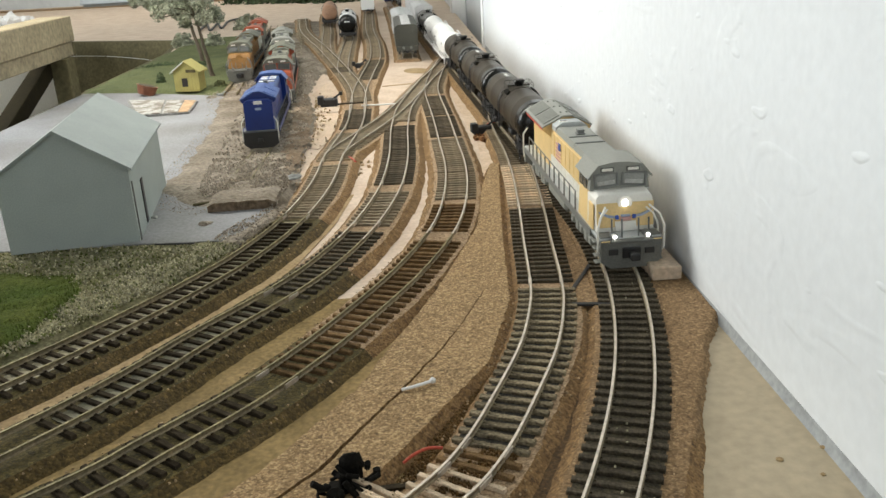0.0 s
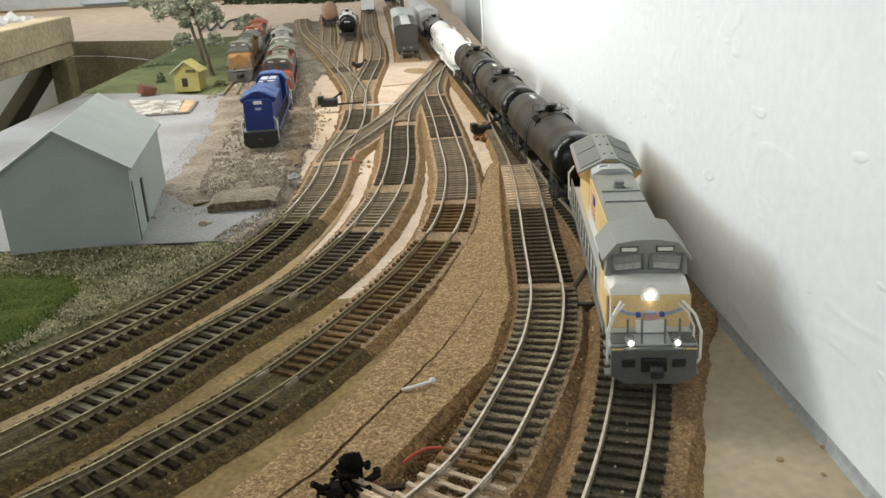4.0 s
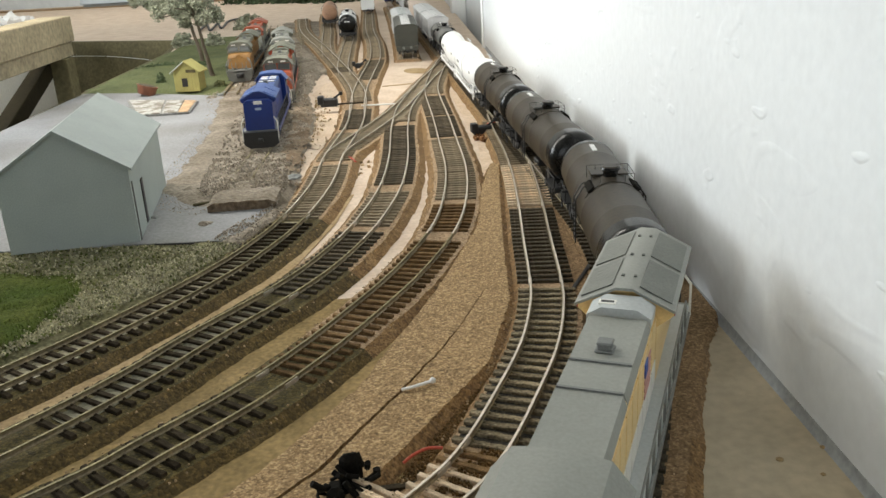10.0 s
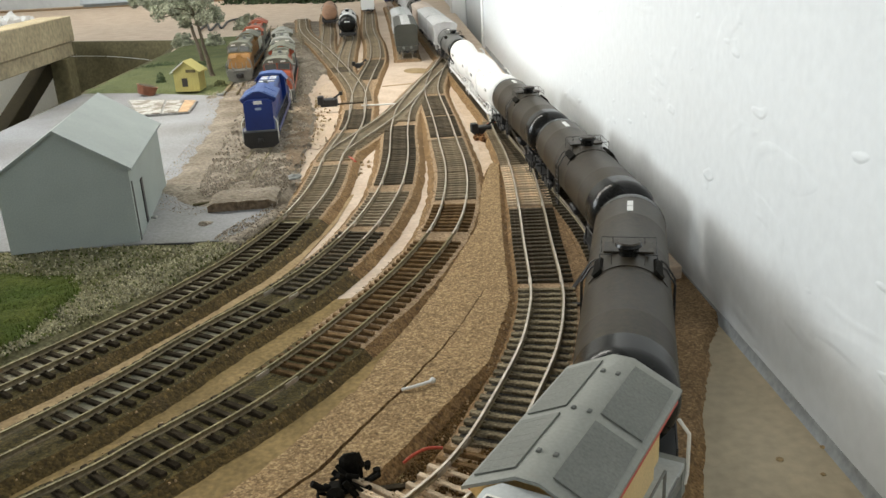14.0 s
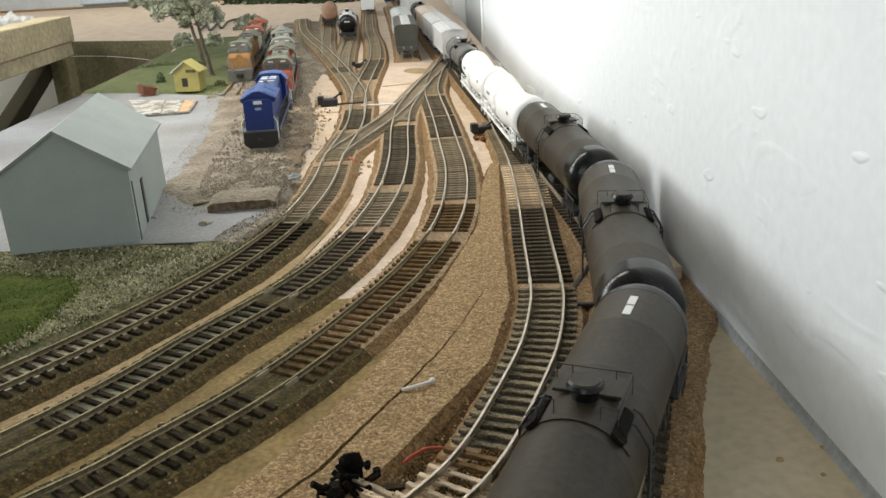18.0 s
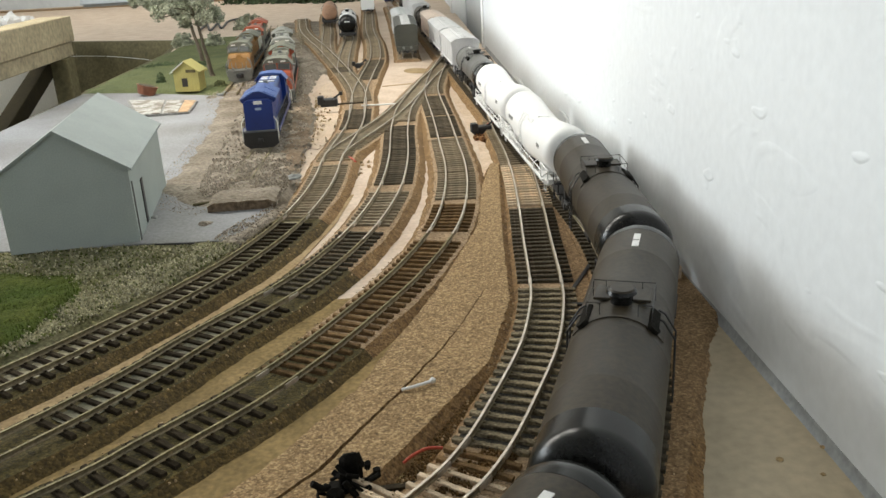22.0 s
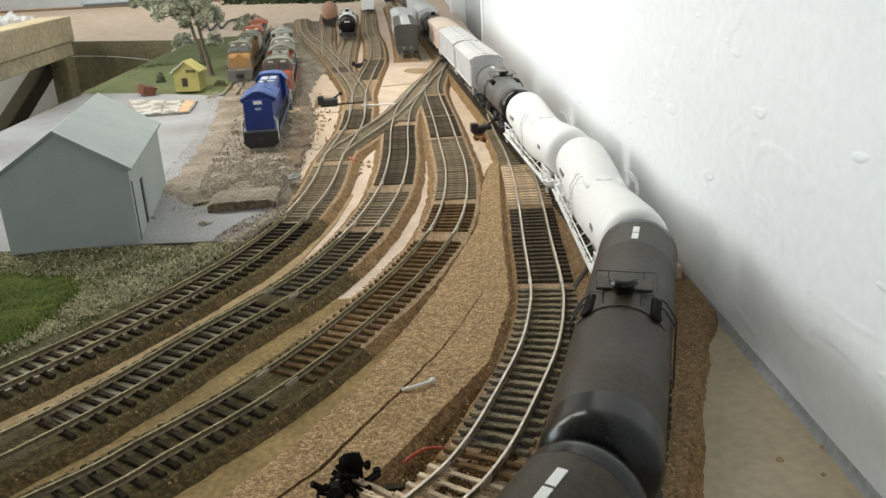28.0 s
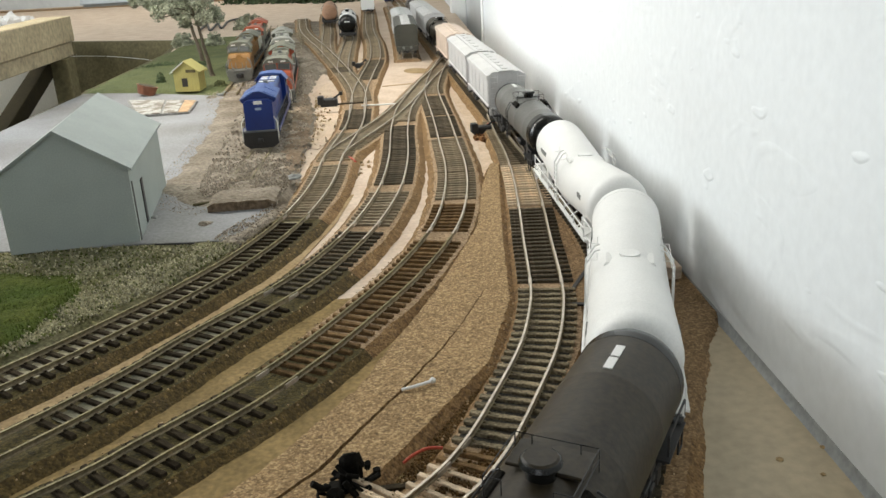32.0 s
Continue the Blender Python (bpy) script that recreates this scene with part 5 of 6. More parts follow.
def build_train():
    loco = locomotive("yellow and grey road locomotive with lit headlights", "", M_locoyellow, M_locogrey, M_locoyellow, M_locowhite)
    add_car(loco, 0.122, 0.074, 0.057)
    black = "matt black tank car with a roof walkway"
    for k in range(3):
        add_car(tank_car(M_tank, M_black, black, 0.188), 0.3311 + 0.2012 * k, 0.070, 0.070)
    for k in range(2):
        add_car(tank_car(M_white, M_white, "plain white tank car on white frames", shell=0.172, radius=0.0172, white=True), 0.9270 + 0.1860 * k, 0.062, 0.062)
    add_car(tank_car(M_tankgrey, M_black, "smaller dark grey tank car with black ends", 0.180, 0.0160), 1.306, 0.070, 0.070)
    add_car(hopper_car(M_palegrey, M_palegrey, "pale grey short covered hopper car", 0.162), 1.491, 0.055, 0.055)
    add_car(hopper_car(M_palegrey, M_palegrey, "pale grey long covered hopper car", 0.210), 1.682, 0.079, 0.079)
    add_car(hopper_car(M_tan, M_tan, "faded tan covered hopper car", 0.180), 1.882, 0.064, 0.064)
    add_car(tank_car(M_tank, M_black, black, 0.188), 2.080, 0.070, 0.070)
    add_car(hopper_car(M_palegrey, M_palegrey, "pale grey long covered hopper car", 0.210), 2.290, 0.079, 0.079)
    add_car(hopper_car(M_palegrey, M_palegrey, "pale grey long covered hopper car", 0.210), 2.505, 0.079, 0.079)
    add_car(tank_car(M_tank, M_black, black, 0.188), 2.715, 0.070, 0.070)


START, SPEED = 0.0995, 0.0318


def car_pose(t, behind, front_truck, rear_truck):
    s = START + SPEED * t - behind
    # each car lags near the camera, tuned to fit the camera's view
    if behind < 0.2:
        s -= float(np.interp(s, (0.168, 0.200, 0.2955, 0.359, 0.450), (0.0, 0.003, 0.006, 0.012, 0.018)))
    else:
        s -= 0.85 * float(np.interp(s, (0.12, 0.15, 0.2136, 0.293, 0.341, 0.420, 0.600), (0.0, 0.001, 0.005, 0.012, 0.0155, 0.021, 0.030)))
    a, b = main_pose(s + front_truck), main_pose(s - rear_truck)
    d = b - a
    mid = a + d * (front_truck / (front_truck + rear_truck))
    return Matrix.Translation((mid.x, mid.y, RAIL_T)) @ Matrix.Rotation(math.atan2(-d.x, d.y), 4, "Z")


def motions():
    for car, wheelsets, behind, ft, rt in TRAIN:
        walk(car, [(t, car_pose(t, behind, ft, rt)) for t in np.arange(0, 32.01, 0.5)])
        if behind < 1.5:
            for w in wheelsets:
                x, y, z = w.location
                walk(w, [(t, pose(x, y, z, math.degrees(SPEED * t / 0.0053))) for t in np.arange(0, 32.01, 0.2)])


# ---------------------------------------------------------------- buildings and scenery
def house():
    t = thing("model_house", "plain grey gabled card house on the slab", "house", m=pose(-0.238, 0.5235, 0.0052, 0, 0, 9.9))
    w, d, e, a = 0.040, 0.149, 0.0505, 0.0765
    bm = bmesh.new()
    prism_y(bm, [(-w, 0), (w, 0), (w, e), (0, a), (-w, e)], 0, d)
    part("wall", bm, M_greywall, t, smooth=False)
    for sx in (-1, 1):
        bm = bmesh.new()
        prism_y(bm, [(0, a), (0, a + 0.0016), (sx * (w + 0.003), e - 0.0005), (sx * (w + 0.003), e - 0.0021)], -0.003, d + 0.003)
        part("roof_panel", bm, M_greyroof, t, "smooth pale grey roof sheet", smooth=False)
    part("door_slot", boxes((w - 0.001, w + 0.0006, 0.036, 0.043, 0.002, 0.033)), M_black, t, "narrow dark side opening", smooth=False)
    part("corner_trim", boxes((w - 0.0008, w + 0.0008, 0.004, 0.0055, 0.0, 0.040)), M_locodark, t, smooth=False)


def parked():
    blue, _ = locomotive("parked bright blue road locomotive", "parked locomotives", M_blue, M_blueroof, M_blue, M_blue, M_black, lights=False, flag=False, broad=True)
    blue.matrix_basis = pose(-0.1690, 0.856, RAIL_T, 0, 0, 185) @ Matrix.Diagonal((0.95, 0.80, 0.94, 1.0))
    orange, _ = locomotive("parked orange and dark green locomotive", "parked locomotives", M_orangered, M_greenroof, M_orangered, M_orangered, M_black, lights=False, flag=False, grab=M_locodark, brow=M_orangered)
    orange.matrix_basis = pose(-0.1965, 1.122, RAIL_T, 0, 0, 7)
    yel, _ = locomotive("parked weathered yellow-orange locomotive, darkened for shade", "parked locomotives", M_orange, M_greenroof, M_orange, M_orange, M_black, lights=False, flag=False, grab=M_locodark)
    yel.matrix_basis = pose(-0.2860, 1.342, RAIL_T, 0, 0, 6)
    pale, _ = locomotive("parked dusty grey and green locomotive", "parked locomotives", M_greenroof, M_locogrey, M_orangered, M_greenroof, M_black, lights=False, flag=False, grab=M_locodark)
    pale.matrix_basis = pose(-0.2330, 1.365, RAIL_T, 0, 0, 9)
    red, _ = locomotive("parked dark locomotive with a red hood", "parked locomotives", M_greenroof, M_orangered, M_greenroof, M_greenroof, M_black, lights=False, flag=False, grab=M_locodark)
    red.matrix_basis = pose(-0.3180, 1.600, RAIL_T, 0, 0, 7)
    h, _ = hopper_car(M_hopperend, M_palegrey, "parked dark-ended covered hopper with a white roof")
    h["group"] = "parked cars"
    h.matrix_basis = pose(-0.0444, 1.5010, RAIL_T, 0, 0, 2.8)
    for sx in (-1, 1):
        part("tail_lamp", rod(bmesh.new(), (sx * 0.006, -0.1040, 0.0145), (sx * 0.006, -0.1010, 0.0145), 0.0022, 12), M_locodark, h, "small round lamp")
    h2, _ = hopper_car(M_palegrey, M_hopper, "parked pale grey covered hopper")
    h2["group"] = "parked cars"
    h2.matrix_basis = pose(-0.0570, 1.716, RAIL_T, 0, 0, 3.2)
    w, _ = tank_car(M_white, M_black, "parked white tank car with black ends")
    w["group"] = "parked cars"
    w.matrix_basis = pose(-0.1720, 1.826, RAIL_T, 0, 0, 4)
    r, _ = tank_car(M_rust, M_black, "parked rusty orange tank car", white=True)
    r["group"] = "parked cars"
    r.matrix_basis = pose(-0.2470, 2.170, RAIL_T, 0, 0, 6)
    b, _ = hopper_car(M_white, M_hopper, "parked white covered hopper")
    b["group"] = "parked cars"
    c, _ = hopper_car(M_blue, M_blue, "parked blue boxy car at the far end")
    c["group"] = "parked cars"
    c.matrix_basis = pose(-0.1330, 2.900, RAIL_T, 0, 0, 4)
    b.matrix_basis = pose(-0.1770, 2.520, RAIL_T, 0, 0, 4)


# ---------------------------------------------------------------- loose ground cover
def in_poly(x, y, poly):
    c = False
    for (ax, ay), (bx, by) in zip(poly, poly[1:] + poly[:1]):
        if (ay > y) != (by > y) and x < (bx - ax) * (y - ay) / (by - ay) + ax:
            c = not c
    return c


def pebbles(name, poly, count, size, z, mat_, label, category, seed, blades=False):
    """Loose stones or blades strewn over a patch, in one mesh."""
    rng = random.Random(seed)
    xs, ys = [p[0] for p in poly], [p[1] for p in poly]
    vs, fs = [], []
    made = 0
    while made < count:
        x, y = rng.uniform(min(xs), max(xs)), rng.uniform(min(ys), max(ys))
        if not in_poly(x, y, poly):
            continue
        made += 1
        n0 = len(vs)
        r = size * rng.uniform(0.4, 1.2)
        if blades:
            a, lean = rng.uniform(0, 6.283), rng.uniform(0.2, 0.9)
            dx, dy = math.cos(a), math.sin(a)
            w = r * 0.16
            vs += [(x - dy * w, y + dx * w, z - 0.0006), (x + dy * w, y - dx * w, z - 0.0006), (x + dx * r * lean, y + dy * r * lean, z + r)]
            fs.append((n0, n0 + 1, n0 + 2))
        else:
            a = rng.uniform(0, 6.283)
            k = 5
            zb, zt = z - r * 0.25, z + r * rng.uniform(0.25, 0.6)
            for ring, zz in ((1.0, zb), (0.62, zt)):
                for i in range(k):
                    q = a + 6.283 * i / k
                    rr = r * ring * rng.uniform(0.35, 0.62)
                    vs.append((x + rr * math.cos(q), y + rr * math.sin(q), zz + rng.uniform(-0.15, 0.15) * r))
            fs += [(n0 + i, n0 + (i + 1) % k, n0 + k + (i + 1) % k, n0 + k + i) for i in range(k)] + [tuple(n0 + k + i for i in range(k))]
    me = bpy.data.meshes.new(name)
    me.from_pydata(vs, [], fs)
    return tagged(link_mesh(name, me, mat_, smooth=False), label, category, kind="stuff")


def crumbs_along(name, y0, y1, count, mat_, seed):
    """Loose cork crumbs along the crumbling roadbed edges of the near tracks."""
    rng = random.Random(seed)
    vs, fs = [], []
    for c in range(count):
        line = LINES[rng.choice((0, 1, 1, 2, 2, 3, 3, 4, 4))]
        lo, hi = int((line[:, 1] < y0).sum()), int((line[:, 1] < y1).sum())
        if line[0, 1] > line[-1, 1]:
            continue
        i = min(len(line) - 2, rng.randint(lo, max(lo + 1, hi - 1)))
        d = line[i + 1] - line[i]
        n = np.array([d[1], -d[0]]) / (np.linalg.norm(d) + 1e-9)
        off = rng.choice((-1, 1)) * rng.uniform(0.0165, 0.0205)
        x, y = line[i] + n * off
        z = CORK_T if abs(off) < 0.0180 else CORK_T - (abs(off) - 0.0180) * 0.62
        r = rng.uniform(0.0003, 0.0008)
        a, n0, k = rng.uniform(0, 6.283), len(vs), 5
        for ring, zz in ((1.0, z - r * 0.4), (0.6, z + r * rng.uniform(0.2, 0.6))):
            for j in range(k):
                q = a + 6.283 * j / k
                rr = r * ring * rng.uniform(0.6, 1.1)
                vs.append((x + rr * math.cos(q), y + rr * math.sin(q), zz + rng.uniform(-0.2, 0.2) * r))
        fs += [(n0 + j, n0 + (j + 1) % k, n0 + k + (j + 1) % k, n0 + k + j) for j in range(k)] + [tuple(n0 + k + j for j in range(k))]
    me = bpy.data.meshes.new(name)
    me.from_pydata(vs, [], fs)
    return tagged(link_mesh(name, me, mat_, smooth=False), "crumbs of cork along the roadbed edges", "crumbs", kind="stuff")


def ground_cover():
    outer = [(-0.50, 0.12), (-0.3638, 0.1389), (-0.2251, 0.3482), (-0.1502, 0.4601), (-0.1259, 0.5218), (-0.4401, 0.5303)]
    pebbles("gravel", outer, 9000, 0.0014, 0.0046, M_gravel, "loose olive and tan gravel bits", "gravel", 1)
    pebbles("green_crumbs", outer, 6500, 0.0015, 0.0046, M_foam, "ground green foam crumbs on the gravel", "ground foam", 14)
    strip = [(-0.3250, 0.2100), (-0.2900, 0.2350), (-0.2251, 0.3482), (-0.1502, 0.4601), (-0.1259, 0.5218), (-0.1600, 0.5218), (-0.1950, 0.4650), (-0.2550, 0.3500)]
    pebbles("pale_gravel", strip, 3200, 0.0014, 0.0047, M_chip, "pale gravel bits along the outer track", "gravel", 15)
    pebbles("grass_blades", [(-0.4778, 0.3059), (-0.2570, 0.3383), (-0.2085, 0.3869), (-0.2056, 0.4472), (-0.2229, 0.4728), (-0.2952, 0.4864), (-0.4712, 0.4783)], 22000, 0.0013, 0.0060, M_grass, "short green turf fibres", "grass", 2, True)
    pebbles("weeds", [(-0.4588, 0.2866), (-0.2543, 0.3267), (-0.1734, 0.4236), (-0.1379, 0.5095), (-0.3236, 0.5219)], 1600, 0.0024, 0.0048, M_weed, "sparse olive weeds on the gravel", "weeds", 12, True)
    mound = [(-0.1900, 0.6460), (-0.1660, 0.5960), (-0.1190, 0.5900), (-0.1170, 0.6405), (-0.1280, 0.7287), (-0.1310, 0.8333), (-0.1440, 0.9723), (-0.1710, 1.1188), (-0.1800, 1.3000), (-0.2600, 1.3000), (-0.2760, 1.2003), (-0.2360, 1.0742), (-0.2180, 0.9008), (-0.2020, 0.7491)]
    pebbles("dirt_clods", mound, 2200, 0.0024, 0.0078, M_clod, "grey-brown clods of dirt", "dirt", 3)
    pebbles("dirt_clods", mound[:5] + [(-0.2020, 0.7491)], 1800, 0.0019, 0.0082, M_clod, "fine grey-brown dirt crumbs", "dirt", 4)
    pebbles("dirt_clods", [(-0.150, 0.523), (-0.126, 0.518), (-0.110, 0.586), (-0.122, 0.594), (-0.140, 0.560)], 420, 0.0015, 0.0062, M_clod, "dirt crumbs at the slab's end", "dirt", 8)
    pebbles("dirt_dust", [(-0.232, 0.640), (-0.205, 0.600), (-0.172, 0.580), (-0.165, 0.640), (-0.195, 0.720), (-0.212, 0.85), (-0.232, 1.02), (-0.280, 1.18), (-0.310, 1.15), (-0.272, 1.02), (-0.250, 0.88), (-0.240, 0.75)],
            2600, 0.0009, 0.0054, M_clod, "dirt crumbs strewn over the slab's edge", "dirt", 7)
    pebbles("cork_crumbs", [(-0.1125, 0.6034), (-0.0970, 0.7232), (-0.1085, 1.0766), (-0.1567, 1.3271), (-0.1338, 1.3275), (-0.0941, 1.1196), (-0.0719, 0.9031), (-0.0583, 0.7237), (-0.0833, 0.5851)], 320, 0.0030, 0.0006, M_corkcrumb, "crumbs of brown cork", "crumbs", 5)
    pebbles("pale_chips", [(-0.1560, 0.6500), (-0.1250, 0.6000), (-0.1022, 0.6405), (-0.1059, 0.7684), (-0.1006, 0.9465), (-0.1186, 1.1189), (-0.1500, 1.1189), (-0.1350, 0.95), (-0.135, 0.75)], 70, 0.0035, 0.0020, M_patch, "pale flakes of wood and plaster", "flakes", 41)
    pebbles("pale_chips", [(-0.40, 0.48), (-0.24, 0.47), (-0.1650, 0.4300), (-0.1300, 0.5218), (-0.42, 0.5303)], 900, 0.0018, 0.0050, M_chip, "pale gravel flakes", "flakes", 42)
    pebbles("rust_crumbs", [(-0.125, 0.60), (-0.118, 0.66), (-0.122, 0.78), (-0.116, 0.95), (-0.137, 1.10), (-0.160, 1.10), (-0.150, 0.9), (-0.140, 0.70)], 160, 0.0024, 0.0010, M_stain, "brown crumbs beside the yard track", "crumbs", 43)
    pebbles("rust_crumbs", [(0.0348, 0.7978), (0.0481, 0.8524), (0.0630, 0.8374), (0.0633, 0.8006), (0.0487, 0.7798)], 130, 0.0042, 0.0020, M_rustcrumb, "rusty brown crumbs beside the switch machine", "crumbs", 46)
    pebbles("brown_crumbs", [(0.0050, 0.2000), (0.0340, 0.2400), (0.0540, 0.2992), (0.0680, 0.3578), (0.0740, 0.4200), (0.0800, 0.4200), (0.0760, 0.3578), (0.0645, 0.2992), (0.0460, 0.2400), (0.0205, 0.1950)],
            2600, 0.0014, 0.0010, M_browncrumb, "brown cork crumbs in the gap between two tracks", "crumbs", 61)
    pebbles("brown_crumbs", [(-0.0500, 0.2050), (-0.0182, 0.2593), (-0.0061, 0.2850), (0.0091, 0.3127), (0.0283, 0.3478), (0.0360, 0.3900), (0.0390, 0.3900), (0.0300, 0.3450), (0.0140, 0.3050), (-0.0020, 0.2750), (-0.0250, 0.2400)],
            2200, 0.0014, 0.0010, M_browncrumb, "brown cork crumbs along the cork sheet", "crumbs", 62)
    pebbles("brown_crumbs", [(-0.0080, 0.2420), (0.0040, 0.2580), (0.0140, 0.2690), (0.0230, 0.2600), (0.0060, 0.2380)], 520, 0.0014, 0.0051, M_browncrumb, "dark dirt between the rails at the joint", "crumbs", 63)
    pebbles("pale_chips", [(0.045, 0.185), (0.070, 0.240), (0.0900, 0.320), (0.100, 0.420), (0.078, 0.420), (0.068, 0.320), (0.050, 0.245), (0.025, 0.190)], 26, 0.0010, 0.0068, M_chip, "pale specks caught between the ties", "flakes", 66)
    crumbs_along("track_crumbs", 0.17, 0.80, 1500, M_corkcrumb, 44)
    pebbles("lawn_tufts", [(-0.5060, 1.2376), (-0.4159, 1.2061), (-0.2881, 1.1751), (-0.2835, 1.3651), (-0.3286, 1.6793), (-0.3713, 1.9757), (-0.5341, 1.9561), (-0.5131, 1.6744)], 6000, 0.0016, 0.0060, M_lawn, "pale green lawn tufts", "grass", 6, True)


M_foam = material("green_foam", (0.098, 0.115, 0.032), 0.95, var=0.3, scale=60, fine=700, bump=0.3, island=0.5, spec=0.1)
M_chip = material("pale_chip", (0.34, 0.315, 0.21), 0.9, var=0.2, scale=60, fine=700, bump=0.3, island=0.5, spec=0.2)
M_corkcrumb = material("cork_crumb", (0.36, 0.26, 0.15), 0.95, var=0.3, scale=60, fine=700, bump=0.4, island=0.5, spec=0.15)
M_browncrumb = material("brown_crumb", (0.150, 0.090, 0.036), 0.95, var=0.3, scale=60, fine=700, bump=0.4, island=0.35, spec=0.15)
M_boardgrey = material("grey_board", (0.24, 0.235, 0.22), 0.8, var=0.25, scale=50, fine=300, bump=0.2)
M_tansheet = material("tan_sheet", (0.46, 0.31, 0.18), 0.8, var=0.2, scale=60, fine=300, bump=0.15)
M_rustcrumb = material("rust_crumb", (0.20, 0.10, 0.045), 0.95, var=0.3, scale=60, fine=700, bump=0.4, island=0.6, spec=0.15)
M_weed = material("olive_weed", (0.1227, 0.1303, 0.05), 0.9, var=0.25, scale=60, fine=700, bump=0.3, island=0.4)
M_patch = material("peeled_plywood", (0.50, 0.375, 0.255), 0.8, var=0.14, scale=45, fine=400, bump=0.25, second=(0.61, 0.49, 0.37))
M_stain = material("brown_stain", (0.25, 0.165, 0.072), 0.85, var=0.2, scale=45, fine=500, bump=0.3, second=(0.42, 0.305, 0.155))
M_card = material("printed_card", (0.43, 0.42, 0.39), 0.7, var=0.22, scale=70, fine=260, bump=0.1, second=(0.20, 0.175, 0.14), mix=0.50, sharp=True)
M_shedroof = material("pale_shed_roof", (0.5444, 0.5724, 0.52), 0.7, var=0.08, scale=80, fine=900, bump=0.1)
M_coach = material("pale_blue_coach", (0.5427, 0.6101, 0.66), 0.5, var=0.06, scale=40, fine=900, bump=0.03)


def patches():
    """Thin stains, peeled places and scraps on the table."""
    rows = [
        ("peeled_patch", [(-0.1441, 0.8220), (-0.1137, 0.7955), (-0.1036, 0.8583), (-0.1065, 0.9728), (-0.1346, 0.9985)], M_patch, "peeled pale plywood patch"),
        ("peeled_patch", [(-0.1612, 1.1183), (-0.1288, 1.1019), (-0.1234, 1.1783), (-0.1533, 1.2279)], M_patch, "peeled pale plywood patch"),
        ("peeled_patch", [(0.0182, 1.0960), (0.0314, 1.0790), (0.0537, 0.7886), (0.0504, 0.6792), (0.0429, 0.6282), (0.0358, 0.6790), (0.0383, 0.7884)], M_patch, "peeled pale plywood patch"),
        ("brown_strip", [(-0.2518, 0.1991), (-0.2005, 0.2684), (-0.1393, 0.3710), (-0.1091, 0.4241), (-0.0889, 0.4815), (-0.0737, 0.5571), (-0.0665, 0.6317), (-0.0762, 0.6316), (-0.0864, 0.5570), (-0.0987, 0.4814), (-0.1289, 0.4239), (-0.1793, 0.3514), (-0.2608, 0.2484)], M_stain, "brown strip of plywood"),
        ("brown_strip", [(0.0205, 0.1902), (0.0477, 0.2400), (0.0665, 0.2992), (0.0781, 0.3578), (0.0836, 0.4255), (0.0829, 0.5114), (0.0735, 0.5866), (0.0686, 0.5866), (0.0712, 0.4923), (0.0658, 0.4061), (0.0523, 0.3285), (0.0304, 0.2597), (-0.0099, 0.2000)], M_valley, "dark brown strip in the gap between two tracks"),
        ("brown_strip", [(-0.2021, 0.1594), (-0.1156, 0.2343), (-0.0701, 0.2887), (-0.0298, 0.3572), (0.0001, 0.4249), (0.0217, 0.5109), (0.0293, 0.6048), (0.0351, 0.6049), (0.0257, 0.4919), (0.0040, 0.4057), (-0.0299, 0.3280), (-0.0804, 0.2394), (-0.1518, 0.1496)], M_tanply, "brown strip of plywood"),
        ("dark_stain", [(-0.0040, 1.2899), (-0.0060, 1.2790), (-0.0116, 1.2720), (-0.0197, 1.2700), (-0.0287, 1.2734), (-0.0369, 1.2817), (-0.0429, 1.2933), (-0.0452, 1.3060), (-0.0434, 1.3174), (-0.0378, 1.3250), (-0.0294, 1.3271), (-0.0201, 1.3234), (-0.0117, 1.3146), (-0.0059, 1.3026)], M_stain, "dark oval stain on the plywood"),
        ("plywood_seam", [(-0.0711, 1.1678), (-0.0217, 1.1803), (0.0058, 1.1909), (0.0057, 1.1847), (-0.0216, 1.1732), (-0.0708, 1.1608)], M_stain, "thin dark seam between plywood sheets"),
    ]
    for name, poly, mat_, label in rows:
        tagged(link(name, prism_z(bmesh.new(), poly, 0.0002, 0.0006), mat_, smooth=False), label, "patch" if mat_ is M_patch else "stain", kind="structure")
    # black strips laid on the cork paint the dark inside cuts and gaps
    for a, b, w in (((0.0634, 0.3912), (0.0829, 0.3894), 0.0014), ((0.0658, 0.4081), (0.0830, 0.4466), 0.0010)):
        a, b = Vector((*a, 0)), Vector((*b, 0))
        n = Vector((-(b - a).y, (b - a).x, 0)).normalized() * w
        bm = prism_z(bmesh.new(), [tuple((a - n)[:2]), tuple((b - n)[:2]), tuple((b + n)[:2]), tuple((a + n)[:2])], 0.0045, 0.0056)
        tagged(link("dark_joint_strip", bm, M_black, smooth=False), "black strip laid on the cork for an open joint", "joint", kind="structure")


def filler_cork():
    """The brown cork wedge between the two right-hand tracks."""
    bm = prism_z(bmesh.new(), [(0.0691, 0.5866), (0.0682, 0.4923), (0.0658, 0.4158), (0.0659, 0.3917), (0.0754, 0.3917), (0.0794, 0.4543), (0.0782, 0.5491), (0.0716, 0.6424)], 0.0004, 0.0049)
    tagged(link("cork_wedge", bm, M_corkdark, smooth=False), "wedge of brown cork between two tracks", "cork sheet", kind="structure")


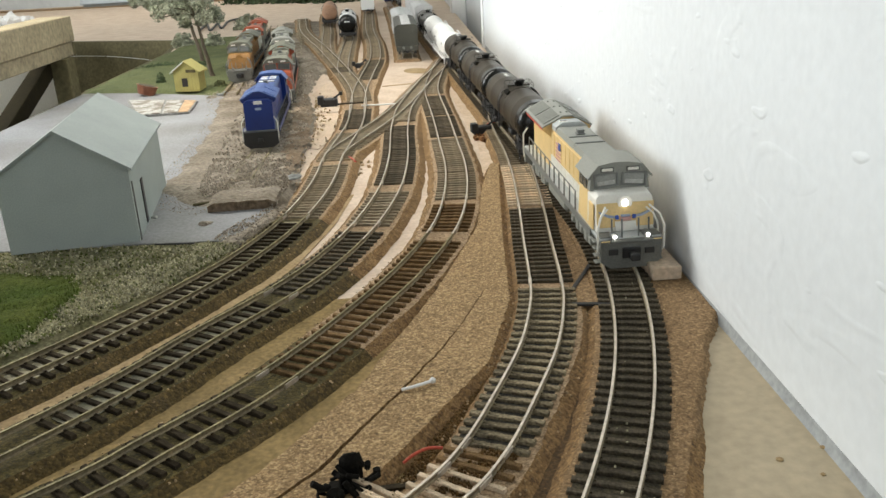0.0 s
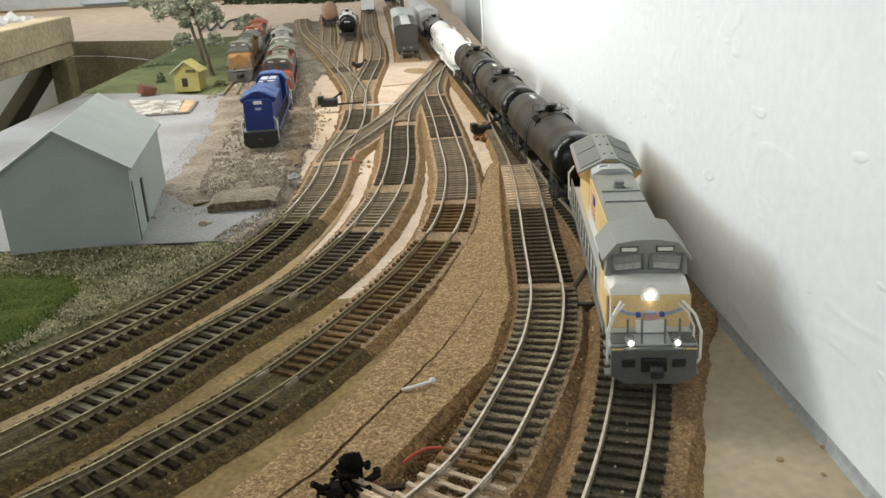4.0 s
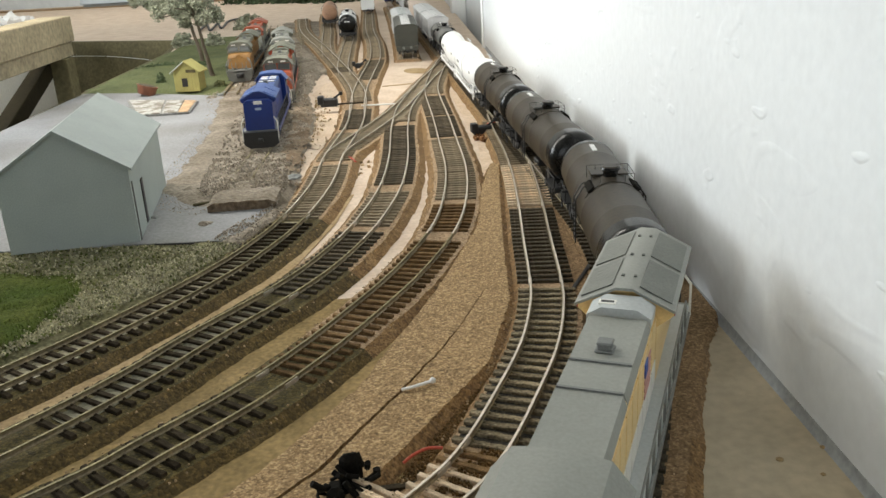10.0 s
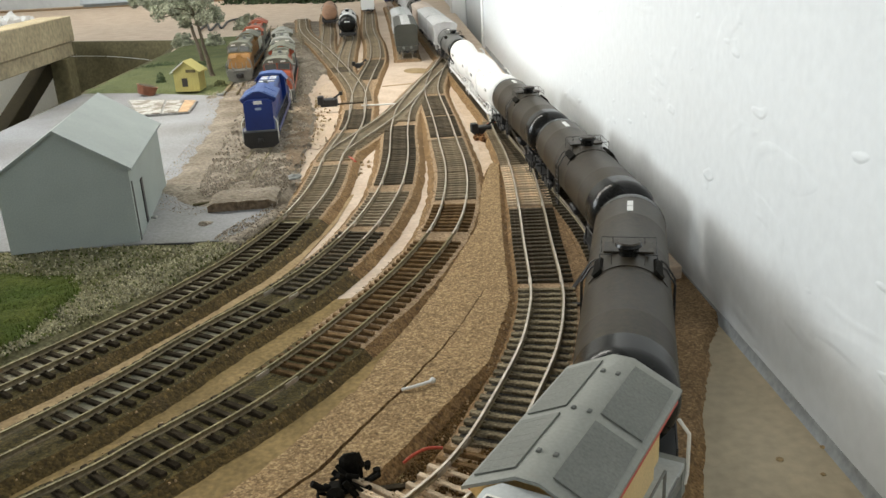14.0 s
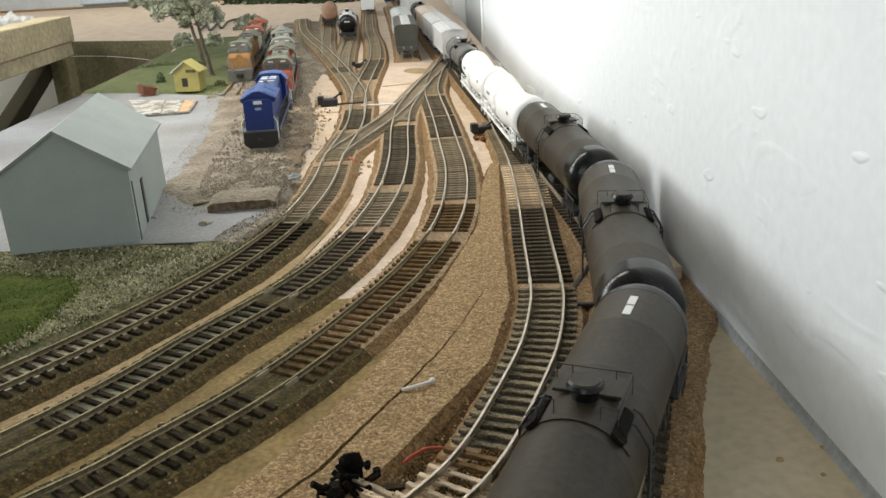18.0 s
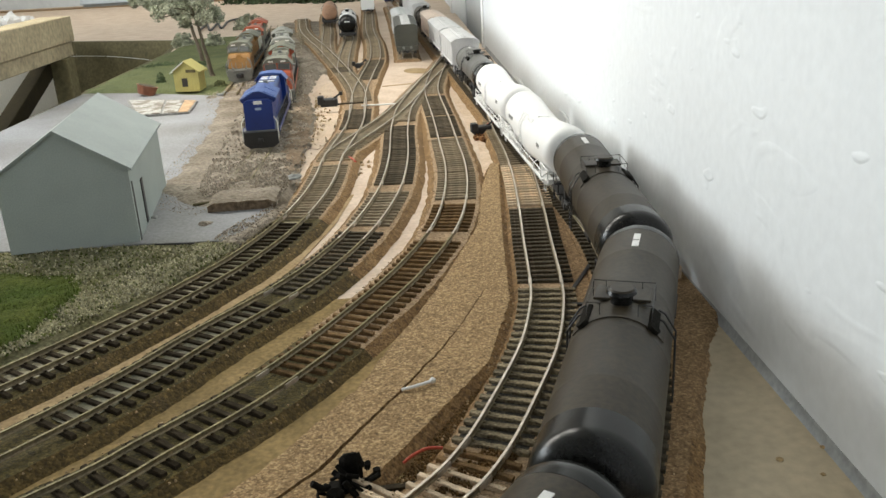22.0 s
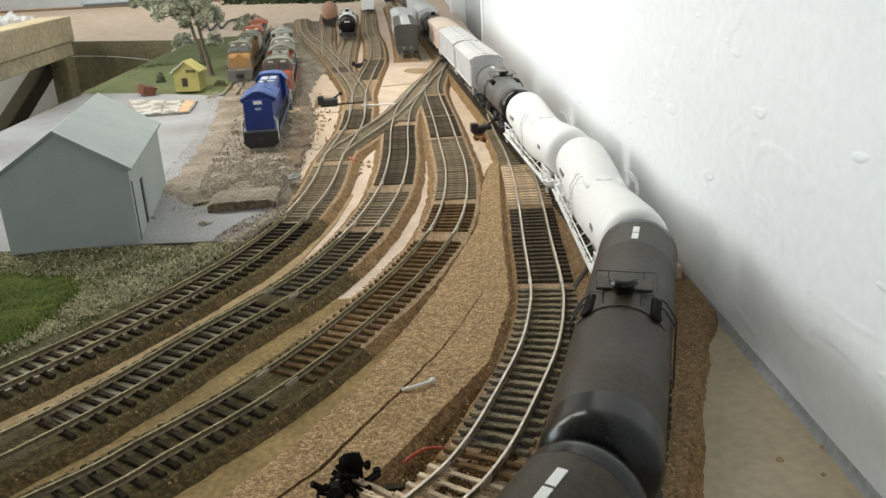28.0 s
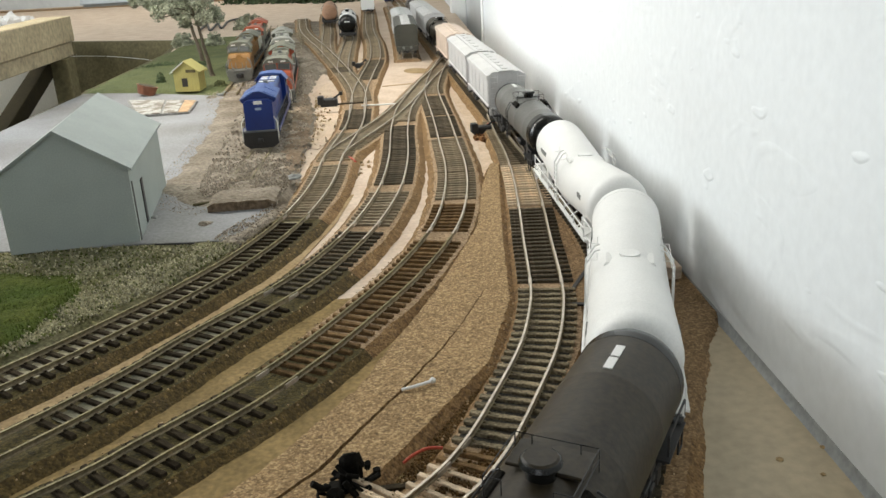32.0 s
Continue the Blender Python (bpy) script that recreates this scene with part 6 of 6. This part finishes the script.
# ---------------------------------------------------------------- scenery
def tree(base, height, seed, label, crown_mat, spread, leaves=1500, lean=(0, 0), bias=0.0, group="trees by the shed"):
    rng = random.Random(seed)
    t = thing("model_tree", label, "tree", group, m=pose(*base))
    bm = bmesh.new()
    pts, x, y = [], 0.0, 0.0
    n = 7
    for k in range(n + 1):
        pts.append(Vector((x, y, height * 0.72 * k / n - 0.002)))
        x += lean[0] / n + rng.uniform(-0.0015, 0.0015)
        y += lean[1] / n + rng.uniform(-0.0015, 0.0015)
    for k in range(n):
        rod(bm, pts[k], pts[k + 1], 0.0036 * (1 - 0.75 * k / n) + 0.0004, 8, 0.0036 * (1 - 0.75 * (k + 1) / n) + 0.0004)
    tips = []
    for k in range(11):
        o = pts[5 + k % 3]
        a = rng.uniform(0, 6.283)
        r = spread * rng.uniform(0.45, 1.0)
        e = o + Vector((r * math.cos(a) + bias, r * math.sin(a), rng.uniform(-0.002, 0.026)))
        m = (o + e) / 2 + Vector((0, 0, 0.004))
        rod(bm, o, m, 0.0012, 6, 0.0008)
        rod(bm, m, e, 0.0008, 6, 0.0004)
        tips += [e, m]
    part("trunk", bm, M_bark, t, "leaning tapered trunk with limbs")
    vs, fs = [], []
    clumps = [(e + Vector([rng.gauss(0, 0.004) for _ in range(3)]), rng.uniform(0.007, 0.014)) for e in tips] + [(pts[-1] + Vector((rng.gauss(0, spread * 0.4), rng.gauss(0, spread * 0.4), rng.uniform(0, 0.03))), 0.012) for _ in range(9)]
    for k in range(leaves):
        c, r = clumps[k % len(clumps)]
        d = Vector([rng.gauss(0, 1) for _ in range(3)]).normalized()
        p = c + d * r * rng.uniform(0.3, 1.05) * Vector((1, 1, 0.7)).length / 1.6
        u = Vector([rng.gauss(0, 1) for _ in range(3)]).normalized()
        v = u.orthogonal().normalized()
        s = rng.uniform(0.0011, 0.0025)
        n0 = len(vs)
        vs += [tuple(p + u * s), tuple(p + v * s * 0.6), tuple(p - u * s), tuple(p - v * s * 0.6)]
        fs.append((n0, n0 + 1, n0 + 2, n0 + 3))
    me = bpy.data.meshes.new("crown")
    me.from_pydata(vs, [], fs)
    link_mesh("crown", me, crown_mat, t, "dusty open crown of small leaves", smooth=False)["kind"] = "stuff"
    return t


def bush(base, r, seed, mat_, label, name="bush"):
    rng = random.Random(seed)
    vs, fs = [], []
    for k in range(420):
        d = Vector([rng.gauss(0, 1) for _ in range(3)]).normalized()
        p = Vector((d.x * r[0], d.y * r[1], abs(d.z) * r[2])) * rng.uniform(0.5, 1.1)
        u = Vector([rng.gauss(0, 1) for _ in range(3)]).normalized()
        v = u.orthogonal()
        s = min(r) * rng.uniform(0.08, 0.2)
        n0 = len(vs)
        vs += [tuple(p + u * s), tuple(p + v * s * 0.7), tuple(p - u * s), tuple(p - v * s * 0.7)]
        fs.append((n0, n0 + 1, n0 + 2, n0 + 3))
    me = bpy.data.meshes.new(name)
    me.from_pydata(vs, [], fs)
    ob = link_mesh(name, me, mat_, smooth=False)
    ob.matrix_basis = pose(*base)
    return tagged(ob, label, "bush")


def shed():
    t = thing("model_shed", "small yellow wooden shed with a pale roof edge", "shed", m=pose(-0.3400, 1.182, 0.0060, 0, 0, -6))
    w, d, e, a = 0.0172, 0.026, 0.0270, 0.0395
    bm = bmesh.new()
    prism_y(bm, [(-w, -0.001), (w, -0.001), (w, e), (0, a), (-w, e)], 0, d)
    part("wall", bm, M_shed, t, smooth=False)
    for sx in (-1, 1):
        bm = bmesh.new()
        prism_y(bm, [(0, a), (0, a + 0.0016), (sx * (w + 0.004), e - 0.0012), (sx * (w + 0.004), e - 0.0028)], -0.003, d + 0.003)
        part("roof_panel", bm, M_shedroof if sx < 0 else M_shed, t, "pale weathered roof sheet" if sx < 0 else "yellow roof sheet", smooth=False)
    for k in range(8):
        x = -w + 0.0022 + k * 0.0043
        part("siding_board", boxes((x - 0.0018, x + 0.0018, -0.0006, 0.0004, 0.0, e + (a - e) * (1 - abs(x) / w) - 0.0015)), M_shed, t, smooth=False)
    part("doorway", boxes((-0.006, 0.002, -0.0010, 0.0002, 0.006, 0.0175)), M_black, t, "dark square opening", smooth=False)
    part("sign_board", boxes((0.0015, 0.0150, -0.0016, -0.0004, 0.0250, 0.0290)), M_fascia, t, "dark sign board", smooth=False)
    part("corner_board", boxes((w - 0.001, w + 0.001, -0.001, 0.001, 0, e)), M_shed, t, smooth=False)


def yard_things():
    shed()
    tree((-0.340, 1.329, 0.005), 0.150, 21, "tall tree with a thin upright trunk beside the shed", M_leaf, 0.047, 11000, (-0.016, 0.0), bias=-0.012)
    tree((-0.407, 1.535, 0.005), 0.165, 22, "tall tree with a thin trunk and a wide crown", M_leaf, 0.068, 13000, (-0.022, 0.01), bias=-0.045)
    bush((-0.5226, 1.8394, 0.004), (0.024, 0.02, 0.026), 31, M_leaf, "dusty green bush at the lawn edge")
    bush((-0.4482, 1.8044, 0.004), (0.020, 0.02, 0.026), 32, M_leaf, "dusty green bush on the lawn")
    bush((-0.4638, 1.4891, 0.004), (0.045, 0.012, 0.008), 33, M_hedge, "low dark shrub row on the lawn")
    bush((-0.3973, 1.4749, 0.004), (0.020, 0.012, 0.008), 34, M_hedge, "low dark shrub row on the lawn")
    bush((-0.3139, 1.4129, 0.004), (0.030, 0.012, 0.010), 37, M_hedge, "low dark shrub row on the lawn")
    bush((-0.4060, 1.2808, 0.004), (0.007, 0.007, 0.016), 35, M_hedge, "small dark pointed shrub")
    bush((-0.3010, 1.2125, 0.004), (0.010, 0.008, 0.010), 36, M_weed, "weedy clump beside the shed")
    # red tub lying at the slab's edge
    t = thing("red_tub", "rust-brown open tub at the edge of the slab", "tub", m=pose(-0.3925, 1.1664, 0.0068, 0, 16, 20))
    bm = bmesh.new()
    rod(bm, (0, 0, 0.0), (0, 0, 0.0050), 0.0108, 20, 0.0124)
    rod(bm, (0, 0, 0.0050), (0, 0, 0.0115), 0.0122, 20, 0.0135)
    part("tub_body", bm, M_rustred, t)
    bm = bmesh.new()
    rod(bm, (0, 0, 0.0110), (0, 0, 0.0122), 0.0140, 20)
    part("rim", bm, M_rustred, t)
    bm = bmesh.new()
    rod(bm, (0, 0, 0.0121), (0, 0, 0.0125), 0.0120, 20)
    part("filling", bm, M_bark, t, "dark filling")
    # flat pallet with pale printed sheets on it
    t = thing("loading_pallet", "low dark pallet with pale and tan sheets on it", "pallet", m=pose(0, 0, 0))
    part("deck", prism_z(bmesh.new(), [(-0.4024, 1.1182), (-0.3015, 1.0860), (-0.2905, 1.0029), (-0.3505, 0.9967)], 0.0056, 0.0076), M_boardgrey, t, smooth=False)
    part("sheet", prism_z(bmesh.new(), [(-0.3988, 1.1158), (-0.3475, 1.0997), (-0.3251, 1.0023), (-0.3495, 1.0002)], 0.0077, 0.0085), M_card, t, "creased pale sheet", smooth=False)
    part("sheet", prism_z(bmesh.new(), [(-0.3438, 1.0981), (-0.3200, 1.0900), (-0.3052, 1.0037), (-0.3223, 1.0024)], 0.0077, 0.0084), M_card, t, "creased pale sheet", smooth=False)
    part("sheet", prism_z(bmesh.new(), [(-0.3190, 1.0896), (-0.3034, 1.0843), (-0.2932, 1.0046), (-0.3042, 1.0038)], 0.0077, 0.0083), M_tansheet, t, "tan wooden sheet", smooth=False)
    # scraps at the end of the siding
    rng = random.Random(8)
    for k, (x, y, s) in enumerate([(-0.2799, 1.1331, 0.011), (-0.2657, 1.1461, 0.010), (-0.2914, 1.1160, 0.008), (-0.1168, 0.6635, 0.007), (-0.1247, 0.6542, 0.006), (-0.1637, 0.5609, 0.006), (-0.2053, 0.5839, 0.004), (-0.1994, 0.6506, 0.008)]):
        bm = bmesh.new()
        bmesh.ops.create_icosphere(bm, subdivisions=2, radius=s)
        for v in bm.verts:
            v.co *= 0.8 + 0.5 * noise.noise(v.co * 160 + Vector((k * 7, 0, 0)))
            v.co.z = max(v.co.z * 0.45, -0.0005)
        ob = link("rock", bm, M_dirt if k % 3 else M_locodark, smooth=False)
        ob.matrix_basis = pose(x, y, 0.0054 if y < 0.66 or y > 1.1 else 0.008, 0, 0, rng.uniform(0, 360))
        tagged(ob, "rough dark lump lying on the slab" if y < 0.66 or y > 1.1 else "rough clod on the dirt fill", "rock", "rocks in the yard")
    # squared end of the dirt fill: a crumbly block, its face darkened to paint shade
    bm = bmesh.new()
    nx, ny, grid = 40, 36, []
    for a in range(nx + 1):
        for b in range(ny + 1):
            x, y = -0.0245 + 0.049 * a / nx, 0.046 * b / ny
            e = min(1.0, min(a, nx - a, 3 + (ny - b)) / 4)
            n = noise.noise((x * 110, y * 110, 3)) + 0.6 * noise.noise((x * 330, y * 330, 7))
            x += 0.0010 * noise.noise((y * 300, x * 90, 1))
            y += 0.0013 * noise.noise((x * 260, 2, 1)) if b == 0 else 0.0
            grid.append(bm.verts.new((x, y, 0.0050 + 0.0020 * e + 0.0011 * n - 0.0030 * max(0, b - 24) / 12)))
    low = [bm.verts.new((grid[a * (ny + 1)].co.x, 0.0016 + 0.0006 * noise.noise((a * 0.4, 5, 5)), -0.0004)) for a in range(nx + 1)]
    for a in range(nx):
        for b in range(ny):
            k = a * (ny + 1) + b
            bm.faces.new((grid[k], grid[k + ny + 1], grid[k + ny + 2], grid[k + 1]))
        f = bm.faces.new((low[a], low[a + 1], grid[(a + 1) * (ny + 1)], grid[a * (ny + 1)]))
        # Darker earth stands in for the shade on this face.
        f.material_index = 1
    for a in (0, nx):
        col = [grid[a * (ny + 1) + b] for b in range(ny + 1)]
        foot = [bm.verts.new((v.co.x, v.co.y, -0.0004)) for v in col]
        for b in range(ny):
            bm.faces.new((col[b], col[b + 1], foot[b + 1], foot[b]))
    bmesh.ops.recalc_face_normals(bm, faces=bm.faces)
    ob = link("dirt_block", bm, [M_dirt, M_earth])
    ob.matrix_basis = pose(-0.1435, 0.5885, 0.0053, 0, 0, 4)
    tagged(ob, "crumbly dirt block, its upright face coloured dark for shade", "dirt", kind="structure")
    ob = link("dark_twig", boxes((-0.008, 0.008, -0.0011, 0.0011, 0.0, 0.0020), bevel=0.0006), M_fascia)
    ob.matrix_basis = pose(-0.1760, 0.6090, 0.0056, 0, 0, 24)
    tagged(ob, "short dark stick beside the dirt fill", "stick")
    ob = link("black_stick", boxes((-0.013, 0.013, -0.0006, 0.0006, 0.0, 0.0010)), M_black)
    ob.matrix_basis = pose(-0.1731, 0.5195, 0.0055, 0, 0, -4)
    tagged(ob, "thin black stick at the slab's edge", "stick")


def switch_machine(m, label, s=1.0):
    t = thing("switch_machine", label, "switch machine", "switch machines of the yard", m=m)
    part("case", boxes((-0.010 * s, 0.010 * s, -0.006 * s, 0.006 * s, 0.0, 0.009 * s), bevel=0.0012 * s), M_black, t)
    bm = boxes((-0.013 * s, -0.006 * s, -0.008 * s, 0.001 * s, 0.003 * s, 0.013 * s), bevel=0.0010 * s)
    part("coil", bm, M_black, t)
    bm = bmesh.new()
    rod(bm, (0.004 * s, 0, 0.008 * s), (0.014 * s, 0.001, 0.014 * s), 0.0011 * s, 8)
    rod(bm, (0.014 * s, 0.001, 0.012 * s), (0.014 * s, 0.001, 0.016 * s), 0.0022 * s, 10)
    part("lever", bm, M_black, t, "black hand lever")
    part("throw_bar", boxes((0.010 * s, 0.040 * s, -0.0014, 0.0014, 0.001, 0.0026)), M_tieblack, t, "thin throw bar")
    return t


def wire(name, pts, r, mat_, label):
    line = []
    p = [Vector(q) for q in pts]
    p = [p[0] * 2 - p[1]] + p + [p[-1] * 2 - p[-2]]
    for i in range(1, len(p) - 2):
        for k in range(6):
            t = k / 6
            line.append(0.5 * (2 * p[i] + (p[i + 1] - p[i - 1]) * t + (2 * p[i - 1] - 5 * p[i] + 4 * p[i + 1] - p[i + 2]) * t * t + (3 * p[i] - p[i - 1] - 3 * p[i + 1] + p[i + 2]) * t ** 3))
    line.append(p[-2])
    bm, n, rings = bmesh.new(), 8, []
    for i, c in enumerate(line):
        d = (line[min(i + 1, len(line) - 1)] - line[max(i - 1, 0)]).normalized()
        u = d.cross(Vector((0, 0, 1))).normalized()
        v = u.cross(d)
        rings.append([bm.verts.new(c + (u * math.cos(6.2832 * k / n) + v * math.sin(6.2832 * k / n)) * r) for k in range(n)])
    for a, b in zip(rings[:-1], rings[1:]):
        for k in range(n):
            bm.faces.new((a[k], a[(k + 1) % n], b[(k + 1) % n], b[k]))
    bm.faces.new(rings[0]), bm.faces.new(rings[-1])
    bmesh.ops.recalc_face_normals(bm, faces=bm.faces)
    return tagged(link(name, bm, mat_), label, "wire")


def trackside():
    # the machine nearest the camera, black and grimy
    t = switch_machine(pose(-0.0355, 0.2475, 0.0005, 0, 0, 8), "chunky black switch machine beside pale wood ties", 0.62)
    part("spring", boxes((-0.009, -0.003, -0.009, -0.004, 0.0, 0.010), bevel=0.002), M_matblack, t)
    part("bracket", boxes((-0.004, 0.004, 0.003, 0.008, 0.0, 0.0145), bevel=0.002), M_matblack, t)
    rng = random.Random(77)
    for k in range(26):
        a = Vector((rng.uniform(-0.010, 0.006), rng.uniform(-0.007, 0.006), rng.uniform(0.002, 0.010)))
        b = a + Vector((rng.uniform(-0.0045, 0.0045), rng.uniform(-0.003, 0.003), rng.uniform(0.001, 0.0055)))
        part("terminal", rod(bmesh.new(), a, b, rng.uniform(0.0006, 0.0013), 7), M_matblack, t, "black upright terminal")
    wire("black_wire", [(-0.0435, 0.2440, 0.0050), (-0.0465, 0.2400, 0.0080), (-0.0435, 0.2350, 0.0060), (-0.0385, 0.2330, 0.0010)], 0.0006, M_matblack, "thin black wire looping from the switch machine")
    for a in t.children:
        if a.name.startswith(("case", "coil", "lever")):
            a.data.materials[0] = M_matblack
    switch_machine(pose(-0.1230, 0.9900, 0.0076, 0, 0, 4), "small black switch machine beside the ladder track")
    switch_machine(pose(0.0453, 0.8230, 0.0008, 0, 0, 10), "small black switch machine beside the main line", 0.95)
    switch_machine(pose(-0.1178, 1.3687, 0.0005, 0, 0, 4), "small black switch machine between the yard leads", 0.8)
    wire("red_wire", [(-0.0185, 0.2610, 0.0045), (-0.0140, 0.2640, 0.0062), (-0.0090, 0.2655, 0.0072), (-0.0040, 0.2655, 0.0070)], 0.0006, M_redwire, "short bent red wire beside the ties")
    ob = link("throw_rod", rod(bmesh.new(), (-0.0858, 0.9908, 0.0062), (-0.0447, 0.9893, 0.0062), 0.0009, 8), M_trim)
    tagged(ob, "thin pale throw rod across the yard", "rod")
    wire("red_wire", [(-0.0833, 0.7434, 0.003), (-0.0776, 0.7326, 0.006), (-0.0719, 0.7235, 0.004)], 0.0010, M_redwire, "short bent red wire beside the ties")
    wire("red_wire", [(0.0477, 0.8353, 0.006), (0.0553, 0.8426, 0.008), (0.0611, 0.8481, 0.006)], 0.0008, M_redwire, "short bent red wire beside the ties")
    peg = thing("white_peg", "short white wire peg with a bright tip on the cork", "peg")
    bm = bar_path(bmesh.new(), [(-0.0204, 0.3119, 0.0060), (-0.0149, 0.3129, 0.0066), (-0.0084, 0.3164, 0.0066)], 0.0007, 8)
    part("shaft", bm, M_white, peg)
    bm = bmesh.new()
    bmesh.ops.create_icosphere(bm, subdivisions=2, radius=0.0014, matrix=Matrix.Translation((-0.0074, 0.3169, 0.0068)))
    part("tip", bm, M_white, peg, "shiny white tip")
    ob = link("wood_block", boxes((-0.008, 0.008, -0.017, 0.017, 0.0, 0.0075), bevel=0.0006), M_patch)
    ob.matrix_basis = pose(0.1169, 0.4325, 0.0052, 0, 0, 3)
    tagged(ob, "small pale plywood block beside the main line", "wood block")
    # spare long ties of the near turnout
    for k in range(4):
        ob = new("tie", TIE["w"][k])
        ob.matrix_basis = pose(-0.0265 + 0.0035 * k, 0.2435 - 0.0075 * k, 0.0002, 0, 0, -38)
        tagged(ob, "pale wooden turnout tie", "tie", "turnout ties")
    # pebble-like litter on the plywood strip
    for x, y, r in ((0.1370, 0.261, 0.0012), (0.1190, 0.255, 0.0015), (0.0995, 0.285, 0.0008), (0.1300, 0.245, 0.0010)):
        bm = bmesh.new()
        bmesh.ops.create_icosphere(bm, subdivisions=1, radius=r)
        for v in bm.verts:
            v.co.z *= 0.4
        ob = link("litter", bm, M_stain, smooth=False)
        ob.matrix_basis = pose(x - 0.004, y, 0.0015)
        tagged(ob, "tiny brown crumb on the plywood", "litter", "crumbs on the plywood")


def wood_frame():
    """The lumber rail and its post beyond the table's edge."""
    t = thing("lumber_stand", "pine lumber rail on a braced post beyond the table", "wooden stand", m=pose(-0.4975, 1.2223, 0, 0, 0, 3.4))
    part("rail", boxes((-0.038, 0.0, -1.0, 0.0, 0.0785, 0.1122), bevel=0.0012), M_pine, t, "long pine rail")
    part("ledger", boxes((-0.034, -0.004, -1.0, -0.003, 0.0591, 0.0780), bevel=0.001), M_pine, t, "pine ledger under the rail")
    # Post and brace have their shade put into the colour.
    part("post", boxes((-0.024, -0.001, -0.045, -0.012, -1.0, 0.0585), bevel=0.001), M_fascia, t, "square post, coloured dark for shade")
    bm = bmesh.new()
    box(bm, -0.010, 0.010, -0.011, 0.011, -0.34, 0.105, bevel=0.001, m=Matrix.Translation((-0.033, -0.135, 0.016)) @ Matrix.Rotation(radians(-72), 4, "X"))
    part("brace", bm, M_pinedark, t, "diagonal brace, coloured dark for shade")
    # Pale block added and placed to fill a light patch in the camera's view.
    bx = thing("storage_cabinet", "pale block added to fill the light patch behind the stand", "cabinet", m=pose(-1.33, 1.93, -1.0))
    part("body", boxes((-0.42, 0.42, -0.17, 0.17, 0.0, 1.012), bevel=0.004), M_card2, bx)
    part("top", boxes((-0.425, 0.425, -0.175, 0.175, 1.014, 1.028), bevel=0.003), M_card2, bx)


def far_side():
    t = thing("passenger_coach", "pale blue-grey coach on the far track", "coach", m=pose(-1.33, 3.76, 0.0, 0, 0, 94))
    part("body", boxes((-0.018, 0.018, -0.14, 0.14, 0.014, 0.062), bevel=0.003), M_coach, t)
    part("underframe", boxes((-0.014, 0.014, -0.13, 0.13, 0.0, 0.014), bevel=0.001), M_locodark, t)
    for k in range(8):
        part("window", boxes((-0.0188, -0.0178, -0.125 + k * 0.032, -0.105 + k * 0.032, 0.035, 0.050)), M_glass, t)
    copy_thing(t, pose(-1.04, 3.74, 0.0, 0, 0, 94))
    ob = link("far_roadbed", boxes((-2.46, -0.7, 3.70, 3.80, 0.0003, 0.004)), M_corkdark, smooth=False)
    tagged(ob, "dark strip of roadbed along the far table edge", "roadbed", kind="structure")
    for k, (x, y, r) in enumerate(((-1.3831, 2.9116, 0.035), (-1.3364, 2.9255, 0.028), (-1.4281, 2.9096, 0.03))):
        bm = bmesh.new()
        bmesh.ops.create_icosphere(bm, subdivisions=3, radius=r)
        for v in bm.verts:
            v.co *= 0.85 + 0.45 * noise.noise(v.co * 60 + Vector((k * 3, 1, 2)))
            v.co.z = max(0, v.co.z + r * 0.2)
        ob = link("crumpled_paper", bm, M_white, smooth=False)
        ob.matrix_basis = pose(x, y, 0.0)
        tagged(ob, "crumpled white paper on the far table", "paper", "papers on the far table")
    for k, (x, y) in enumerate(((-0.720, 3.42), (-0.615, 3.35), (-0.510, 3.30), (-0.415, 3.24), (-0.330, 3.17))):
        bush((x, y, 0.0), (0.085, 0.04, 0.040), 50 + k, M_hedge, "dark hedge clump on the far table")
    for k, (x, y) in enumerate(((-0.4584, 2.2267),)):
        bush((x, y, 0.0), (0.04, 0.03, 0.035), 60 + k, M_leaf, "dusty green bush behind the locomotives")
    wire("black_cable", [(-0.5872, 2.2190, 0.0030), (-0.6143, 2.4122, 0.0030), (-0.5581, 2.2173, 0.0030), (-0.5893, 2.4319, 0.0030), (-0.5412, 2.2688, 0.0030), (-0.5734, 2.4950, 0.0030), (-0.5624, 2.5651, 0.0030)], 0.0030, M_black, "loose zigzag black cable on the far table")
    wire("loose_cable", [(-0.9249, 2.1207, -0.03), (-0.7620, 2.0843, -0.035), (-0.5989, 2.0116, -0.05), (-0.5406, 1.8241, -0.035)], 0.00045, M_trim, "thin pale cable slung along the fascia")


M_card2 = material("pale_cardboard", (0.62, 0.60, 0.54), 0.8, var=0.06, scale=12, fine=200, bump=0.05)
M_rustred = material("rust_brown", (0.215, 0.082, 0.042), 0.6, var=0.25, scale=80, fine=900, bump=0.1)


room()
bench()
baseboard()
grounds()
tracks()
cork_sheets()
build_train()
house()
parked()
patches()
filler_cork()
ground_cover()
yard_things()
trackside()
wood_frame()
far_side()

# ---------------------------------------------------------------- motion
motions()
